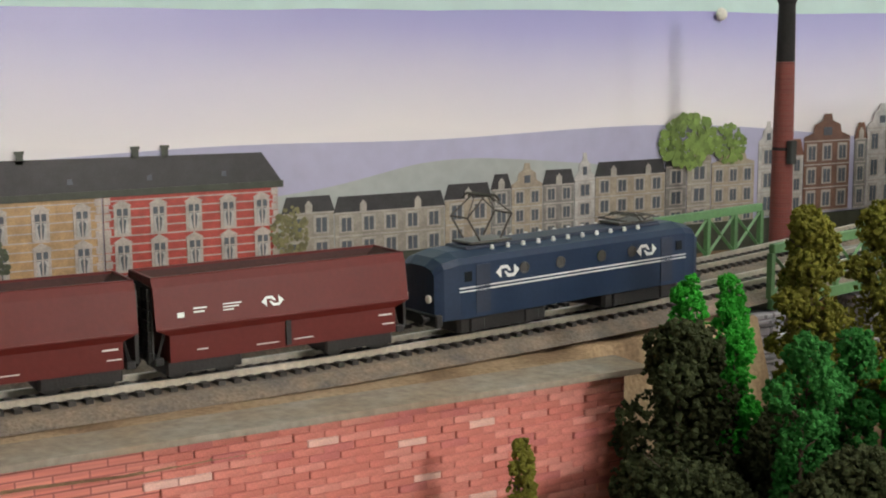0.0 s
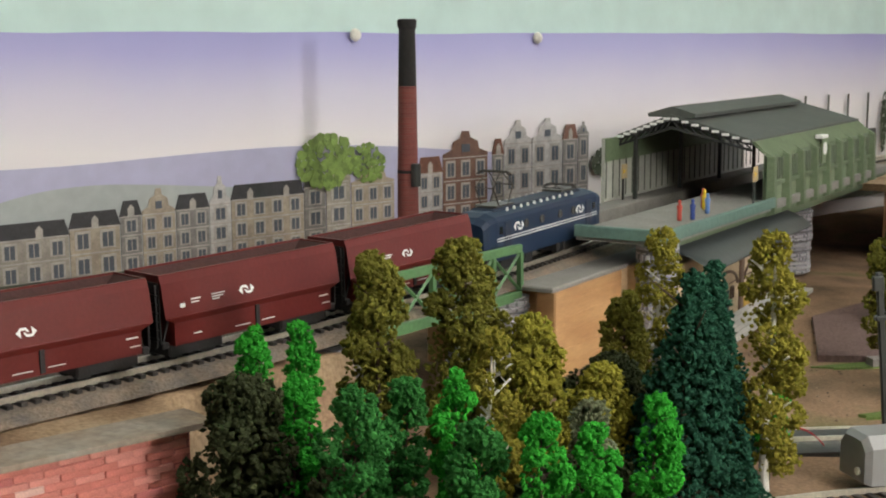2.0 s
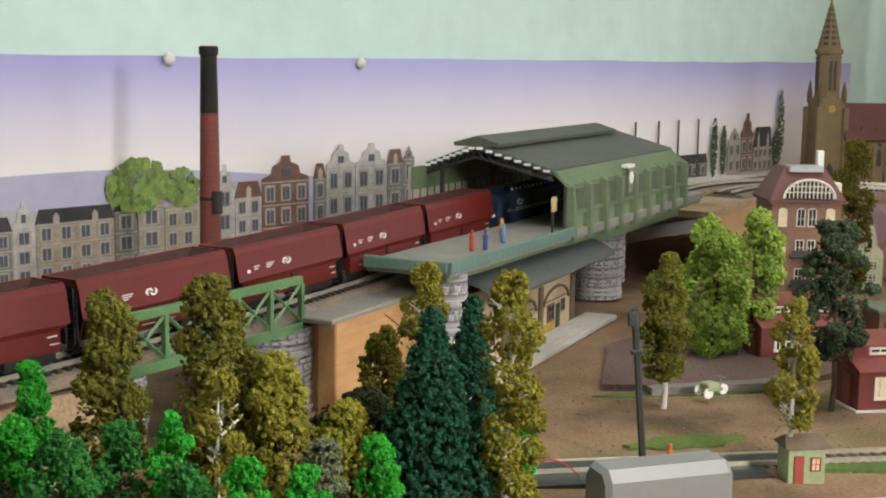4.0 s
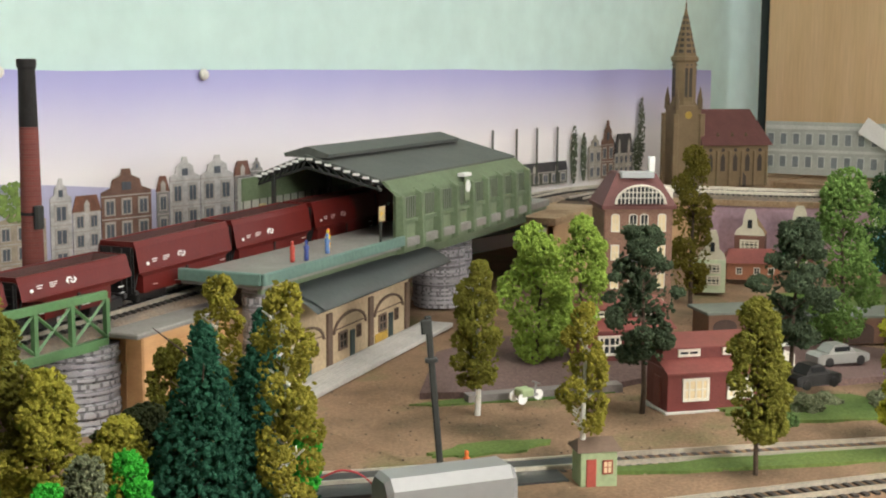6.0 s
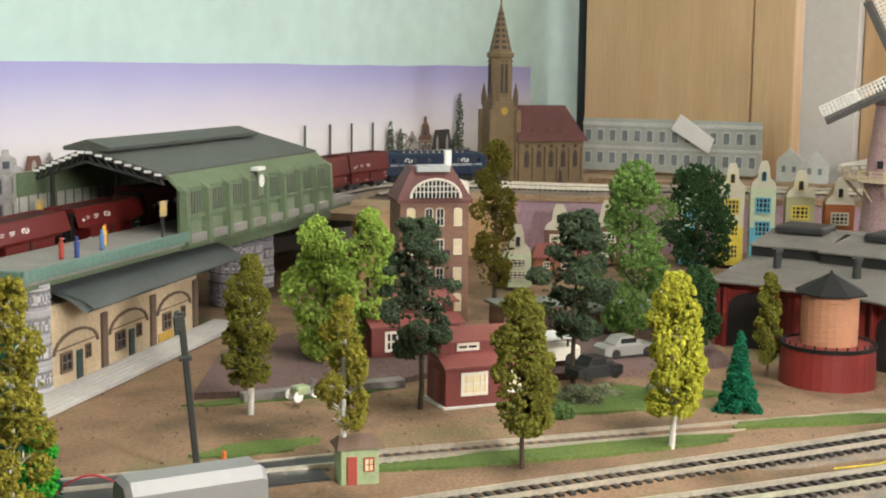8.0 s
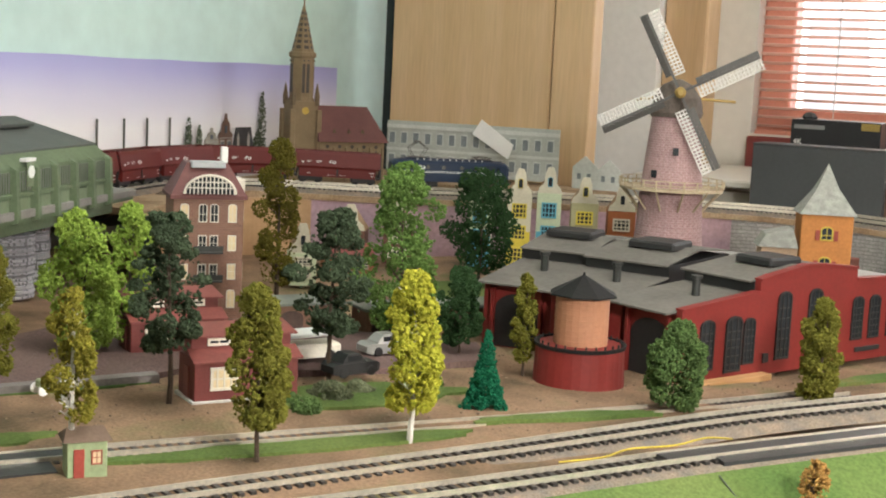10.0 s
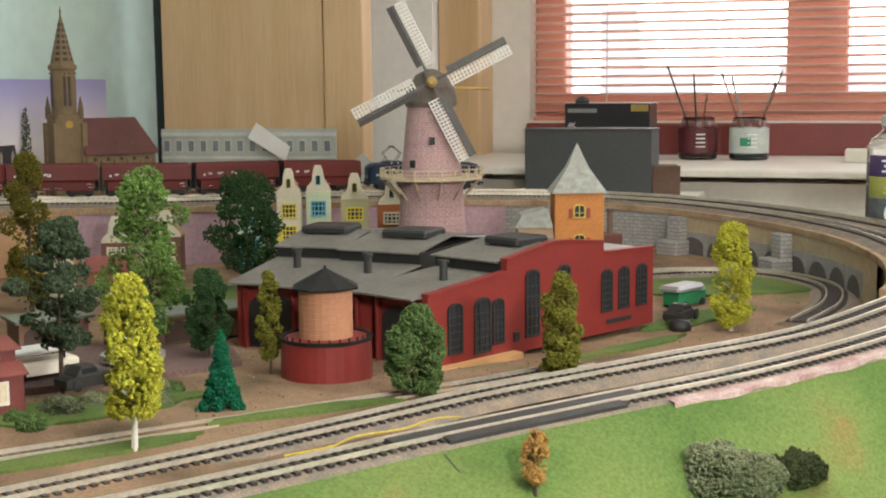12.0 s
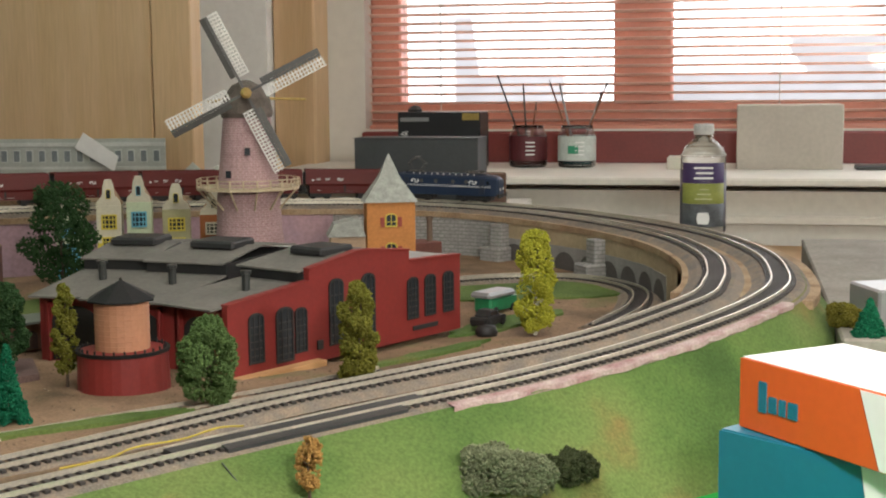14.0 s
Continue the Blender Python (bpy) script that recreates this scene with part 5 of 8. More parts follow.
PANE = mat("model_window_dark", (0.03, 0.035, 0.04), 0.2, bump=0, vary=0.2)
PANEL = mat("model_window_lit", (0.75, 0.62, 0.38), 0.4, bump=0, vary=0.12)
WFR = mat("model_window_cream", (0.72, 0.68, 0.58), 0.6, bump=0, vary=0.1)
ROOFG = mat("shed_roof_green_grey", (0.085, 0.095, 0.085), 0.65, grain=30, vary=0.2, bump=0.1)
GREENP = mat("station_green_paint", (0.13, 0.18, 0.10), 0.6, grain=35, vary=0.2, bump=0.1)
TEALP = mat("platform_edge_teal", (0.12, 0.21, 0.18), 0.6, grain=30, vary=0.2)
PLATG = mat("platform_grey", (0.26, 0.25, 0.23), 0.85, grain=50, vary=0.2, bump=0.2)
STONEP = bricks("white_grey_stone", (0.50, 0.49, 0.52), (0.34, 0.33, 0.36), (0.18, 0.18, 0.19), 0.013, 0.0090)
STEELD = mat("dark_steel", (0.03, 0.033, 0.03), 0.5, grain=40, vary=0.2)

def course_pier(m, r, h, seed, label, group=""):
    """A round pier of rough stone courses, each a layer of its own."""
    rg = random.Random(seed)
    pr = thing("stone_pier", label, "pier", m, group)
    z = -0.004
    while z < h - 0.001:
        t = min(rg.uniform(0.0036, 0.0052), h - z)
        n = 22
        ms = Mesh()
        rr = r * rg.uniform(0.965, 1.02)
        ring = [rr * rg.uniform(0.972, 1.015) for _ in range(n)]
        a0 = rg.uniform(0, 1)
        for q, zz in ((0.955, z), (1.0, z + t * 0.2), (1.0, z + t * 0.8), (0.955, z + t)):
            ms.v += [(ring[k] * q * math.cos(a0 + 6.2832 * k / n), ring[k] * q * math.sin(a0 + 6.2832 * k / n), zz) for k in range(n)]
        ms.f = [(j * n + k, j * n + (k + 1) % n, (j + 1) * n + (k + 1) % n, (j + 1) * n + k) for j in range(3) for k in range(n)] + [tuple(range(n - 1, -1, -1)), tuple(range(3 * n, 4 * n))]
        part("stone_course", ms, STONEP, pr, uvs=True)
        z += t
    return pr


# tall factory chimney
CHIM = bricks("chimney_brick", (0.20, 0.045, 0.035), (0.15, 0.035, 0.03), (0.17, 0.07, 0.06), 0.004, 0.002)
SOOT = mat("soot_black", (0.018, 0.016, 0.016), 0.9, grain=40, vary=0.3)
ch = thing("factory_chimney", "tall round red brick factory chimney with sooty black top", "chimney", T(0.604, 0.921, 0))
part("shaft", Mesh().lathe([(0.0090, 0), (0.0084, 0.08), (0.0072, 0.178)], 24), CHIM, ch, uvs=True, smooth=False)
part("sooty_top", Mesh().lathe([(0.0072, 0.1782), (0.0064, 0.222), (0.0074, 0.224), (0.0076, 0.229), (0.0062, 0.230), (0.0058, 0.22)], 24), SOOT, ch)
part("band", Mesh().lathe([(0.0083, 0.11), (0.0083, 0.1125)], 24), SOOT, ch)
part("lamp_box", Mesh().slab(-0.004, -0.013, 0.10, 0.003, -0.0075, 0.118, 0.001), STEELD, ch)

# green girder bridge
GIRD = mat("bridge_green_paint", (0.10, 0.22, 0.09), 0.5, grain=40, vary=0.2, bump=0.05)
br = thing("girder_bridge", "light green steel lattice girder bridge under the train", "bridge")
B0, B1 = arc(0.347, 0.694), arc(0.497, 0.725)
for off_s in (-0.027, 0.085):
    A, B = TRAIN.at(B0) + TRAIN.side(B0) * off_s, TRAIN.at(B1) + TRAIN.side(B1) * off_s
    L = (B - A).length
    m = T(*A) @ Matrix.Rotation(math.atan2(B.y - A.y, B.x - A.x), 4, "Z")
    z0, z1 = -0.0125, 0.0230
    part("top_chord", Mesh().slab(0, -0.002, z1 - 0.005, L, 0.002, z1, 0.0005, m), GIRD, br)
    part("bottom_chord", Mesh().slab(0, -0.002, z0, L, 0.002, z0 + 0.006, 0.0005, m), GIRD, br)
    n = 5
    for k in range(n + 1):
        part("upright", Mesh().box(L * k / n - 0.0016, -0.0016, z0 + 0.006, L * k / n + 0.0016, 0.0016, z1 - 0.005, m), GIRD, br)
    for k in range(n):
        for a, b in ((z0 + 0.006, z1 - 0.005), (z1 - 0.005, z0 + 0.006)):
            p, q = m @ Vector((L * k / n, 0, a)), m @ Vector((L * (k + 1) / n, 0, b))
            part("brace", Mesh().tube(p, q, 0.0012, 4), GIRD, br)
A, B = TRAIN.at(B0), TRAIN.at(B1)
part("deck", Mesh().box(0, -0.025, -0.013, (B - A).length, 0.083, -0.0085, T(*A) @ Matrix.Rotation(math.atan2(B.y - A.y, B.x - A.x), 4, "Z")), PLATG, br)
for s, ln in ((B1, 0.028), (B0, 0.02)):
    c, d = TRAIN.at(s), TRAIN.heading(s)
    m = T(c.x, c.y, 0) @ Matrix.Rotation(math.atan2(d.y, d.x), 4, "Z")
    course_pier(m @ T(0.0, -0.004, 0), 0.027, c.z - 0.0136, int(s * 100), "rough whitish-grey round stone pier under the bridge end", "piers of the bridge")

# wooden box that carries the line before the station
PINE = wood("pine_board", (0.60, 0.36, 0.17), (0.45, 0.24, 0.10), (5, 40, 70))
C0, C1 = arc(0.505, 0.727), arc(0.70, 0.783)
A, B = TRAIN.at(C0), TRAIN.at(C1)
m = T(A.x, A.y, 0) @ Matrix.Rotation(math.atan2(B.y - A.y, B.x - A.x), 4, "Z")
wb = thing("wooden_track_support", "bare pine board box carrying the upper track", "track support", kind="structure")
L = (B - A).length
for k in range(6):
    part("plank", Mesh().slab(0.012, -0.046, -0.003 + k * 0.0105, L, -0.040, 0.0072 + k * 0.0105, 0.0006, m), PINE, wb)
part("corner_post", Mesh().slab(-0.004, -0.048, -0.003, 0.011, -0.034, 0.061, 0.001, m), PINE, wb)
part("end_board", Mesh().slab(0, -0.034, -0.003, 0.006, 0.05, 0.060, 0.001, m), PINE, wb)
part("top_board", Mesh().slab(-0.012, -0.05, 0.0585, L, 0.08, 0.0615, 0.0008, m), PLATG, wb)

# station: platform, shed, piers, lower hall
P0, P1 = arc(0.60, 0.756), arc(1.16, 0.917)
A, B = TRAIN.at(P0), TRAIN.at(P1)
ST = T(A.x, A.y, A.z) @ Matrix.Rotation(math.atan2(B.y - A.y, B.x - A.x), 4, "Z")
LS = (B - A).length
pf = thing("station_platform", "raised platform with teal edge on a green steel deck", "platform", ST)
part("deck", Mesh().slab(-0.015, -0.086, 0.0095, LS, -0.021, 0.0165, 0.0008), PLATG, pf)
part("edge_beam", Mesh().slab(-0.019, -0.0895, 0.0125, 0.205, -0.0865, 0.0205, 0.0008), TEALP, pf)
part("end_beam", Mesh().slab(-0.0195, -0.086, 0.0125, -0.0155, -0.0215, 0.0205, 0.0008), TEALP, pf)
part("fascia", Mesh().slab(-0.012, -0.083, 0.0055, LS, -0.079, 0.0094, 0.0008), GREENP, pf)
part("under_deck", Mesh().slab(-0.03, -0.040, -0.016, LS, 0.044, -0.0085, 0.0008), GREENP, pf)
part("bracket_wall", Mesh().slab(0.012, -0.060, -0.010, LS, -0.054, 0.0094, 0.0008), GREENP, pf)
part("rear_platform", Mesh().slab(0.10, 0.021, 0.001, LS, 0.043, 0.0125, 0.0008), PLATG, pf)
for k in range(17):
    part("edge_slab", Mesh().slab(-0.013 + k * 0.0125, -0.0862, 0.01655, -0.0015 + k * 0.0125, -0.0785, 0.0177, 0.0004), TEALP, pf)
sh = thing("train_shed", "green-grey train shed with ribbed green side wall and raised ridge vent", "train shed", ST)
X0, X1 = 0.205, 0.518
YF_, YR_, ZE, ZR = -0.082, 0.046, 0.066, 0.084
YC = -0.001
for y0, y1 in ((YF_ + 0.012, YC), (YR_, YC)):
    za, zb = ZE, ZR
    part("roof_slope", Mesh().add([(X0 - 0.006, y0, za), (X1, y0, za), (X1, y1, zb), (X0 - 0.006, y1, zb), (X0 - 0.006, y0, za - 0.002), (X1, y0, za - 0.002), (X1, y1, zb - 0.002), (X0 - 0.006, y1, zb - 0.002)],
                                  [(0, 1, 2, 3), (7, 6, 5, 4), (0, 4, 5, 1), (1, 5, 6, 2), (2, 6, 7, 3), (3, 7, 4, 0)]), ROOFG, sh)
part("ridge_vent", Mesh().prism([(-0.02, 0), (0.02, 0), (0.021, 0.003), (0, 0.009), (-0.021, 0.003)], X1 - X0 - 0.03, T(X0 - 0.004, YC, ZR - 0.0025) @ rotz(-90) @ Matrix.Scale(-1, 4, (1, 0, 0))), ROOFG, sh)
part("side_wall", Mesh().slab(X0 - 0.0, YF_, 0.004, X1, YF_ + 0.004, 0.054, 0.0008), GREENP, sh)
part("upper_slope", Mesh().add([(X0, YF_, 0.054), (X1, YF_, 0.054), (X1, YF_ + 0.013, ZE - 0.001), (X0, YF_ + 0.013, ZE - 0.001), (X0, YF_ + 0.004, 0.054), (X1, YF_ + 0.004, 0.054), (X1, YF_ + 0.016, ZE - 0.002), (X0, YF_ + 0.016, ZE - 0.002)],
                               [(0, 1, 2, 3), (7, 6, 5, 4), (0, 4, 5, 1), (1, 5, 6, 2), (2, 6, 7, 3), (3, 7, 4, 0)]), GREENP, sh)
RIBP = mat("dim_glass_band", (0.12, 0.13, 0.11), 0.3, grain=80, vary=0.25)
nb = 8
for k in range(nb + 1):
    x = X0 + 0.002 + (X1 - X0 - 0.004) * k / nb
    part("buttress", Mesh().add([(x - 0.0045, YF_, 0.005), (x + 0.0045, YF_, 0.005), (x + 0.0045, YF_, 0.052), (x - 0.0045, YF_, 0.052), (x - 0.003, YF_ - 0.007, 0.007), (x + 0.003, YF_ - 0.007, 0.007), (x + 0.003, YF_ - 0.005, 0.052), (x - 0.003, YF_ - 0.005, 0.052), (x - 0.003, YF_ + 0.012, ZE - 0.004), (x + 0.003, YF_ + 0.012, ZE - 0.004)],
                                [(0, 1, 5, 4), (4, 5, 6, 7), (0, 4, 7, 3), (1, 2, 6, 5), (7, 6, 9, 8), (3, 7, 8), (2, 9, 6)]), GREENP, sh)
for k in range(nb):
    xa = X0 + 0.0075 + (X1 - X0 - 0.004) * k / nb
    xb = xa + (X1 - X0 - 0.004) / nb - 0.011
    b_ = part("window_band", Mesh().box(xa, YF_ - 0.0008, 0.033, xb, YF_, 0.050), RIBP, sh)
    for j in range(7):
        x = xa + (xb - xa) * j / 6
        part("glazing_bar", Mesh().box(x - 0.0003, YF_ - 0.0014, 0.033, x + 0.0003, YF_ - 0.0008, 0.050), GREENP, b_)
    part("ledge", Mesh().slab(xa - 0.001, YF_ - 0.003, 0.029, xb + 0.001, YF_, 0.032, 0.0004), GREENP, sh)
    part("lower_panel", Mesh().slab(xa + 0.002, YF_ - 0.0012, 0.009, xb - 0.002, YF_, 0.027, 0.0004), mat("panel_pale_green", (0.17, 0.22, 0.13), 0.6, grain=35, vary=0.15), sh)
xc = 0.352
cl = part("clock_board", Mesh().slab(xc - 0.006, YF_ - 0.0025, 0.036, xc + 0.006, YF_ - 0.001, 0.058, 0.0005), mat("panel_pale_green", (0, 0, 0)), sh)
part("clock_face", Mesh().lathe([(0.0055, 0), (0.0055, 0.0008)], 20, T(xc, YF_ - 0.0026, 0.049) @ Matrix.Rotation(radians(90), 4, "X")), WHITEP, cl, "white oval clock face")
part("sign_strip", Mesh().slab(xc - 0.009, YF_ - 0.003, 0.058, xc + 0.009, YF_ + 0.004, 0.061, 0.0005), WHITEP, sh)
part("rear_wall", Mesh().box(X0 - 0.03, YR_, -0.005, X1, YR_ + 0.003, ZE - 0.002), mat("rear_wall_grey_green", (0.42, 0.43, 0.38), 0.8, grain=30, vary=0.15), sh)
for k in range(30):
    part("rear_slat", Mesh().box(X0 - 0.028 + k * 0.0133, YR_ - 0.0008, 0.014, X0 - 0.0274 + k * 0.0133, YR_, 0.045), ROOFG, sh)
part("rear_band", Mesh().box(X0 - 0.03, YR_ - 0.0012, 0.045, X1, YR_, ZE - 0.002), GREENP, sh)
# roof truss at the open end, with its row of pale blocks
for y0, y1 in ((YF_ + 0.012, YC), (YR_, YC)):
    ms = Mesh()
    ms.tube((X0 - 0.004, y0, ZE - 0.004), (X0 - 0.004, y1, ZR - 0.004), 0.0014, 5).tube((X0 - 0.004, y0, ZE - 0.009), (X0 - 0.004, y1, ZR - 0.011), 0.0011, 5)
    for k in range(9):
        a, b = k / 9, (k + 1) / 9
        ms.tube((X0 - 0.004, y0 + (y1 - y0) * a, ZE - 0.009 + (ZR - ZE - 0.002) * a), (X0 - 0.004, y0 + (y1 - y0) * b, ZE - 0.004 + (ZR - ZE) * b), 0.0008, 4)
    part("truss", ms, STEELD, sh)
    for k in range(8):
        a = (k + 0.5) / 8
        yy, zz = y0 + (y1 - y0) * a, ZE - 0.0015 + (ZR - ZE) * a
        part("roof_block", Mesh().slab(X0 - 0.0075, yy - 0.003, zz - 0.002, X0 - 0.0062, yy + 0.003, zz, 0.0003), WHITEP, sh)
for x in (0.20, 0.30, 0.40, 0.50):
    part("column", Mesh().box(x - 0.0015, 0.028, 0.0125, x + 0.0015, 0.031, 0.066), STEELD, sh)
# piers and lower hall
for x, y, w, name in ((0.012, -0.070, 0.015, "round"), (0.405, -0.034, 0.026, "round"), (0.36, 0.03, 0.022, "round"), (0.50, -0.01, 0.02, "round")):
    pr = ST @ Vector((x, y, 0))
    course_pier(T(pr.x, pr.y, 0), w, 0.0770 if x < 0.1 else 0.0555, int(x * 100) + 7, "rough grey-white stone pier under the station", "piers of the station")
HALLW = mat("hall_plaster", (0.60, 0.49, 0.33), 0.85, grain=30, vary=0.22, bump=0.15, second=(0.47, 0.36, 0.23))
BRWN = mat("hall_brown_trim", (0.15, 0.10, 0.07), 0.8, grain=40, vary=0.2)
HA = (0.630, 0.678)
HB = (0.865, 0.758)
hang = math.degrees(math.atan2(HB[1] - HA[1], HB[0] - HA[0]))
hl = thing("station_hall", "weathered cream station building with arched bays below the platform", "station building", T(HA[0], HA[1], -0.002) @ rotz(hang))
LH = 0.245
part("wall", Mesh().slab(0, 0, 0, LH, 0.06, 0.062, 0.0008), HALLW, hl)
for k in range(4):
    x = 0.006 + k * (LH - 0.012) / 3
    part("pilaster", Mesh().slab(x - 0.004, -0.0022, 0, x + 0.004, 0, 0.046, 0.0004), BRWN, hl)
for k in range(3):
    x = 0.006 + (k + 0.5) * (LH - 0.012) / 3
    a = [(0.031 * math.cos(math.pi * j / 10), 0.028 + 0.014 * math.sin(math.pi * j / 10)) for j in range(11)]
    b = [(0.029 * math.cos(math.pi * j / 10), 0.028 + 0.012 * math.sin(math.pi * j / 10)) for j in range(10, -1, -1)]
    part("arch_moulding", Mesh().prism(a + b, 0.0014, T(x, -0.0014, 0)), BRWN, hl)
    part("string_course", Mesh().box(x - 0.031, -0.0008, 0.0305, x + 0.031, 0, 0.0312), BRWN, hl)
    window_part(hl, T(x - 0.014, -0.0002, 0.014), 0.015, 0.014, BRWN, PANE, 1, 2)
    dr = part("door", Mesh().slab(x + 0.0, -0.0012, 0.001, x + 0.008, 0, 0.026, 0.0003), mat("door_dark_teal", (0.03, 0.06, 0.06), 0.6), hl)
    window_part(hl, T(x + 0.016, -0.0002, 0.018), 0.007, 0.010, BRWN, PANE, 1, 2)
part("lower_panel", Mesh().slab(LH * 0.7, -0.0012, 0.002, LH * 0.8, 0, 0.013, 0.0003), mat("yellow_panel", (0.5, 0.32, 0.05), 0.7), hl)
cx0, cx1 = 0.018, 0.288
sag = [(0.014, 0.0735), (0.003, 0.0718), (-0.008, 0.0685), (-0.016, 0.0645), (-0.023, 0.0592)]
ms = Mesh()
for i in range(13):
    x = cx0 + (cx1 - cx0) * i / 12
    for y, z in sag:
        ms.v += [(x - 0.4 * (y - 0.006) * (1 if i == 0 else 0), y, z - 0.0006 * math.sin(i * 1.3) * (0.006 - y) / 0.03), (x, y, z - 0.0014)]
for i in range(12):
    for k in range(4):
        a, b = 10 * i + 2 * k, 10 * (i + 1) + 2 * k
        ms.f += [(a, b, b + 2, a + 2), (a + 1, a + 3, b + 3, b + 1)]
    a, b = 10 * i + 8, 10 * (i + 1) + 8
    ms.f.append((a, b, b + 1, a + 1))
part("canopy", ms, mat("canopy_slate", (0.075, 0.09, 0.088), 0.55, grain=20, vary=0.15, bump=0.08), hl, smooth=True)
WALKM = mat("walkway_white_grey", (0.50, 0.49, 0.46), 0.8, grain=40, vary=0.15)
wk = thing("boarded_walkway", "pale grey boarded walkway beside the station building", "walkway", T(HA[0], HA[1], 0.0012) @ rotz(hang))
for k in range(5):
    part("board", Mesh().slab(-0.045, -0.030 + k * 0.0058, 0, LH + 0.03, -0.0248 + k * 0.0058, 0.0035, 0.0004), WALKM, wk)

# church
SANDST = mat("church_sandstone", (0.22, 0.155, 0.085), 0.85, grain=50, vary=0.2, bump=0.15)
SANDD = mat("church_sandstone_dark", (0.15, 0.105, 0.06), 0.85, grain=50, vary=0.2)
CROOF = mat("church_roof_maroon", (0.12, 0.04, 0.035), 0.7, grain=60, vary=0.2, bump=0.2)
SLITW = mat("church_window_dark", (0.05, 0.035, 0.025), 0.5, bump=0)
CH = T(1.769, 1.000, 0.052) @ rotz(-38)
cu = thing("church", "sandstone church with tall openwork spire and maroon roof", "church", CH)
tw = part("tower", Mesh().slab(-0.020, -0.020, 0, 0.020, 0.020, 0.118, 0.001), SANDST, cu)
part("belfry", Mesh().lathe([(0.0195, 0.1182), (0.0175, 0.124), (0.0172, 0.180), (0.0200, 0.183), (0.0200, 0.188), (0.0165, 0.190)], 8, a0=math.pi / 8), SANDST, tw)
part("spire", Mesh().lathe([(0.0168, 0.190), (0.0011, 0.258), (0.0011, 0.261)], 8, a0=math.pi / 8), SANDST, tw)
for k in range(8):
    for j in range(7):
        h = 0.194 + j * 0.0082
        rr = 0.0168 + (0.0011 - 0.0168) * (h - 0.190) / 0.068
        a = math.pi / 8 * 2 * k
        part("tracery", Mesh().box(-rr * 0.22, -0.0006, 0, rr * 0.22, 0.0004, 0.0045, Matrix.Rotation(a, 4, "Z") @ T(0, -rr * 0.93, h) @ Matrix.Rotation(radians(-12.5), 4, "X")), SLITW, tw)
part("finial", Mesh().lathe([(0.0008, 0.261), (0.0016, 0.264), (0.0006, 0.266), (0.0004, 0.271)], 8), SANDD, tw)
for k in range(4):
    a = math.pi / 2 * k
    R = Matrix.Rotation(a, 4, "Z")
    for dx in (-0.0034, 0.0034):
        part("louvre", Mesh().box(dx - 0.0022, -0.0168, 0.130, dx + 0.0022, -0.0156, 0.172, R), SLITW, tw)
        part("round_light", Mesh().lathe([(0.0014, 0), (0.0014, 0.001)], 10, R @ T(dx, -0.0172, 0.1765) @ Matrix.Rotation(radians(90), 4, "X")), SLITW, tw)
    part("pinnacle", Mesh().lathe([(0.004, 0.112), (0.004, 0.126), (0.0005, 0.144)], 6, R @ T(-0.018, -0.018, 0)), SANDD, tw)
    part("tower_buttress", Mesh().slab(-0.0245, -0.0245, 0, -0.0165, -0.0165, 0.106, 0.001, R), SANDST, tw)
part("dial", Mesh().lathe([(0.0055, 0), (0.0055, 0.0006)], 16, T(0, -0.0201, 0.104) @ Matrix.Rotation(radians(90), 4, "X")), mat("dial_gold", (0.45, 0.30, 0.04), 0.4), tw)
part("portal", Mesh().prism([(-0.006, 0), (0.006, 0), (0.006, 0.018), (0, 0.027), (-0.006, 0.018)], 0.001, T(0, -0.021, 0)), SLITW, tw)
nv = part("nave", Mesh().slab(0.0205, -0.028, 0, 0.125, 0.03, 0.062, 0.001), SANDST, cu)
part("roof", Mesh().add([(0.018, -0.033, 0.060), (0.130, -0.033, 0.060), (0.130, 0.035, 0.060), (0.018, 0.035, 0.060), (0.022, 0.001, 0.112), (0.106, 0.001, 0.112)], [(0, 1, 5, 4), (2, 3, 4, 5), (1, 2, 5), (3, 0, 4), (3, 2, 1, 0)]), CROOF, cu)
for k in range(5):
    x = 0.033 + k * 0.0195
    part("lancet", Mesh().prism([(-0.0034, 0), (0.0034, 0), (0.0034, 0.019), (0, 0.026), (-0.0034, 0.019)], 0.0008, T(x, -0.0288, 0.022)), SLITW, nv)
    part("rose", Mesh().lathe([(0.0028, 0), (0.0028, 0.0006)], 12, T(x, -0.0282, 0.053) @ Matrix.Rotation(radians(90), 4, "X")), SLITW, nv)
    part("buttress", Mesh().slab(x + 0.0085, -0.0315, 0, x + 0.0115, -0.0281, 0.052, 0.0005), SANDST, nv)
for x in (0.045, 0.068, 0.09):
    part("roof_dormer", Mesh().prism([(-0.0028, 0), (0.0028, 0), (0, 0.0055)], 0.008, T(x, -0.026, 0.073)), SANDD, nv)
part("side_door", Mesh().prism([(-0.005, 0), (0.005, 0), (0.005, 0.014), (0, 0.02), (-0.005, 0.014)], 0.001, T(0.085, -0.0292, 0)), SLITW, nv)
solid("church_terrace", Mesh().box(1.70, 0.93, 0.03, 2.10, 1.09, 0.052), SAND, "sandy board under the church", "terrace", kind="structure")

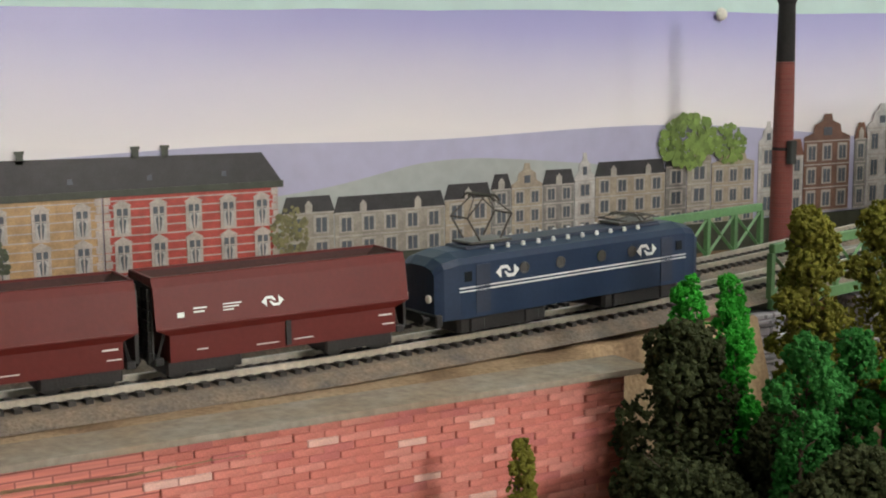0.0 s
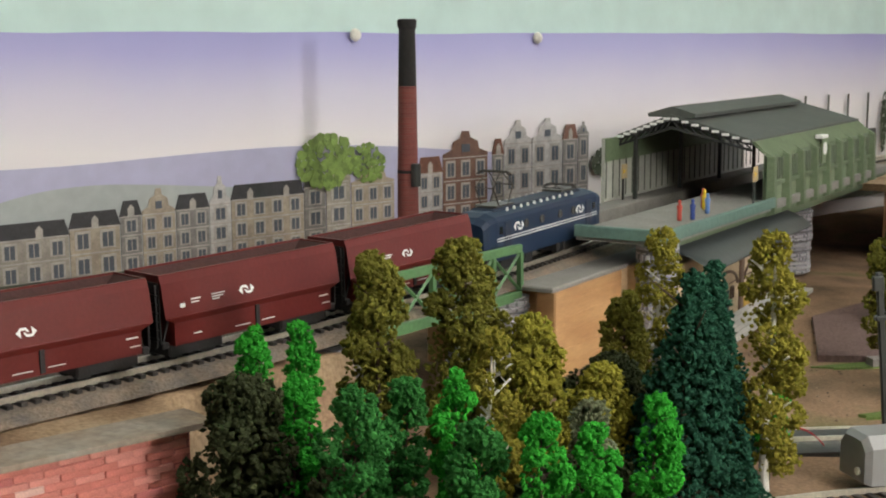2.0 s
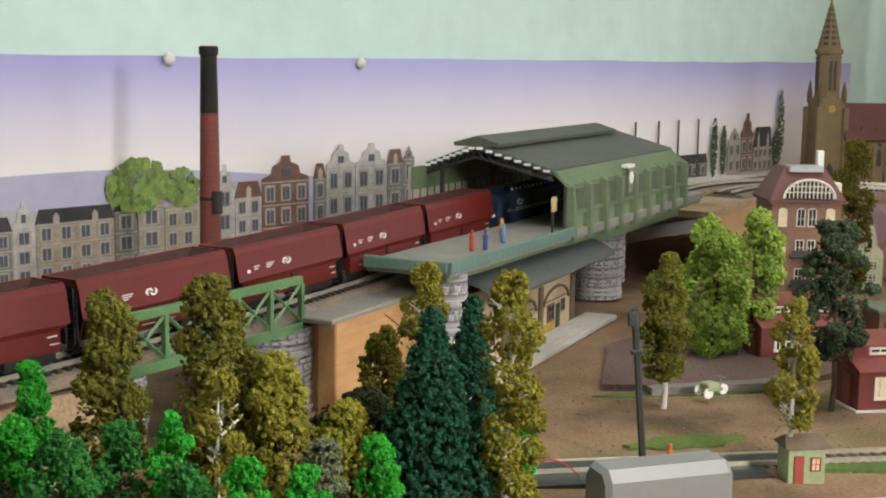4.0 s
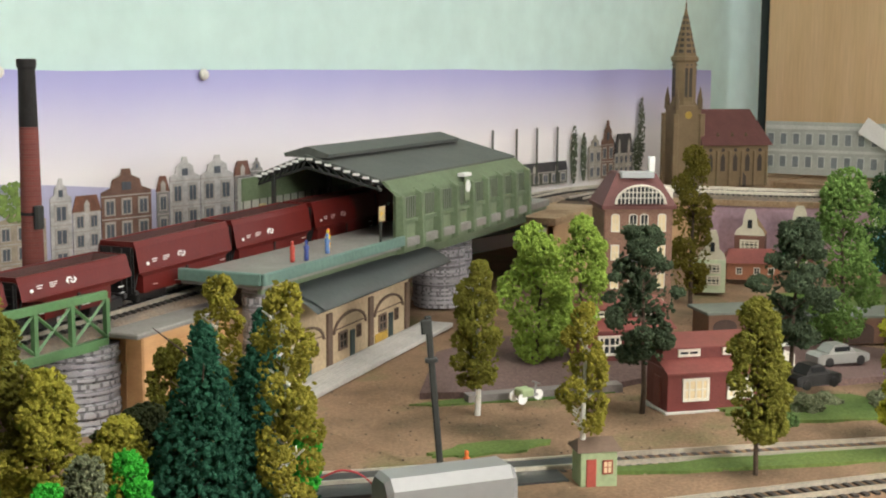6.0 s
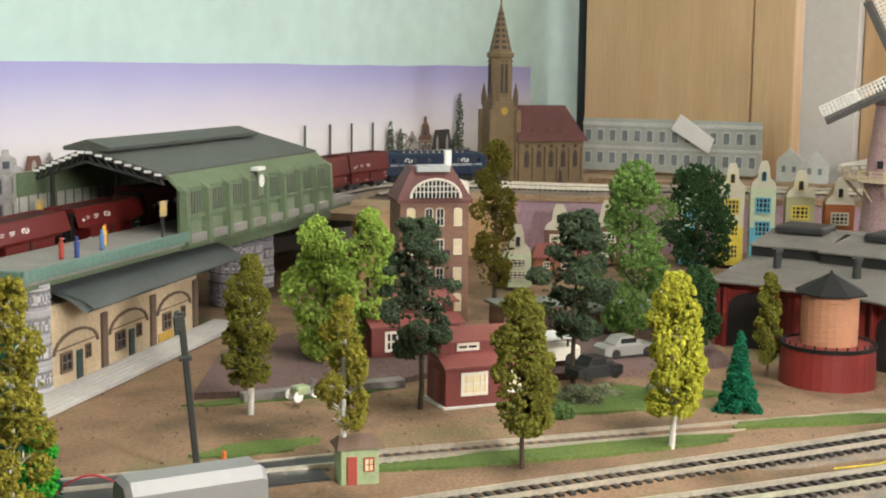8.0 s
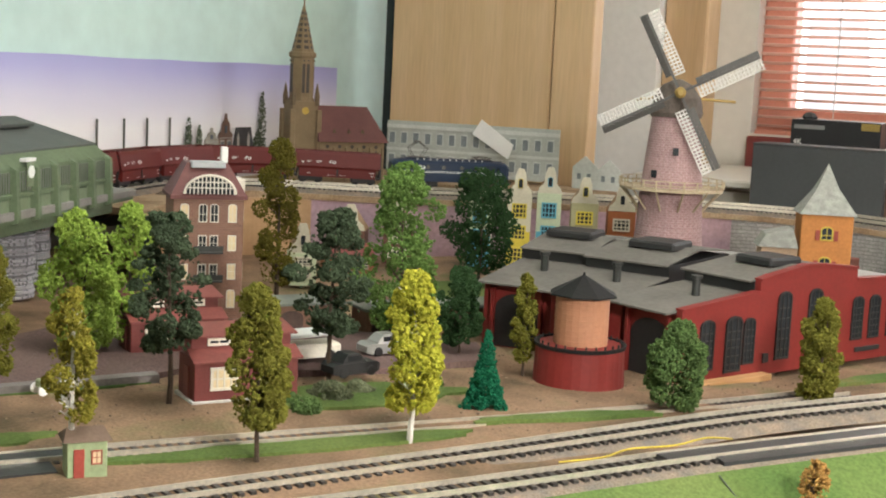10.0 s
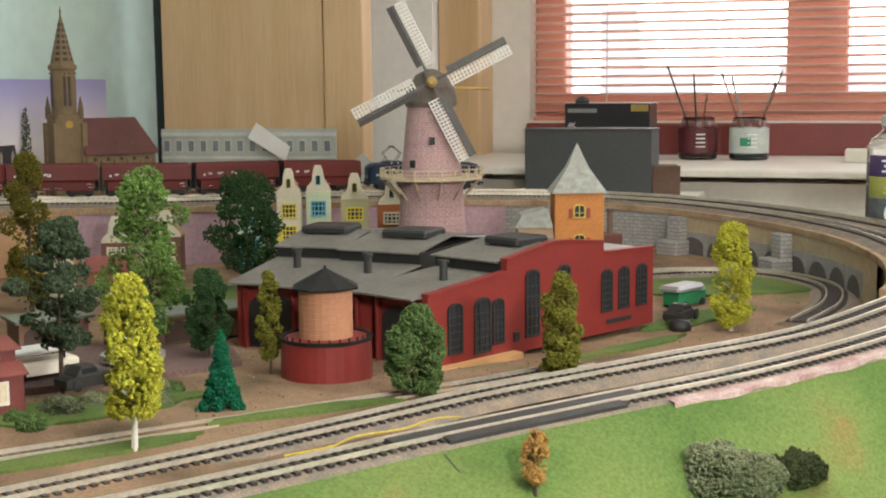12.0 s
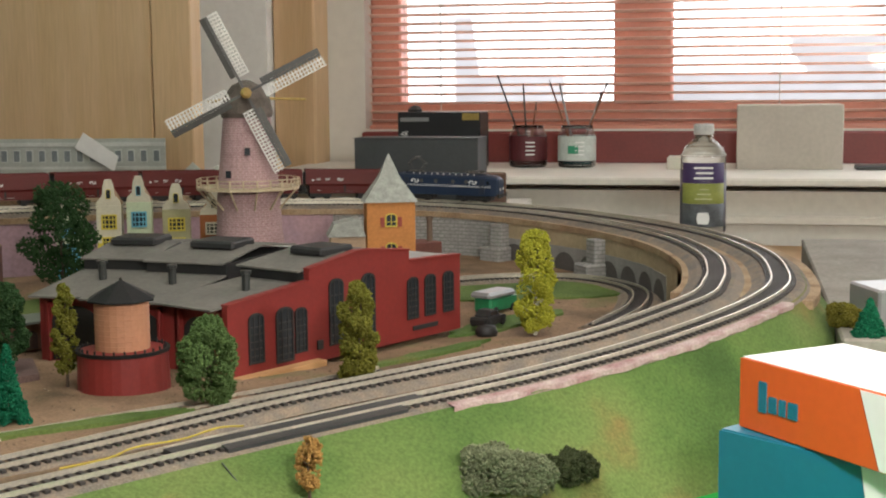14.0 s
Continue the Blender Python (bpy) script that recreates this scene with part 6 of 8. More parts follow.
# printed palace front card and the white paper over it
CARD = mat("printed_palace_card", (0.42, 0.44, 0.40), 0.7, grain=30, vary=0.15, bump=0)
CARDW = mat("printed_palace_pale", (0.55, 0.57, 0.53), 0.7, grain=30, vary=0.15, bump=0)
fc = thing("palace_front_card", "grey-white printed card front of a long palace", "card front", T(2.06, 0.70, 0.056) @ rotz(98))
part("card", Mesh().box(0, -0.001, 0, 0.29, 0.001, 0.084), CARD, fc)
part("cornice", Mesh().box(0, 0.001, 0.072, 0.29, 0.003, 0.078), CARDW, fc)
part("band", Mesh().box(0, 0.001, 0.036, 0.29, 0.0022, 0.040), CARDW, fc)
for k in range(14):
    for z in (0.012, 0.048):
        x = 0.01 + k * 0.0205
        part("window_surround", Mesh().box(x - 0.0012, 0.001, z - 0.001, x + 0.0102, 0.0016, z + 0.019), CARDW, fc)
        part("pane", Mesh().box(x, 0.0016, z, x + 0.009, 0.002, z + 0.017), mat("printed_grey_pane", (0.20, 0.23, 0.24), 0.6, bump=0), fc)
solid("white_paper", Mesh().add([(-0.035, 0, -0.012), (0.035, 0, -0.012), (0.03, -0.004, 0.012), (-0.035, -0.004, 0.016), (-0.035, 0.002, -0.012), (0.035, 0.002, -0.012), (0.03, -0.002, 0.012), (-0.035, -0.002, 0.016)],
                                [(0, 1, 2, 3), (7, 6, 5, 4), (0, 4, 5, 1), (1, 5, 6, 2), (2, 6, 7, 3), (3, 7, 4, 0)], T(2.03, 0.80, 0.118) @ rotz(-75) @ Matrix.Rotation(radians(32), 4, "Y")), WHITEP, "crumpled white paper piece leaning on the card front", "paper")
for k, (y, h) in enumerate(((0.655, 0.034), (0.615, 0.03))):
    g = thing("paper_house", "pale grey printed paper house front with gable", "paper house", T(2.06, y, 0.0505) @ rotz(92), group="paper houses behind the track")
    part("front", Mesh().prism([(-0.02, 0), (0.02, 0), (0.02, h), (0, h + 0.018), (-0.02, h)], 0.002), CARDW, g)
    for x in (-0.01, 0.006):
        part("pane", Mesh().box(x, 0.002, h * 0.45, x + 0.006, 0.0026, h * 0.45 + 0.009), mat("printed_grey_pane", (0, 0, 0)), g)

# corner hotel
HOTB = bricks("hotel_brown_brick", (0.24, 0.12, 0.08), (0.19, 0.095, 0.065), (0.26, 0.17, 0.13), 0.004, 0.0018)
HOTR = mat("hotel_roof_maroon", (0.15, 0.05, 0.045), 0.6, grain=50, vary=0.2, bump=0.15)
ho = thing("corner_hotel", "brown brick corner building with mansard roof and large arched white window", "building", T(1.055, 0.612, -0.006) @ rotz(-46))
HW, HD, HH = 0.062, 0.055, 0.108
part("wall", Mesh().slab(-HW, 0, 0, 0, HD, HH, 0.0008), HOTB, ho, uvs=True)
part("cornice", Mesh().slab(-HW - 0.003, -0.003, HH - 0.001, 0.003, HD + 0.003, HH + 0.003, 0.0008), HOTR, ho)
part("mansard", Mesh().add([(-HW - 0.002, -0.002, HH + 0.003), (0.002, -0.002, HH + 0.003), (0.002, HD + 0.002, HH + 0.003), (-HW - 0.002, HD + 0.002, HH + 0.003), (-HW + 0.013, 0.013, HH + 0.030), (-0.013, 0.013, HH + 0.030), (-0.013, HD - 0.013, HH + 0.030), (-HW + 0.013, HD - 0.013, HH + 0.030)],
                           [(0, 1, 5, 4), (1, 2, 6, 5), (2, 3, 7, 6), (3, 0, 4, 7), (4, 5, 6, 7), (3, 2, 1, 0)]), HOTR, ho)
part("roof_light", Mesh().slab(-HW + 0.016, 0.006, HH + 0.026, -0.016, 0.02, HH + 0.0315, 0.0008), mat("zinc_grey", (0.40, 0.42, 0.43), 0.45, grain=30, vary=0.1), ho)
part("chimney", Mesh().slab(-0.018, 0.02, HH + 0.030, -0.012, 0.026, HH + 0.044, 0.0005), WHITEP, ho, "white chimney stack")
aw = Mesh()
aw.prism([(0.022 * math.cos(math.pi * j / 12), 0.016 * math.sin(math.pi * j / 12)) for j in range(13)], 0.003, T(-HW / 2, -0.006, HH + 0.004))
big_w = part("arched_dormer", aw, PANE, ho)
for k in range(13):
    a0, a1 = math.pi * k / 12, math.pi * (k + 1) / 12
    if k < 12:
        part("arch_frame", Mesh().tube((-HW / 2 + 0.0225 * math.cos(a0), -0.0065, HH + 0.004 + 0.0165 * math.sin(a0)), (-HW / 2 + 0.0225 * math.cos(a1), -0.0065, HH + 0.004 + 0.0165 * math.sin(a1)), 0.0011, 5), WFR, big_w)
    x = -0.021 + 0.0035 * k
    zt = 0.016 * math.sqrt(max(0, 1 - (x / 0.022) ** 2))
    part("glazing_bar", Mesh().box(-HW / 2 + x - 0.0004, -0.0068, HH + 0.004, -HW / 2 + x + 0.0004, -0.006, HH + 0.004 + zt), WFR, big_w)
for z in (0.005, 0.010):
    hw = 0.022 * math.sqrt(1 - (z / 0.016) ** 2)
    part("glazing_bar", Mesh().box(-HW / 2 - hw, -0.0069, HH + 0.004 + z, -HW / 2 + hw, -0.006, HH + 0.0048 + z), WFR, big_w)
for fl in range(4):
    z = 0.010 + fl * 0.0255
    for x in (-0.052, -0.036, -0.026, -0.010):
        window_part(ho, T(x, -0.0002, z), 0.0075, 0.014, WFR, PANE if x in (-0.036, -0.026) else PANEL, 1, 2, arch=fl in (0, 3))
    if fl in (1, 2):
        part("balcony", Mesh().slab(-0.044, -0.006, z - 0.002, -0.018, 0, z - 0.0005, 0.0003).box(-0.044, -0.006, z, -0.018, -0.0055, z + 0.005), STEELD, ho)
    for y in (0.012, 0.028, 0.044):
        window_part(ho, T(0, y, z) @ rotz(90) @ T(0, -0.0002, 0), 0.008, 0.014, WFR, PANEL, 1, 2, arch=fl == 0)
for y in (0.018, 0.04):
    part("side_dormer", Mesh().slab(-0.006, y - 0.005, HH + 0.004, 0.003, y + 0.005, HH + 0.016, 0.0006), WFR, ho)

# red yard huts
HUTR = mat("hut_red_boards", (0.17, 0.035, 0.03), 0.6, grain=60, vary=0.2, bump=0.15)
HUTRF = mat("hut_roof_red", (0.22, 0.06, 0.05), 0.6, grain=40, vary=0.2, bump=0.1)


def hut(x, y, ang, lit):
    h = thing("yard_hut", "dark red wooden yard hut with clerestory roof and cream windows", "hut", T(x, y, ground_z(x, y) - 0.001) @ rotz(ang), group="yard huts")
    w, d, zt = 0.072, 0.034, 0.030
    part("plinth", Mesh().slab(-0.002, -0.002, -0.001, w + 0.002, d + 0.002, 0.0025, 0.0004), mat("plinth_white", (0.6, 0.58, 0.54), 0.8), h)
    part("wall", Mesh().slab(0, 0, 0.0025, w, d, zt, 0.0005), HUTR, h)
    part("front_roof", Mesh().add([(-0.002, -0.004, zt - 0.001), (w + 0.002, -0.004, zt - 0.001), (w + 0.002, 0.012, zt + 0.005), (-0.002, 0.012, zt + 0.005), (-0.002, -0.004, zt - 0.0022), (w + 0.002, -0.004, zt - 0.0022), (w + 0.002, 0.012, zt + 0.0035), (-0.002, 0.012, zt + 0.0035)],
                                  [(0, 1, 2, 3), (7, 6, 5, 4), (0, 4, 5, 1), (1, 5, 6, 2), (2, 6, 7, 3), (3, 7, 4, 0)]), HUTRF, h)
    part("clerestory", Mesh().slab(0.001, 0.012, zt, w - 0.001, d, zt + 0.014, 0.0005), HUTR, h)
    part("top_roof", Mesh().add([(-0.002, 0.008, zt + 0.0135), (w + 0.002, 0.008, zt + 0.0135), (w + 0.002, d + 0.003, zt + 0.018), (-0.002, d + 0.003, zt + 0.018), (-0.002, 0.008, zt + 0.0125), (w + 0.002, 0.008, zt + 0.0125), (w + 0.002, d + 0.003, zt + 0.0165), (-0.002, d + 0.003, zt + 0.0165)],
                                [(0, 1, 2, 3), (7, 6, 5, 4), (0, 4, 5, 1), (1, 5, 6, 2), (2, 6, 7, 3), (3, 7, 4, 0)]), HUTRF, h)
    for x in (0.02, 0.052):
        window_part(h, T(x, -0.0002, 0.009), 0.019, 0.0155, WFR, PANEL if lit else PANE, 3, 2)
        window_part(h, T(x, 0.0118, zt + 0.0065), 0.016, 0.005, WFR, PANE, 1, 1)
    part("door", Mesh().slab(-0.0012, 0.01, 0.003, 0, 0.02, 0.024, 0.0003), HUTRF, h)
    return h


hut(0.762, 0.448, -36, True)
hut(0.847, 0.568, -36, False)
# small pale green kiosk
KG = mat("kiosk_pale_green", (0.32, 0.40, 0.22), 0.7, grain=40, vary=0.2)
kk = thing("platelayer_kiosk", "tiny pale green kiosk with brown roof by the track", "kiosk", T(0.607, 0.405, 0.0) @ rotz(-40))
kk.scale = (0.8, 0.8, 0.85)
part("wall", Mesh().slab(-0.013, -0.010, 0, 0.013, 0.010, 0.024, 0.0005), KG, kk)
part("roof", Mesh().add([(-0.016, -0.013, 0.024), (0.016, -0.013, 0.024), (0.016, 0.013, 0.024), (-0.016, 0.013, 0.024), (-0.012, 0, 0.031), (0.012, 0, 0.031)], [(0, 1, 5, 4), (2, 3, 4, 5), (1, 2, 5), (3, 0, 4), (3, 2, 1, 0)]), BRWN, kk)
part("door", Mesh().slab(-0.009, -0.011, 0.001, -0.002, -0.0098, 0.019, 0.0003), mat("kiosk_red_door", (0.35, 0.06, 0.04), 0.6), kk)
window_part(kk, T(0.006, -0.0102, 0.009), 0.007, 0.009, mat("kiosk_red_door", (0, 0, 0)), PANEL, 1, 2)

# roundhouse
RHR = mat("roundhouse_red", (0.215, 0.022, 0.018), 0.55, grain=30, vary=0.14, bump=0.06)
RHF = mat("roundhouse_roof_felt", (0.16, 0.15, 0.13), 0.9, grain=25, vary=0.25, bump=0.25)
RHD = mat("roundhouse_black", (0.02, 0.02, 0.02), 0.6)
RW = T(1.072, 0.214, -0.014) @ rotz(math.degrees(math.atan2(0.081 - 0.214, 1.338 - 1.072)))
rh = thing("roundhouse", "red engine shed with stepped gable wall, felt roofs and skylights", "engine shed", RW)
LR = 0.297
PROF = [(0, 0), (LR, 0), (LR, 0.071), (0.222, 0.073), (0.222, 0.083), (0.172, 0.088), (0.152, 0.0885), (0.092, 0.079), (0.092, 0.069), (0, 0.060)]
part("gable_wall", Mesh().prism(PROF, 0.006), RHR, rh)
cop = Mesh()
for (xa, za), (xb, zb) in zip(PROF[2:], PROF[3:]):
    if abs(xa - xb) > 1e-4:
        cop.add([(xa, -0.0012, za), (xb, -0.0012, zb), (xb, 0.0072, zb), (xa, 0.0072, za), (xa, -0.0012, za + 0.0016), (xb, -0.0012, zb + 0.0016), (xb, 0.0072, zb + 0.0016), (xa, 0.0072, za + 0.0016)],
                [(0, 3, 2, 1), (4, 5, 6, 7), (0, 1, 5, 4), (1, 2, 6, 5), (2, 3, 7, 6), (3, 0, 4, 7)])
part("coping", cop, RHR, rh)
for x, w, h, z in ((0.030, 0.017, 0.036, 0.010), (0.062, 0.020, 0.040, 0.006), (0.081, 0.014, 0.034, 0.011), (0.124, 0.018, 0.052, 0.011), (0.165, 0.018, 0.052, 0.011), (0.226, 0.016, 0.034, 0.019), (0.251, 0.016, 0.034, 0.019), (0.278, 0.016, 0.034, 0.019)):
    window_part(rh, T(x, -0.0004, z), w, h, RHD, PANE, 2, 6, arch=True)
part("hatch", Mesh().slab(0.100, -0.0015, 0.010, 0.107, 0, 0.018, 0.0003), RHD, rh)
part("low_vent", Mesh().slab(0.226, -0.0015, 0.008, 0.262, 0, 0.012, 0.0003), RHD, rh)
part("base_board", Mesh().slab(0.002, -0.012, -0.002, 0.10, -0.0005, 0.003, 0.0005), PINE, rh)
for k in range(3):
    M = Matrix.Identity(4)
    for j in range(k):
        M = M @ T(0, 0.068, 0) @ rotz(9)
    M = M @ T(0, 0.006 if k == 0 else 0, 0) @ (rotz(9) if k else Matrix.Identity(4))
    D = 0.068 if k else 0.062
    e = 0.014 if k < 2 else 0.0
    st = part("stall", Mesh().slab(0.006, 0, 0, LR - 0.004, D, 0.055, 0.0008, M), RHR, rh)
    part("front_roof", Mesh().prism([(-0.012, 0.0585), (0.094, 0.068), (0.094, 0.0665), (-0.012, 0.057)], D + e, M), RHF, st)
    part("clerestory", Mesh().prism([(0.091, 0.066), (0.091, 0.0785), (0.096, 0.0785), (0.096, 0.066)], D + e, M), RHD, st)
    part("upper_roof", Mesh().prism([(0.085, 0.0785), (0.155, 0.0875), (0.225, 0.081), (0.225, 0.0795), (0.155, 0.086), (0.085, 0.077)], D + e, M), RHF, st)
    part("rear_roof", Mesh().prism([(0.222, 0.073), (LR + 0.004, 0.070), (LR + 0.004, 0.068), (0.222, 0.071)], D + e, M), mat("rear_felt_pale", (0.36, 0.35, 0.33), 0.85, grain=25, vary=0.2, bump=0.2), st)
    part("upper_wall", Mesh().box(0.094, 0, 0.055, 0.222, D, 0.0775, M), RHD, st)
    part("skylight", Mesh().slab(0.128, 0.014, 0.0862, 0.170, D - 0.008, 0.0925, 0.002, M), RHD, st)
    part("smoke_pipe", Mesh().lathe([(0.0035, 0.060), (0.0035, 0.078), (0.0048, 0.0785), (0.0048, 0.081)], 10, M @ T(0.052, D * 0.45, 0)), STEELD, st)
    ga = [(0.021 * math.cos(math.pi * j / 10), 0.034 + 0.014 * math.sin(math.pi * j / 10)) for j in range(11)]
    part("gateway", Mesh().prism([(0.021, 0.001)] + ga + [(-0.021, 0.001)], 0.0015, M @ T(0.0055, D * 0.52, 0) @ rotz(-90)), RHD, st)
    for dy in (D * 0.52 - 0.0235, D * 0.52 + 0.0215):
        part("gate_post", Mesh().slab(0.001, dy, 0, 0.006, dy + 0.003, 0.052, 0.0004, M), RHR, st)
solid("shed_annex", Mesh().slab(-0.02, -0.02, 0, 0.035, 0.02, 0.05, 0.001, T(1.66, 0.21, -0.02) @ rotz(-40)), mat("annex_brown", (0.16, 0.055, 0.04), 0.8, grain=30, vary=0.2), "brown workshop block behind the engine shed", "workshop")
solid("thin_chimney", Mesh().lathe([(0.0042, 0), (0.0036, 0.078), (0.0045, 0.079), (0.0045, 0.082)], 12, T(1.675, 0.188, -0.022)), BRWN, "thin brown brick chimney", "chimney")

# water tower
TERRA = mat("tank_terracotta", (0.42, 0.20, 0.11), 0.7, grain=30, vary=0.12, bump=0.06)
wt_ = thing("water_tower", "terracotta water tank with grey conical roof on a red round base", "water tower", T(1.015, 0.276, -0.014))
part("base", Mesh().lathe([(0.035, 0), (0.034, 0.034), (0.0345, 0.0345), (0.0345, 0.0358), (0.030, 0.0363)], 32), RHR, wt_, smooth=False)
part("base_rim", Mesh().lathe([(0.0350, 0.0345), (0.0352, 0.0372), (0.0332, 0.0372), (0.0332, 0.0345)], 32, caps=False), mat("tank_roof_grey", (0, 0, 0)), wt_)
part("tank", Mesh().lathe([(0.0205, 0.0365), (0.0205, 0.074)], 24), TERRA, wt_)
for k in range(9):
    part("hoop", Mesh().lathe([(0.0205, 0.040 + k * 0.004), (0.02075, 0.0404 + k * 0.004), (0.0205, 0.0408 + k * 0.004)], 24), TERRA, wt_)
part("roof", Mesh().lathe([(0.0265, 0.0735), (0.0265, 0.0748), (0.0012, 0.0885), (0.0006, 0.0905)], 8), mat("tank_roof_grey", (0.21, 0.215, 0.20), 0.7, grain=30, vary=0.15), wt_)
for k in range(26):
    a = 2 * math.pi * k / 26
    part("rail_post", Mesh().box(-0.0006, -0.0006, 0.036, 0.0006, 0.0006, 0.0395, T(0.032 * math.cos(a), 0.032 * math.sin(a), 0)), RHD, wt_)

# windmill
MILLB = bricks("mill_pink_brick", (0.40, 0.25, 0.25), (0.34, 0.20, 0.21), (0.46, 0.33, 0.32), 0.006, 0.0026)
MWOOD = mat("mill_ochre_wood", (0.42, 0.28, 0.08), 0.6, grain=40, vary=0.2)
MGRAY = mat("mill_sail_cloth", (0.72, 0.70, 0.66), 0.45, grain=60, vary=0.15)
MDARK = mat("mill_sail_dark", (0.10, 0.095, 0.09), 0.6)
MBALC = mat("mill_balcony_wood", (0.52, 0.42, 0.28), 0.7, grain=50, vary=0.2)
mz = -0.02
mi = thing("windmill", "tall pinkish brick gallery windmill with four lattice sails", "windmill", T(1.495, 0.352, mz))
part("tower", Mesh().lathe([(0.044, 0), (0.036, 0.085), (0.0345, 0.12), (0.026, 0.205)], 32), MILLB, mi, uvs=True)
part("cap", Mesh().lathe([(0.0275, 0.205), (0.029, 0.210), (0.026, 0.226), (0.016, 0.240), (0.004, 0.246)], 16), mat("mill_cap_thatch", (0.16, 0.13, 0.11), 0.9, grain=60, vary=0.3, bump=0.4), mi)
gl = part("gallery", Mesh().lathe([(0.034, 0.1265), (0.0575, 0.1265), (0.0575, 0.1295), (0.034, 0.1295)], 12, caps=False), MBALC, mi)
for k in range(24):
    a = 2 * math.pi * k / 24
    part("gallery_post", Mesh().box(-0.0008, -0.0008, 0.1295, 0.0008, 0.0008, 0.138, T(0.0565 * math.cos(a), 0.0565 * math.sin(a), 0)), MBALC, gl)
    if k % 2 == 0:
        part("gallery_strut", Mesh().tube((0.036 * math.cos(a), 0.036 * math.sin(a), 0.105), (0.055 * math.cos(a), 0.055 * math.sin(a), 0.1265), 0.0011, 5), MBALC, gl)
for z in (0.133, 0.1375):
    part("gallery_rail", Mesh().lathe([(0.0562, z), (0.0572, z), (0.0572, z + 0.001), (0.0562, z + 0.001)], 12, caps=False), MBALC, gl)
part("tail_beam", Mesh().tube((0.01, -0.01, 0.226), (0.055, -0.05, 0.224), 0.0016, 5).tube((0, 0.02, 0.226), (0.0, 0.045, 0.222), 0.0016, 5), MWOOD, mi)
fac = Matrix.Rotation(math.atan2(-0.166 - 0.345, 0.08 - 1.467) + math.pi / 2, 4, "Z")
HUB = fac @ T(0, -0.036, 0.232)
part("hub", Mesh().lathe([(0.005, -0.014), (0.006, 0.004), (0.003, 0.008)], 12, HUB @ Matrix.Rotation(radians(90), 4, "X")), MWOOD, mi)
for k in range(4):
    R = HUB @ Matrix.Rotation(radians(-27 + 90 * k), 4, "Y")
    sail = part("sail", Mesh().box(-0.0014, -0.0014, 0, 0.0014, 0.0014, 0.090, R), MDARK, mi)
    part("sail_board", Mesh().add([(-0.0075, 0.001, 0.02), (-0.0015, -0.0016, 0.02), (-0.0015, -0.0016, 0.090), (-0.0075, 0.001, 0.090), (-0.0075, 0.0018, 0.02), (-0.0015, -0.0008, 0.02), (-0.0015, -0.0008, 0.090), (-0.0075, 0.0018, 0.090)], [(0, 1, 2, 3), (7, 6, 5, 4), (0, 4, 5, 1), (1, 5, 6, 2), (2, 6, 7, 3), (3, 7, 4, 0)], R), MDARK, sail)
    lat = Mesh()
    for j in range(19):
        z = 0.018 + j * 0.0039
        lat.box(0.0014, -0.0005, z, 0.0135, 0.0005, z + 0.0016, R)
    for x in (0.005, 0.009, 0.013):
        lat.box(x - 0.0006, -0.0007, 0.018, x + 0.0006, 0.0007, 0.091, R)
    part("lattice", lat, MGRAY, sail)
for k, (a, z) in enumerate(((200, 0.165), (215, 0.09), (160, 0.14))):
    part("small_window", Mesh().box(-0.003, -0.001, 0, 0.003, 0.001, 0.008, Matrix.Rotation(radians(a + 90), 4, "Z") @ T(0, -0.033, z)), PANE, mi)

# orange gabled tower house
ORNG = mat("orange_plaster", (0.50, 0.20, 0.05), 0.75, grain=40, vary=0.2, bump=0.1)
SLATE = mat("slate_grey_roof", (0.36, 0.37, 0.33), 0.7, grain=140, vary=0.35, bump=0.35)
ot = thing("orange_tower_house", "orange plastered tower house with pointed grey slate roof", "house", T(1.432, 0.175, -0.02) @ rotz(-70))
part("wall", Mesh().slab(-0.025, -0.02, 0, 0.025, 0.02, 0.122, 0.0008), ORNG, ot)
part("spire_roof", Mesh().add([(-0.028, -0.023, 0.120), (0.028, -0.023, 0.120), (0.028, 0.023, 0.120), (-0.028, 0.023, 0.120), (-0.011, -0.009, 0.145), (0.011, -0.009, 0.145), (0.011, 0.009, 0.145), (-0.011, 0.009, 0.145), (0, 0, 0.170)],
                              [(0, 1, 5, 4), (1, 2, 6, 5), (2, 3, 7, 6), (3, 0, 4, 7), (4, 5, 8), (5, 6, 8), (6, 7, 8), (7, 4, 8), (3, 2, 1, 0)]), SLATE, ot)
YELB = mat("yellow_window_frame", (0.55, 0.45, 0.05), 0.6)
for z in (0.065, 0.095):
    window_part(ot, T(0.0, -0.0202, z), 0.012, 0.010, YELB, PANE, 1, 2, arch=True)
    for dx in (-0.009, 0.009):
        part("shutter", Mesh().slab(dx - 0.002, -0.0215, z, dx + 0.002, -0.0202, z + 0.010, 0.0003), mat("shutter_red", (0.30, 0.05, 0.03), 0.6), ot)
part("side_chimney", Mesh().slab(-0.036, -0.004, 0.128, -0.029, 0.004, 0.146, 0.0005, Matrix.Rotation(0.25, 4, "Y")), ORNG, ot)
part("annex", Mesh().slab(-0.062, -0.016, 0, -0.0255, 0.016, 0.086, 0.0008), mat("annex_plaster", (0.40, 0.28, 0.18), 0.8, grain=40, vary=0.2), ot)
part("annex_roof", Mesh().prism([(-0.065, 0.085), (-0.0255, 0.085), (-0.032, 0.104), (-0.058, 0.098)], 0.036, T(0, -0.018, 0)), SLATE, ot)

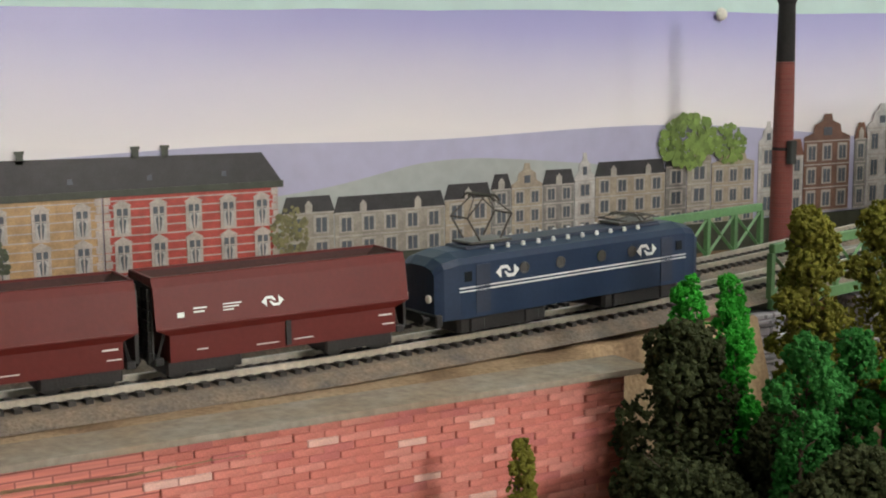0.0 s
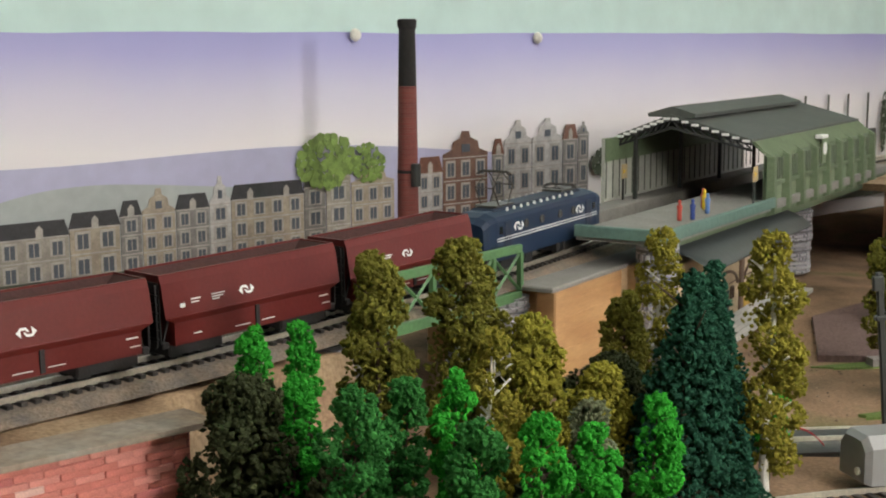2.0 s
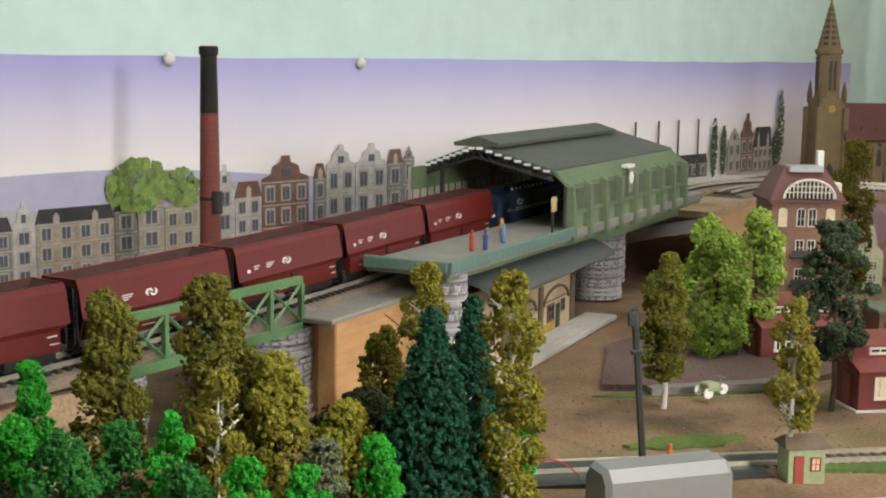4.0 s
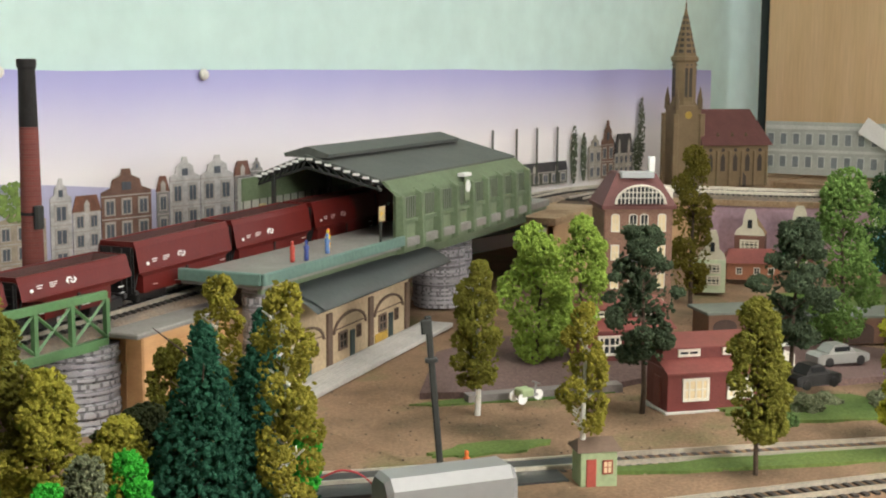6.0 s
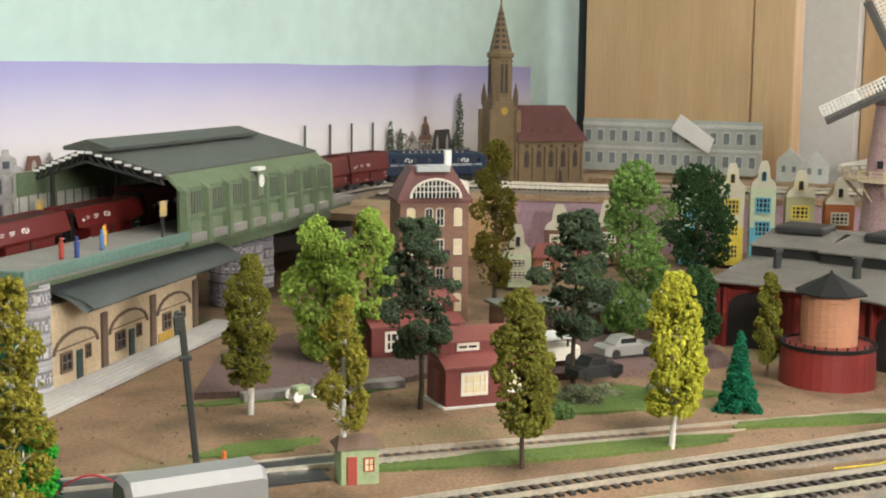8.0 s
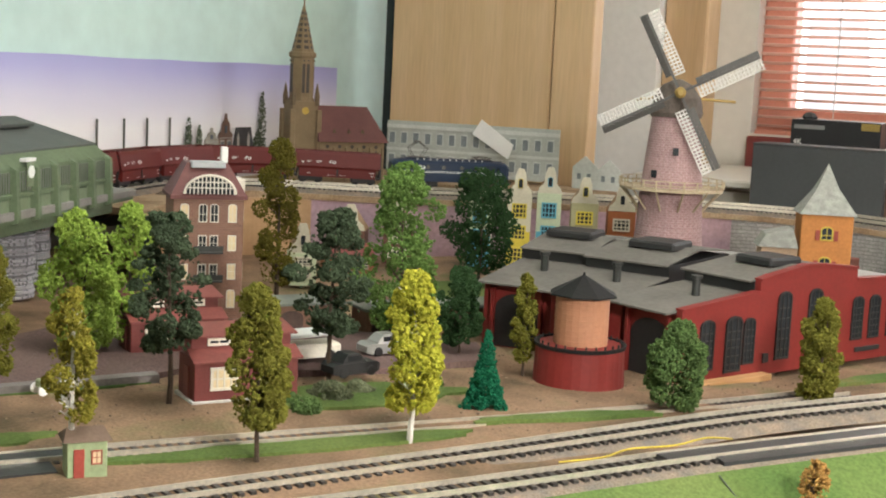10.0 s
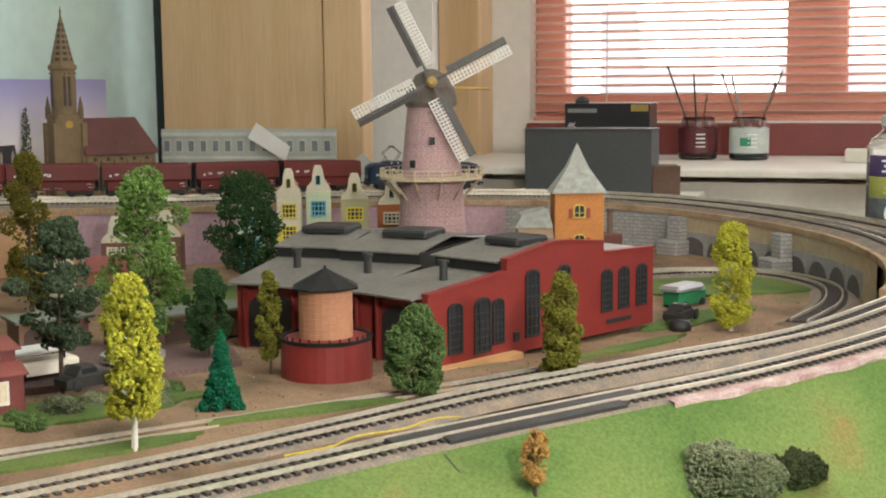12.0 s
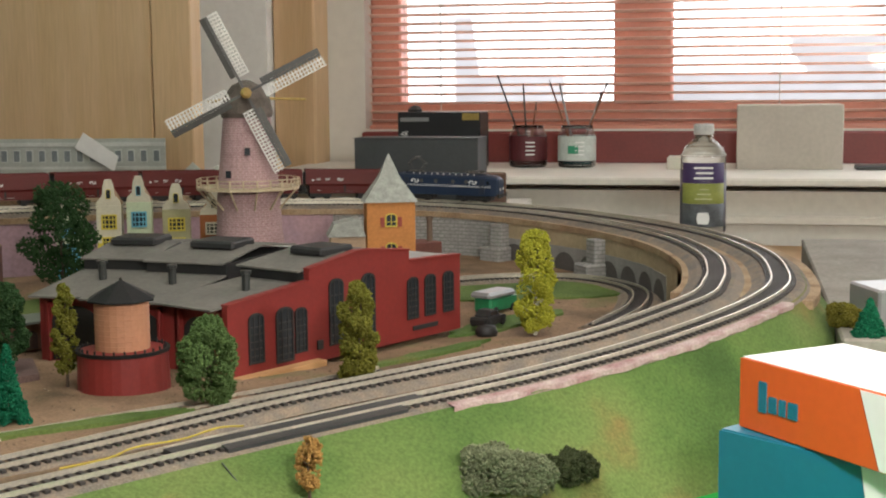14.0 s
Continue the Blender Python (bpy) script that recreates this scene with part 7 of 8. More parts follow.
# row of tall narrow gabled houses
def canal_house(x, y, w, h, wall, trim, ang=-68, lower=None, zb=-0.016):
    g = thing("canal_house", "narrow Dutch gabled model house in %s" % wall, "house", T(x, y, zb) @ rotz(ang), group="row of gabled houses")
    cols = dict(yellow=(0.62, 0.50, 0.06), cream=(0.62, 0.58, 0.45), mint=(0.55, 0.62, 0.42), brown=(0.16, 0.07, 0.05), olive=(0.40, 0.38, 0.22), orange=(0.38, 0.12, 0.04), blue=(0.12, 0.40, 0.52))
    wm = mat("plaster_" + wall, cols[wall], 0.75, grain=40, vary=0.15, bump=0.08)
    tm = mat("trim_" + trim, cols[trim], 0.6, vary=0.1)
    part("wall", Mesh().slab(-w / 2, 0, 0, w / 2, 0.04, h, 0.0005), wm, g)
    if lower:
        part("lower_front", Mesh().slab(-w / 2 + 0.0005, -0.0012, 0, w / 2 - 0.0005, 0, h * 0.5, 0.0003), mat("plaster_" + lower, cols[lower], 0.75, grain=40, vary=0.15), g)
    s = w / 2
    part("gable", Mesh().prism([(-s, h), (s, h), (s * 0.9, h + 0.006), (s * 0.5, h + 0.012), (s * 0.42, h + 0.024), (s * 0.25, h + 0.032), (-s * 0.25, h + 0.032), (-s * 0.42, h + 0.024), (-s * 0.5, h + 0.012), (-s * 0.9, h + 0.006)], 0.004), mat("plaster_cream", cols["cream"], 0.75, grain=40, vary=0.15), g)
    part("roof", Mesh().prism([(-s, h), (s, h), (0, h + 0.026)], 0.036, T(0, 0.004, 0)), mat("gable_roof_tan", (0.34, 0.22, 0.12), 0.8, grain=60, vary=0.2), g)
    rows_ = 3 if h > 0.07 else 2
    for k in range(rows_):
        z = 0.008 + (h - 0.01) * k / rows_
        window_part(g, T(0, -0.0014, z), w * 0.62, (h / rows_) * 0.6, tm, PANE, 3, 3, depth=0.0012)
    window_part(g, T(0, -0.0004, h + 0.008), w * 0.2, 0.010, tm, PANE, 0, 1, arch=True)
    return g


canal_house(1.600, 0.573, 0.030, 0.092, "cream", "yellow", lower="yellow")
canal_house(1.608, 0.537, 0.030, 0.096, "mint", "blue", lower="blue")
canal_house(1.635, 0.500, 0.034, 0.085, "olive", "yellow")
canal_house(1.575, 0.615, 0.028, 0.080, "mint", "blue", lower="blue")
canal_house(1.52, 0.70, 0.036, 0.045, "brown", "cream")
canal_house(1.49, 0.75, 0.036, 0.040, "brown", "cream")
canal_house(1.30, 0.70, 0.030, 0.036, "mint", "cream", -55)
canal_house(1.645, 0.455, 0.034, 0.078, "orange", "cream")
cot = thing("red_cottage", "low red-roofed cottage with orange walls", "cottage", T(1.40, 0.70, -0.014) @ rotz(-55))
part("wall", Mesh().slab(-0.03, 0, 0, 0.03, 0.03, 0.02, 0.0005), mat("cottage_orange", (0.32, 0.13, 0.07), 0.8, grain=40), cot)
part("roof", Mesh().add([(-0.033, -0.004, 0.019), (0.033, -0.004, 0.019), (0.033, 0.034, 0.019), (-0.033, 0.034, 0.019), (-0.026, 0.015, 0.034), (0.026, 0.015, 0.034)], [(0, 1, 5, 4), (2, 3, 4, 5), (1, 2, 5), (3, 0, 4), (3, 2, 1, 0)]), HUTRF, cot)
for x in (-0.016, 0.004, 0.02):
    window_part(cot, T(x, -0.0003, 0.006), 0.007, 0.008, WFR, PANE, 1, 2)

# low flat-roofed arcade garages
GAR = mat("garage_brown", (0.20, 0.11, 0.07), 0.8, grain=40, vary=0.2, bump=0.1)
GARF = mat("garage_roof_felt", (0.17, 0.19, 0.16), 0.85, grain=25, vary=0.2, bump=0.1)
for x, y, ang, n, ln in ((1.085, 0.500, -38, 4, 0.15), (1.215, 0.372, -35, 3, 0.10), (1.03, 0.56, -38, 2, 0.06)):
    g = thing("garage_row", "low brown garage row with arched doors and flat felt roof", "garages", T(x, y, ground_z(x, y) - 0.001) @ rotz(ang), group="garage rows")
    part("wall", Mesh().slab(0, 0, 0, ln, 0.035, 0.024, 0.0005), GAR, g)
    part("roof", Mesh().slab(-0.004, -0.006, 0.0242, ln + 0.004, 0.038, 0.0268, 0.0006), GARF, g)
    for k in range(n):
        cx = ln * (k + 0.5) / n
        r_ = ln / n * 0.36
        part("garage_door", Mesh().prism([(-r_, 0.001), (r_, 0.001)] + [(r_ * math.cos(math.pi * j / 8), 0.013 + 0.006 * math.sin(math.pi * j / 8)) for j in range(9)], 0.0008, T(cx, -0.0008, 0)), mat("garage_door_dark", (0.07, 0.04, 0.03), 0.7), g)

# roads, lawns and patches
def patch(name, pts, material, label, category, z=0.003):
    ms = Mesh()
    n = len(pts)
    ms.v = [(x, y, ground_z(x, y) + z) for x, y in pts] + [(x, y, ground_z(x, y) - 0.006) for x, y in pts]
    ms.f = [tuple(range(n))] + [(k, (k + 1) % n, n + (k + 1) % n, n + k) for k in range(n)]
    return solid(name, ms, material, label, category, kind="structure")


def blob(cx, cy, rx, ry, ang, n=22, seed=0):
    r = random.Random(seed)
    c, s = math.cos(radians(ang)), math.sin(radians(ang))
    out = []
    for k in range(n):
        a = 2 * math.pi * k / n
        q = r.uniform(0.78, 1.1)
        u, v = rx * q * math.cos(a), ry * q * math.sin(a)
        out.append((cx + u * c - v * s, cy + u * s + v * c))
    return out


patch("card_road", [(0.690, 0.600), (0.735, 0.555), (0.80, 0.515), (0.86, 0.50), (0.93, 0.53), (0.93, 0.62), (0.885, 0.68), (0.80, 0.675)], PATHM, "dark brown card road before the station", "road", 0.0045)
patch("card_square", [(0.86, 0.45), (0.93, 0.395), (1.03, 0.355), (1.10, 0.40), (1.08, 0.50), (1.0, 0.58), (0.93, 0.56), (0.88, 0.49)], PATHM, "dark brown card square before the garages", "square", 0.005)
patch("kerb_strip", [(0.70, 0.565), (0.80, 0.505), (0.806, 0.514), (0.706, 0.574)], mat("kerb_grey", (0.22, 0.20, 0.19), 0.9), "grey kerb strip", "kerb", 0.006)
for k, (cx, cy, rx, ry, ang, m_) in enumerate(((0.735, 0.55, 0.075, 0.009, -33, GRASS), (0.62, 0.485, 0.04, 0.012, -30, LAWN), (0.845, 0.375, 0.085, 0.035, -40, LAWN), (0.72, 0.335, 0.12, 0.012, -38, LAWN), (1.42, 0.52, 0.17, 0.08, -50, LAWN), (1.62, 0.03, 0.16, 0.075, -60, LAWN), (1.40, 0.045, 0.09, 0.022, -28, GRASS), (0.88, 0.235, 0.08, 0.010, -38, LAWN), (1.22, 0.085, 0.09, 0.010, -27, GRASS), (1.32, 0.46, 0.10, 0.06, -40, LAWN))):
    patch("grass_patch", blob(cx, cy, rx, ry, ang, seed=k), m_, "uneven flocked grass patch", "grass", 0.0014 + 0.0002 * k)
STRIP = Line([(0.43, 0.577, 0.0032), (0.525, 0.508, 0.0032), (0.615, 0.440, 0.0032), (0.632, 0.428, 0.003)])
solid("dark_strip", ribbon(STRIP, 0, STRIP.length, [(-0.0072, 0), (0.0072, 0), (0.0072, -0.005), (-0.0072, -0.005)]), mat("dark_track_cover", (0.03, 0.03, 0.032), 0.5, grain=30, vary=0.2), "dark rubber infill between the siding rails", "strip", kind="structure")
solid("road_strip", ribbon(STRIP, 0, STRIP.length - 0.02, [(-0.030, -0.0012), (-0.0095, -0.0012), (-0.0095, -0.007), (-0.030, -0.007)]), mat("dark_track_cover", (0, 0, 0)), "dark road strip along the siding", "strip", kind="structure")

# rubber infill and torn paper along the front line, loose wires
fa, fb = TRAIN.s[TRAIN.nearest(0.925, 0.022)], TRAIN.s[TRAIN.nearest(0.80, 0.147)]
solid("front_infill", ribbon(TRAIN, fa, fb, [(-0.0071, -0.0008), (0.0071, -0.0008), (0.0071, -0.004), (-0.0071, -0.004)]), mat("dark_track_cover", (0, 0, 0)), "dark grey infill between the rails of the front line", "strip", kind="structure")
solid("front_side_strip", ribbon(TRAIN, fa + 0.02, fb - 0.03, [(0.0095, -0.0012), (0.0185, -0.0022), (0.0185, -0.0045), (0.0095, -0.0045)]), mat("dark_track_cover", (0, 0, 0)), "dark grey strip beside the front rail", "strip", kind="structure")
TORN = mat("torn_paper_edge", (0.50, 0.40, 0.37), 0.8, grain=60, vary=0.4, bump=0.3, second=(0.30, 0.16, 0.16))
ms = Mesh()
ta, tb = TRAIN.s[TRAIN.nearest(1.24, -0.20)], TRAIN.s[TRAIN.nearest(0.93, 0.015)]
for i in range(61):
    q = ta + (tb - ta) * i / 60
    c, w = TRAIN.at(q), TRAIN.side(q)
    wd_ = 0.006 + 0.004 * noise.noise((q * 40, 0, 0)) + 0.002 * noise.noise((q * 140, 3, 0))
    ms.v += [tuple(c + w * 0.0165 + Vector((0, 0, -0.0042))), tuple(c + w * (0.020 + max(0.001, wd_)) + Vector((0, 0, -0.0048)))]
    ms.v += [tuple(c + w * 0.0165 + Vector((0, 0, -0.0075))), tuple(c + w * (0.020 + max(0.001, wd_)) + Vector((0, 0, -0.0085)))]
ms.f = [f for i in range(60) for f in ((4 * i, 4 * i + 4, 4 * i + 5, 4 * i + 1), (4 * i + 1, 4 * i + 5, 4 * i + 7, 4 * i + 3), (4 * i + 2, 4 * i + 3, 4 * i + 7, 4 * i + 6))]
solid("torn_paper_edge", ms, TORN, "torn whitish paper edge between the front line and the grass", "paper edge", kind="structure")


def wire(name, label, pts, r, material):
    ln = Line(pts, 0.004)
    return solid(name, ribbon(ln, 0, ln.length, [(r * math.cos(6.2832 * k / 6), r * math.sin(6.2832 * k / 6)) for k in range(6)], 0.004), material, label, "wire", smooth=True)


wire("yellow_wire", "thin yellow wire lying beside the front rails", [(0.765, 0.196, 0.004), (0.785, 0.176, 0.0055), (0.80, 0.166, 0.0085), (0.823, 0.146, 0.0085), (0.845, 0.132, 0.0105), (0.852, 0.118, 0.0105)], 0.0006, mat("wire_yellow", (0.55, 0.42, 0.03), 0.5))
wire("red_wire", "thin red wire looped beside the silver van body", [(0.494, 0.512, 0.003), (0.498, 0.505, 0.010), (0.505, 0.498, 0.013), (0.513, 0.492, 0.010), (0.518, 0.487, 0.003)], 0.0006, mat("wire_red", (0.42, 0.02, 0.03), 0.5))
wire("grey_wire", "thin grey wire hanging over the grass slope", [(0.80, 0.112, 0.002), (0.792, 0.100, -0.006), (0.788, 0.090, -0.014), (0.780, 0.078, -0.024)], 0.0005, mat("wire_grey", (0.06, 0.08, 0.05), 0.6))

# telegraph mast
mp = thing("signal_mast", "dark weathered lattice mast with two insulator boxes", "mast", T(0.560, 0.475, 0.0) @ rotz(-45) @ Matrix.Rotation(radians(-5), 4, "Y") @ Matrix.Diagonal((0.86, 0.86, 0.78, 1)))
part("pole", Mesh().slab(-0.0021, -0.0020, -0.004, 0.0021, 0.0020, 0.118, 0.0008), STEELD, mp)
part("insulator_box", Mesh().slab(-0.005, -0.0045, 0.106, 0.002, 0.0, 0.116, 0.0008), STEELD, mp)
part("clamp", Mesh().slab(-0.004, -0.0035, 0.085, 0.004, 0.003, 0.088, 0.0008), STEELD, mp)
part("foot", Mesh().slab(-0.010, -0.008, -0.004, 0.010, 0.008, 0.003, 0.001), STEELD, mp)

# silver van body lying by the track
SILV = mat("silver_grey_plastic", (0.25, 0.25, 0.25), 0.32, 0.15, grain=30, vary=0.06, bump=0.02)
vn = thing("silver_van_body", "smooth silver-grey model van body beside the front track", "van body", T(0.505, 0.428, 0.005) @ rotz(-28))
part("shell", section_hull([(-0.035, [(-0.011, 0.001), (0.011, 0.001), (0.011, 0.016), (0.007, 0.021), (-0.007, 0.021), (-0.011, 0.016)]), (-0.032, [(-0.013, 0), (0.013, 0), (0.013, 0.018), (0.008, 0.0235), (-0.008, 0.0235), (-0.013, 0.018)]), (0.032, [(-0.013, 0), (0.013, 0), (0.013, 0.018), (0.008, 0.0235), (-0.008, 0.0235), (-0.013, 0.018)]), (0.035, [(-0.011, 0.001), (0.011, 0.001), (0.011, 0.016), (0.007, 0.021), (-0.007, 0.021), (-0.011, 0.016)])]), SILV, vn)
for sx in (-1, 1):
    part("end_lamp", Mesh().lathe([(0.002, 0), (0.002, 0.001)], 10, T(sx * 0.0352, -0.006, 0.006) @ Matrix.Rotation(radians(90 * sx), 4, "Y")), LAMPG, vn)

# cars
def car(x, y, ang, color, name, label, ln=0.048):
    c = thing(name, label, "car", T(x, y, ground_z(x, y) + 0.0055) @ rotz(ang))
    h = ln / 2
    part("body", section_hull([(-h, [(-0.008, 0.003), (0.008, 0.003), (0.008, 0.008), (-0.008, 0.008)]), (-h * 0.85, [(-0.0095, 0.002), (0.0095, 0.002), (0.009, 0.010), (-0.009, 0.010)]), (h * 0.85, [(-0.0095, 0.002), (0.0095, 0.002), (0.009, 0.0095), (-0.009, 0.0095)]), (h, [(-0.008, 0.003), (0.008, 0.003), (0.008, 0.0075), (-0.008, 0.0075)])]), color, c)
    part("cabin", section_hull([(-h * 0.6, [(-0.0085, 0.0097), (0.0085, 0.0097), (0.0080, 0.0105), (-0.0080, 0.0105)]), (-h * 0.35, [(-0.0085, 0.0097), (0.0085, 0.0097), (0.0068, 0.0162), (-0.0068, 0.0162)]), (h * 0.12, [(-0.0085, 0.0097), (0.0085, 0.0097), (0.0068, 0.0162), (-0.0068, 0.0162)]), (h * 0.42, [(-0.0085, 0.0097), (0.0085, 0.0097), (0.0080, 0.0102), (-0.0080, 0.0102)])]), color, c)
    for sy in (-1, 1):
        part("side_glass", Mesh().box(-h * 0.38, sy * 0.0079 - 0.0004, 0.0112, h * 0.2, sy * 0.0079 + 0.0004, 0.0148), WINGL, c)
        for sx in (-0.6, 0.6):
            part("wheel", Mesh().lathe([(0.0038, -0.001), (0.0038, 0.001), (0.002, 0.0014)], 14, T(sx * h, sy * 0.0088, 0.0036) @ Matrix.Rotation(radians(-90 * sy), 4, "X")), BLACK, c)
    return c


CARS = mat("car_silver", (0.30, 0.30, 0.28), 0.35, 0.3, bump=0, vary=0.05)
car(0.985, 0.425, -30, CARS, "saloon_car", "silver-grey rounded saloon model car")
car(0.885, 0.402, -25, BLACK, "black_car", "small black model car under the pine", 0.040)
bus = thing("white_bus", "cream-white open model bus with low body", "bus", T(0.905, 0.455, 0.004) @ rotz(-30))
part("body", Mesh().slab(-0.028, -0.011, 0.003, 0.028, 0.011, 0.013, 0.002), WFR, bus)
part("canopy", Mesh().slab(-0.03, -0.012, 0.019, 0.022, 0.012, 0.0215, 0.001), WHITEP, bus)
for x in (-0.024, 0.016):
    for y in (-0.010, 0.0085):
        part("post", Mesh().box(x, y, 0.013, x + 0.0012, y + 0.0012, 0.019), BLACK, bus)
for x in (-0.018, 0.018):
    for y in (-0.011, 0.011):
        part("wheel", Mesh().lathe([(0.0042, -0.001), (0.0042, 0.001)], 14, T(x, y, 0.004) @ Matrix.Rotation(radians(90), 4, "X")), BLACK, bus)
car(1.36, 0.058, -20, BLACK, "dark_car", "dark vintage model car beside the engine shed", 0.042)
gt_ = thing("green_lorry", "small green model lorry with silver canvas top", "lorry", T(1.47, 0.07, -0.02) @ rotz(-25))
part("body", Mesh().slab(-0.025, -0.011, 0.004, 0.025, 0.011, 0.018, 0.002), mat("lorry_green", (0.02, 0.22, 0.09), 0.35), gt_)
part("cover", Mesh().slab(-0.03, -0.013, 0.0185, 0.02, 0.013, 0.024, 0.003), SILV, gt_)
for x in (-0.016, 0.016):
    for y in (-0.011, 0.011):
        part("wheel", Mesh().lathe([(0.0042, -0.001), (0.0042, 0.001)], 14, T(x, y, 0.0042) @ Matrix.Rotation(radians(90), 4, "X")), BLACK, gt_)
solid("tyre_pile", Mesh().lathe([(0.004, 0), (0.010, 0.001), (0.011, 0.006), (0.009, 0.011), (0.004, 0.012)], 18, T(1.335, 0.055, -0.022)), BLACK, "black rubber drum on the grass", "drum", smooth=True)
gw = thing("goods_van", "small brown goods van on the yard loop", "goods van", T(1.60, 0.215, -0.012) @ rotz(-50))
part("body", Mesh().slab(-0.025, -0.012, 0.006, 0.025, 0.012, 0.028, 0.001), mat("van_brown", (0.14, 0.07, 0.05), 0.8, grain=60, vary=0.3), gw)
part("roof", Mesh().slab(-0.026, -0.013, 0.0282, 0.026, 0.013, 0.031, 0.002), BRWN, gw)
for x in (-0.015, 0.015):
    wheelset(x, 0.005, gw)
md = thing("motor_tricycle", "tiny pale green and white motor tricycle", "tricycle", T(0.719, 0.53, 0.004) @ rotz(-20))
part("frame", Mesh().tube((-0.008, 0, 0.004), (0.008, 0, 0.004), 0.0012, 6).tube((0.006, 0, 0.004), (0.007, 0, 0.012), 0.0008, 6).tube((0.007, -0.004, 0.012), (0.007, 0.004, 0.012), 0.0006, 5), SILV, md)
part("tub", Mesh().slab(-0.009, -0.007, 0.005, 0.001, 0.003, 0.010, 0.001), KG, md)
for x, y in ((-0.008, -0.006), (-0.008, 0.004), (0.009, 0)):
    part("wheel", Mesh().lathe([(0.0036, -0.0006), (0.0036, 0.0006)], 14, T(x, y, 0.0036) @ Matrix.Rotation(radians(90), 4, "X")), WHITEP, md)

# figurines as plain shapes
FIG = dict(red=(0.45, 0.06, 0.04), blue=(0.03, 0.06, 0.25), pale=(0.10, 0.20, 0.45), yellow=(0.62, 0.45, 0.02), orange=(0.60, 0.12, 0.02))


def figurine(m, col):
    return solid("figurine", Mesh().lathe([(0.0016, 0), (0.0019, 0.003), (0.0016, 0.0065), (0.0022, 0.0105), (0.0008, 0.012), (0.0013, 0.0130), (0.0012, 0.0146), (0.0003, 0.0153)], 10, m), mat("figure_" + col, FIG[col], 0.6, vary=0.1), "tiny painted %s figurine" % col, "figurine", smooth=True, group="figurines")


for x, y, c in ((0.060, -0.066, "red"), (0.070, -0.072, "blue"), (0.110, -0.068, "pale"), (0.130, -0.058, "yellow"), (0.138, -0.054, "red")):
    figurine(ST @ T(x, y, 0.0168), c)
figurine(T(0.566, 0.462, 0.002), "orange")
sg = thing("platform_sign", "small platform sign with yellow arrow on a post", "sign", ST @ T(0.178, -0.080, 0.0168))
part("post", Mesh().box(-0.0008, -0.0008, 0, 0.0008, 0.0008, 0.022), STEELD, sg)
part("board", Mesh().slab(-0.0055, -0.0012, 0.018, 0.0055, -0.0009, 0.030, 0.0003), mat("sign_ochre_board", (0.50, 0.38, 0.20), 0.6), sg)
part("arrow", Mesh().prism([(-0.003, 0.022), (0.003, 0.024), (-0.003, 0.026)], 0.0003, T(0, -0.0016, 0)), mat("sign_yellow", (0.7, 0.45, 0.03), 0.5), sg)
sg2 = copy_thing(sg, ST @ T(0.19, 0.036, 0.0125))

# ---- things on the sill and in front ----
CHAR = mat("charcoal_box", (0.055, 0.06, 0.062), 0.6, grain=20, vary=0.12)
bx = thing("charcoal_box", "large dark grey box standing before the window", "box", T(2.10, 0.209, 0.0402))
part("carton", Mesh().slab(0, 0, 0, 0.075, 0.195, 0.0965, 0.001), CHAR, bx)
part("lid", Mesh().slab(-0.001, -0.001, 0.0967, 0.076, 0.196, 0.0985, 0.0006), CHAR, bx)
solid("box_shelf", Mesh().slab(2.062, 0.14, -0.02, 2.188, 0.43, 0.04, 0.001), SILLP, "cream ledge behind the upper track", "ledge", kind="structure")
bx2 = thing("camera_carton", "black product carton with grey lettering bars", "carton", T(2.40, 0.262, 0.0737))
part("carton", Mesh().slab(0, 0, 0, 0.08, 0.148, 0.098, 0.001), mat("black_carton", (0.012, 0.012, 0.014), 0.35, grain=30, vary=0.2), bx2)
part("name_bar", Mesh().box(-0.0006, 0.092, 0.082, 0, 0.143, 0.089), SILV, bx2)
part("gold_corner", Mesh().box(-0.0006, 0.002, 0.084, 0, 0.032, 0.096), mat("gold_print", (0.35, 0.25, 0.06), 0.4), bx2)
fo = bpy.data.curves.new("mark", "FONT")
fo.body, fo.size, fo.extrude = "4K", 0.013, 0.0003
mk = new("mark", fo)
mk.data.materials.append(WHITEP)
mk.parent = bx2
mk.matrix_basis = T(-0.0008, 0.143, 0.056) @ rotz(-90) @ Matrix.Rotation(radians(90), 4, "X")
solid("crumpled_foil", Mesh().lathe([(0.012, 0), (0.014, 0.004), (0.008, 0.010), (0.002, 0.012)], 7, T(2.43, 0.385, 0.172)), CHAR, "crumpled dark foil on the carton", "foil")
solid("brown_card_box", Mesh().slab(2.19, 0.19, 0.0735, 2.24, 0.29, 0.078, 0.001), BRWN, "flat brown card on the sill", "card")
solid("brown_end_board", Mesh().slab(2.105, 0.167, 0.0402, 2.112, 0.2075, 0.084, 0.001), mat("hardboard_brown", (0.13, 0.075, 0.05), 0.8, grain=30, vary=0.15), "brown hardboard end behind the track", "board")
CLEARG = glass("jar_glass", (0.97, 0.99, 0.98), 0.03)


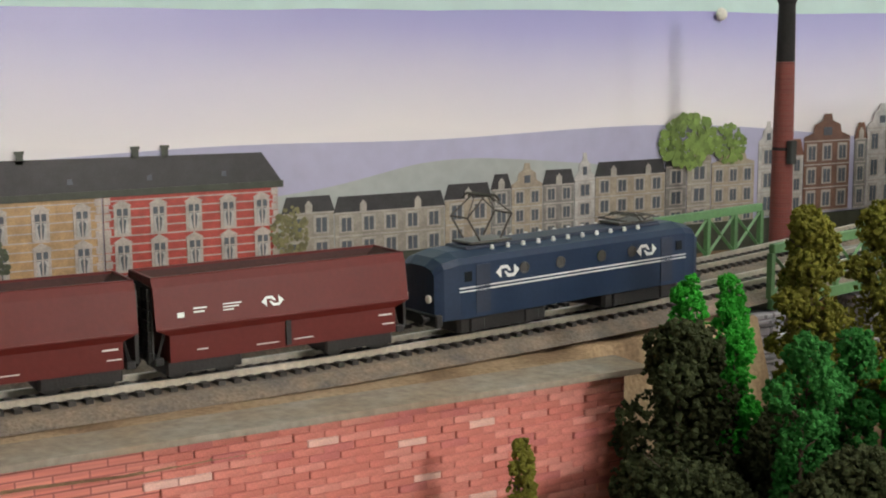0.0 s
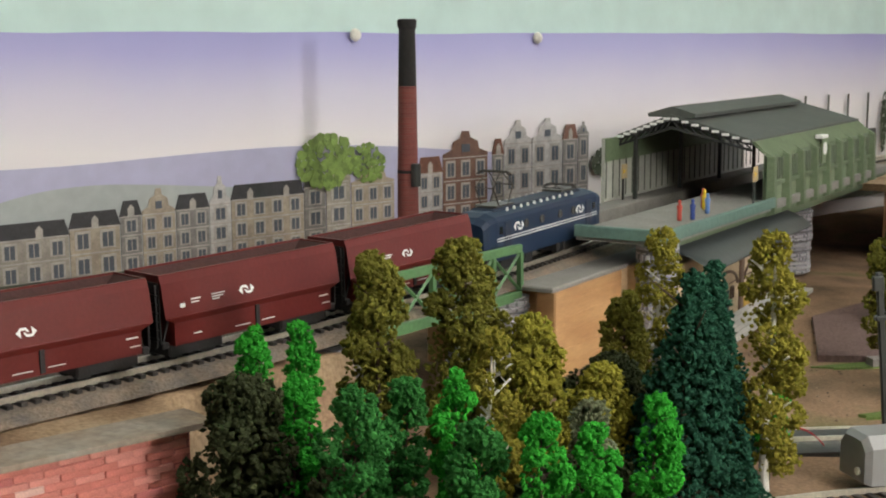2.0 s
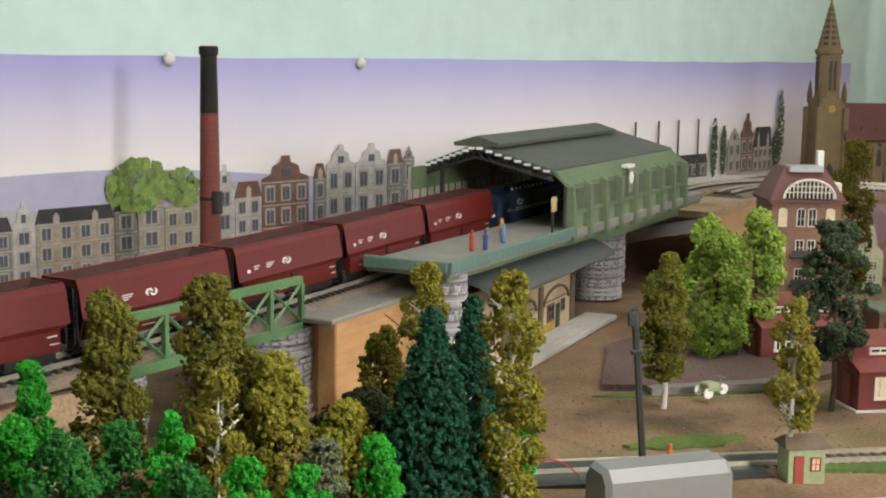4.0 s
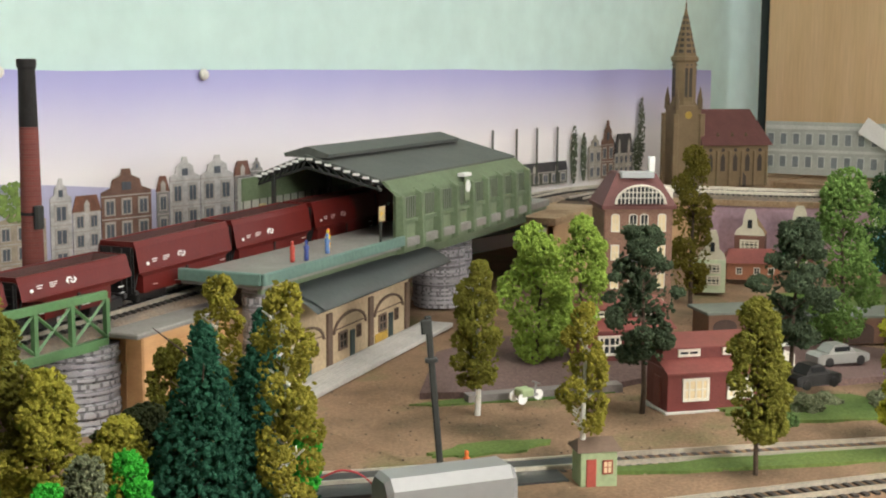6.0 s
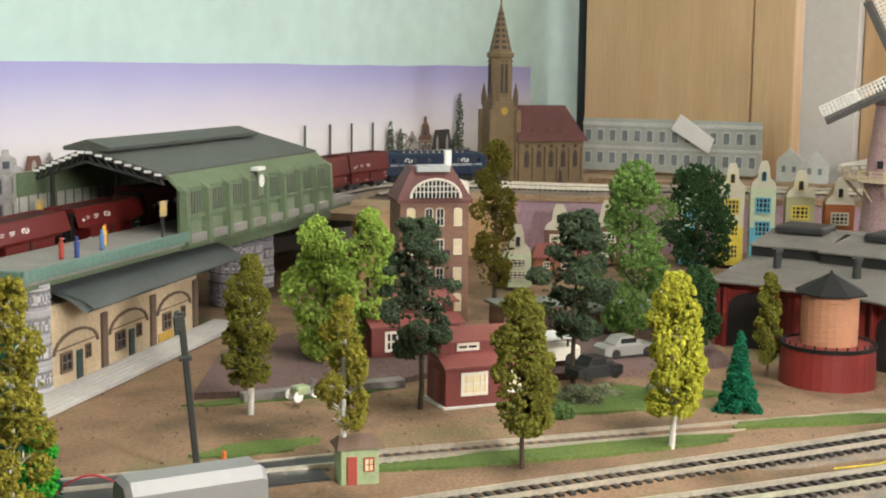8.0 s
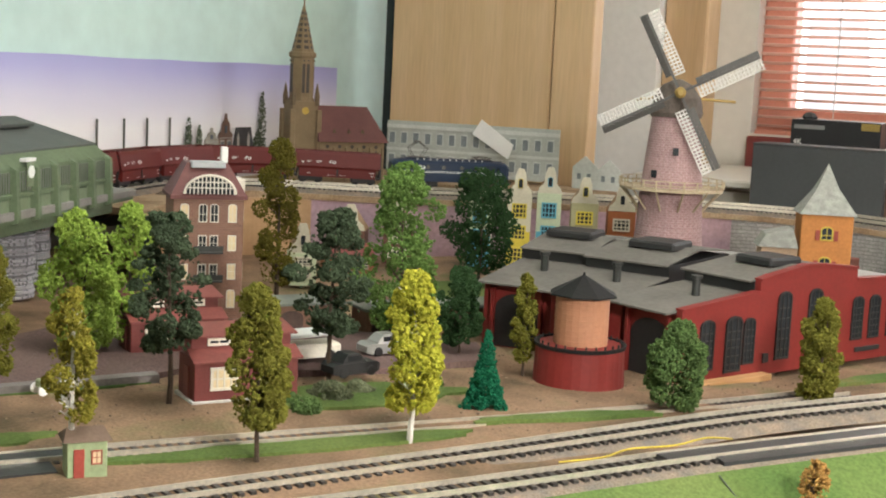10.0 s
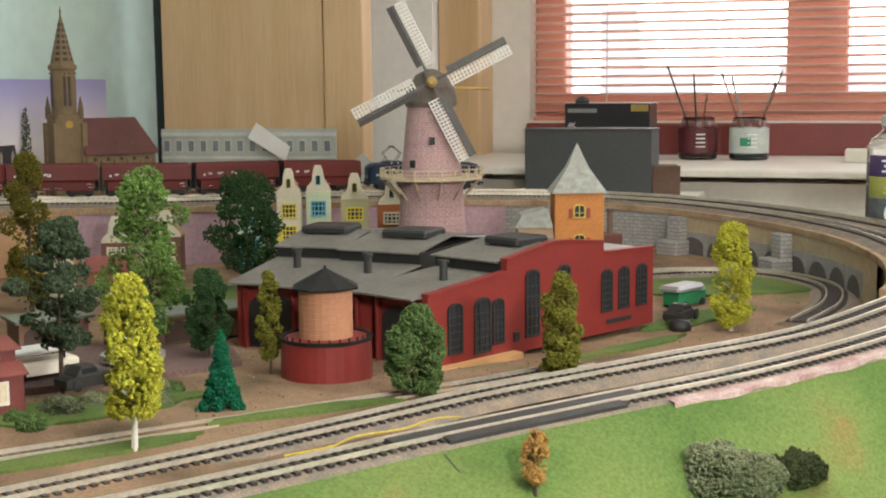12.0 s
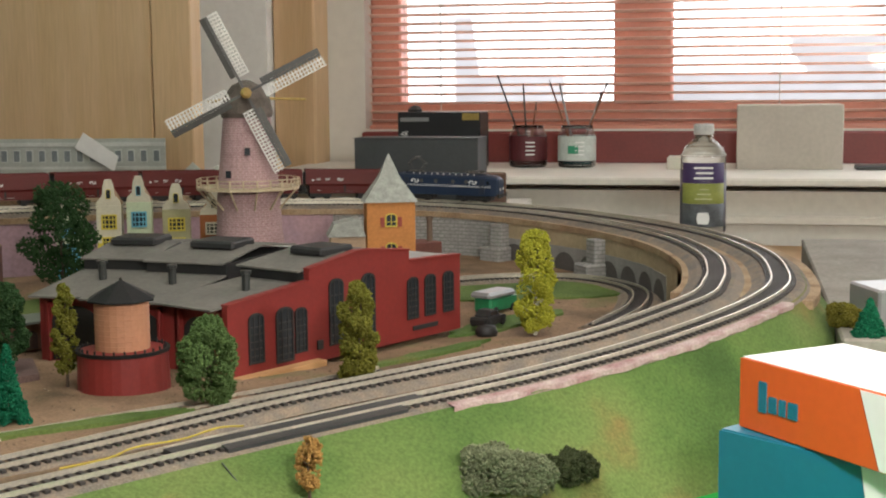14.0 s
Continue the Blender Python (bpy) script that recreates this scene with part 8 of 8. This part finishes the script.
def jar(x, y, fill, wrap, label, tools):
    j = thing("brush_jar", label, "jar", T(x, y, 0.0735), group="brush jars")
    part("glass", Mesh().lathe([(0.030, 0), (0.0335, 0.003), (0.0335, 0.058), (0.028, 0.066), (0.028, 0.073), (0.0265, 0.073), (0.0265, 0.066), (0.032, 0.057), (0.032, 0.004), (0.001, 0.003)], 28, caps=False), CLEARG, j, smooth=True)
    part("contents", Mesh().lathe([(0.0312, 0.0045), (0.0312, 0.022)], 24), fill, j)
    part("wrapper", Mesh().lathe([(0.0339, 0.012), (0.0339, 0.055)], 28, caps=False), wrap, j)
    for k in range(4):
        part("wrapper_bar", Mesh().box(-0.010, -0.0003, 0, 0.006, 0.0003, 0.002, rotz(-78 + 6) @ T(0, -0.0341, 0.022 + 0.007 * k)), WHITEP, j)
    for k, (dx, dy, h, m_) in enumerate(tools):
        b = part("brush", Mesh().tube((0, 0, 0.01), (dx, dy, h), 0.0018, 6), m_, j)
        part("bristles", Mesh().tube((dx, dy, h), (dx * 1.1, dy * 1.1, h + 0.014), 0.0022, 6, 0.0006), STEELD, b)


WOODB = mat("brush_handle_wood", (0.25, 0.09, 0.04), 0.5)
jar(2.46, 0.187, mat("jar_dark_paint", (0.06, 0.01, 0.012), 0.3), mat("jar_label_maroon", (0.10, 0.015, 0.02), 0.5), "glass jar with maroon label holding thin brushes", ((0.0, 0.052, 0.155, STEELD), (0.0, 0.008, 0.135, STEELD), (0.01, -0.012, 0.10, WOODB)))
jar(2.46, 0.100, mat("jar_teal_water", (0.02, 0.06, 0.07), 0.2), mat("jar_label_pale", (0.55, 0.60, 0.56), 0.5), "glass jar with pale label and teal water holding brushes", ((0.0, 0.045, 0.14, WOODB), (0.01, 0.03, 0.135, SILV), (0.0, -0.05, 0.14, WOODB), (0.008, -0.04, 0.125, SILV)))
part("small_label", Mesh().box(-0.012, -0.0003, 0, 0.006, 0.0003, 0.014, T(2.46, 0.10, 0.098) @ rotz(-90) @ T(0, -0.0346, 0)), mat("label_green", (0.02, 0.25, 0.13), 0.5), None)
lab = bpy.data.objects["small_label"]
tagged(lab, "small green paper label on the jar", "label")
cb = thing("cardboard_box", "plain grey-beige cardboard box on the window sill", "box", T(2.42, -0.349, 0.0735))
part("carton", Mesh().slab(0, 0, 0, 0.10, 0.174, 0.108, 0.002), mat("grey_cardboard", (0.50, 0.45, 0.39), 0.85, grain=15, vary=0.1, bump=0.1), cb)
solid("tissue_stack", Mesh().slab(2.40, -0.13, 0.0735, 2.46, -0.06, 0.094, 0.002), WFR, "small stack of cream paper", "paper stack")
solid("dark_tray", Mesh().slab(2.40, -0.43, 0.0735, 2.46, -0.37, 0.080, 0.002), STEELD, "small dark plastic tray on the sill", "tray")
bo = thing("plastic_bottle", "clear plastic bottle with purple and green label", "bottle", T(1.985, -0.131, -0.03))
PETB = glass("clear_plastic", (0.93, 0.94, 0.93), 0.12)
part("shell", Mesh().lathe([(0.028, 0), (0.031, 0.004), (0.031, 0.148), (0.027, 0.160), (0.013, 0.172), (0.012, 0.178)], 28), PETB, bo, smooth=True)
part("cap", Mesh().lathe([(0.014, 0.178), (0.014, 0.190), (0.0125, 0.1925)], 20), mat("bottle_cap_grey", (0.55, 0.54, 0.52), 0.5), bo)
PURP = mat("label_purple", (0.055, 0.03, 0.11), 0.45)
FACE = rotz(-88)
for a0, a1, z0, z1, m_, nm in ((-62, 62, 0.112, 0.140, PURP, "purple_field"), (-62, 62, 0.084, 0.1118, mat("label_olive", (0.27, 0.29, 0.06), 0.5), "green_field"), (-62, 62, 0.052, 0.0838, mat("label_photo_grey", (0.10, 0.11, 0.12), 0.45, grain=90, vary=0.6), "picture_field"), (-95, -62.4, 0.045, 0.130, mat("label_side_dark", (0.06, 0.055, 0.07), 0.5), "side_field"), (62.4, 95, 0.045, 0.130, mat("label_side_dark", (0, 0, 0)), "side_field")):
    ms = Mesh()
    n = 12
    for i in range(n + 1):
        a = radians(-90 + a0 + (a1 - a0) * i / n)
        for rr in (0.0312, 0.0316):
            ms.v += [(rr * math.cos(a), rr * math.sin(a), z0), (rr * math.cos(a), rr * math.sin(a), z1)]
    ms.f = [f for i in range(n) for f in ((4 * i + 2, 4 * i + 6, 4 * i + 7, 4 * i + 3), (4 * i, 4 * i + 1, 4 * i + 5, 4 * i + 4), (4 * i + 1, 4 * i + 3, 4 * i + 7, 4 * i + 5))]
    part(nm, ms, m_, bo, m=FACE, smooth=True)
for k in range(3):
    part("label_bar", Mesh().box(-0.013 + 0.003 * (k % 2), -0.0004, 0.118 + 0.007 * k, 0.013, 0.0004, 0.1205 + 0.007 * k, FACE @ T(0, -0.0318, 0)), WHITEP, bo)
    part("label_bar", Mesh().box(-0.011 + 0.003 * k, -0.0004, 0.090 + 0.0065 * k, 0.012 - 0.002 * k, 0.0004, 0.0915 + 0.0065 * k, FACE @ T(0, -0.0318, 0)), mat("label_pale_green", (0.55, 0.56, 0.30), 0.5), bo)
part("printed_bowl", Mesh().prism([(-0.007, 0.056), (0.007, 0.056), (0.009, 0.064), (0.007, 0.072), (-0.007, 0.072), (-0.009, 0.064)], 0.0006, FACE @ T(0, -0.0321, 0)), WHITEP, bo)
for z in (0.020, 0.032, 0.150):
    part("bottle_rib", Mesh().lathe([(0.0305, z - 0.002), (0.0318, z), (0.0305, z + 0.002)], 28, caps=False), PETB, bo, smooth=True)

# two product cartons in orange, teal and white
ORC = mat("carton_orange", (0.72, 0.11, 0.02), 0.4, grain=20, vary=0.06, bump=0.02)
TEC = mat("carton_teal", (0.01, 0.16, 0.24), 0.4, grain=20, vary=0.08, bump=0.02)
WHC = mat("carton_white", (0.80, 0.80, 0.79), 0.4, grain=20, vary=0.03, bump=0.02)
solid("rear_shelf", Mesh().box(1.93, 0.595, 0.02, 2.094, 0.99, 0.0502), SAND, "sandy board behind the upper track", "shelf board", kind="structure")
solid("corner_shelf", Mesh().slab(1.93, -0.6, -0.06, 2.2, 0.02, -0.0302, 0.002), BOARD, "plywood shelf at the layout corner", "shelf board", kind="structure")
solid("corner_board", Mesh().slab(1.20, -0.75, -0.02, 1.92, -0.262, 0.012, 0.002), mat("corner_board_grey", (0.30, 0.27, 0.23), 0.9, grain=20, vary=0.25, bump=0.3), "grey-brown layout board at the corner", "board", kind="structure")
solid("grey_offcut", Mesh().slab(-0.03, -0.02, 0, 0.03, 0.02, 0.03, 0.002, T(1.30, -0.305, 0.0122) @ rotz(20)), SILV, "grey plastic offcut on the board", "offcut")
for k, (x, y, h, kd) in enumerate(((1.22, -0.285, 0.03, "fir"), (1.27, -0.335, 0.04, "fir"), (1.26, -0.265, 0.018, "autumn"))):
    tree(kd, x, y, 0.012, h, 0.03, 500 + k, 0.05)
tree("ochre", 0.800, 0.059, -0.014, 0.033, 0.018, 601, 0.12)
tree("grey", 0.876, -0.030, -0.028, 0.025, 0.042, 602, 0.0)
tree("grey", 0.892, -0.054, -0.032, 0.022, 0.036, 603, 0.0)
tree("mound", 0.925, -0.075, -0.032, 0.014, 0.040, 604, 0.0)


def carton(name, label, corner, ang, ln, wd, ht, top, side, end, stripe):
    c = thing(name, label, "carton", T(*corner) @ rotz(ang))
    part("front_face", Mesh().box(0, -0.0006, 0.0006, ln, 0, ht - 0.0006), side, c)
    part("core", Mesh().slab(0, 0, 0, ln, wd, ht - 0.0004, 0.0008), end, c)
    part("top_face", Mesh().box(0.0008, 0.0008, ht - 0.0004, ln - 0.0008, wd - 0.0008, ht + 0.0002), top, c)
    part("stripe", Mesh().prism([(ln * 0.52, 0.0008), (ln * 0.62, 0.0008), (ln * 0.55, ht - 0.001), (ln * 0.45, ht - 0.001)], 0.0006, T(0, -0.0012, 0)), WHC, c)
    part("second_field", Mesh().prism([(ln * 0.63, 0.0008), (ln - 0.0008, 0.0008), (ln - 0.0008, ht - 0.001), (ln * 0.56, ht - 0.001)], 0.0006, T(0, -0.0012, 0)), stripe, c)
    return c


low = carton("product_carton", "teal and orange product carton under another", (0.829, -0.170, -0.0575), -128, 0.20, 0.075, 0.0855, TEC, TEC, TEC, ORC)
up = carton("product_carton", "orange product carton with white lid and teal logo shapes", (0.834, -0.181, 0.0286), -140, 0.20, 0.075, 0.0395, WHC, ORC, ORC, TEC)
for k, (x, w, z0, z1) in enumerate(((0.016, 0.006, 0.012, 0.029), (0.024, 0.006, 0.013, 0.022), (0.032, 0.005, 0.013, 0.022), (0.039, 0.007, 0.013, 0.022))):
    part("logo_shape", Mesh().slab(x, -0.0013, z0, x + w, -0.0006, z1, 0.0008), TEC, up)
# loose grit and scatter over the yard
rs = random.Random(77)
ms = Mesh()
for k in range(5200):
    x, y = rs.uniform(0.42, 1.75), rs.uniform(-0.1, 0.66)
    if front_offset(x, y) > -0.085:
        continue
    q = rs.uniform(0.0004, 0.0013)
    ms.add(OCT, OCF, T(x, y, ground_z(x, y) + q * 0.4) @ Matrix.Rotation(rs.uniform(0, 6), 4, "Z") @ Matrix.Diagonal((q, q * rs.uniform(0.6, 1.3), q * 0.6, 1)))
solid("yard_grit", ms, mat("grit_mixed", (0.26, 0.19, 0.13), 0.95, grain=30, vary=0.5, island=0.6), "loose brown and grey grit on the yard", "grit", kind="stuff")
for k in range(26):
    x, y = rs.uniform(0.78, 0.92), rs.uniform(0.33, 0.41)
    if k < 12:
        tree("grey" if k % 3 else "bush", x, y, ground_z(x, y) - 0.002, rs.uniform(0.006, 0.012), rs.uniform(0.012, 0.022), 700 + k, 0.0)

motions()
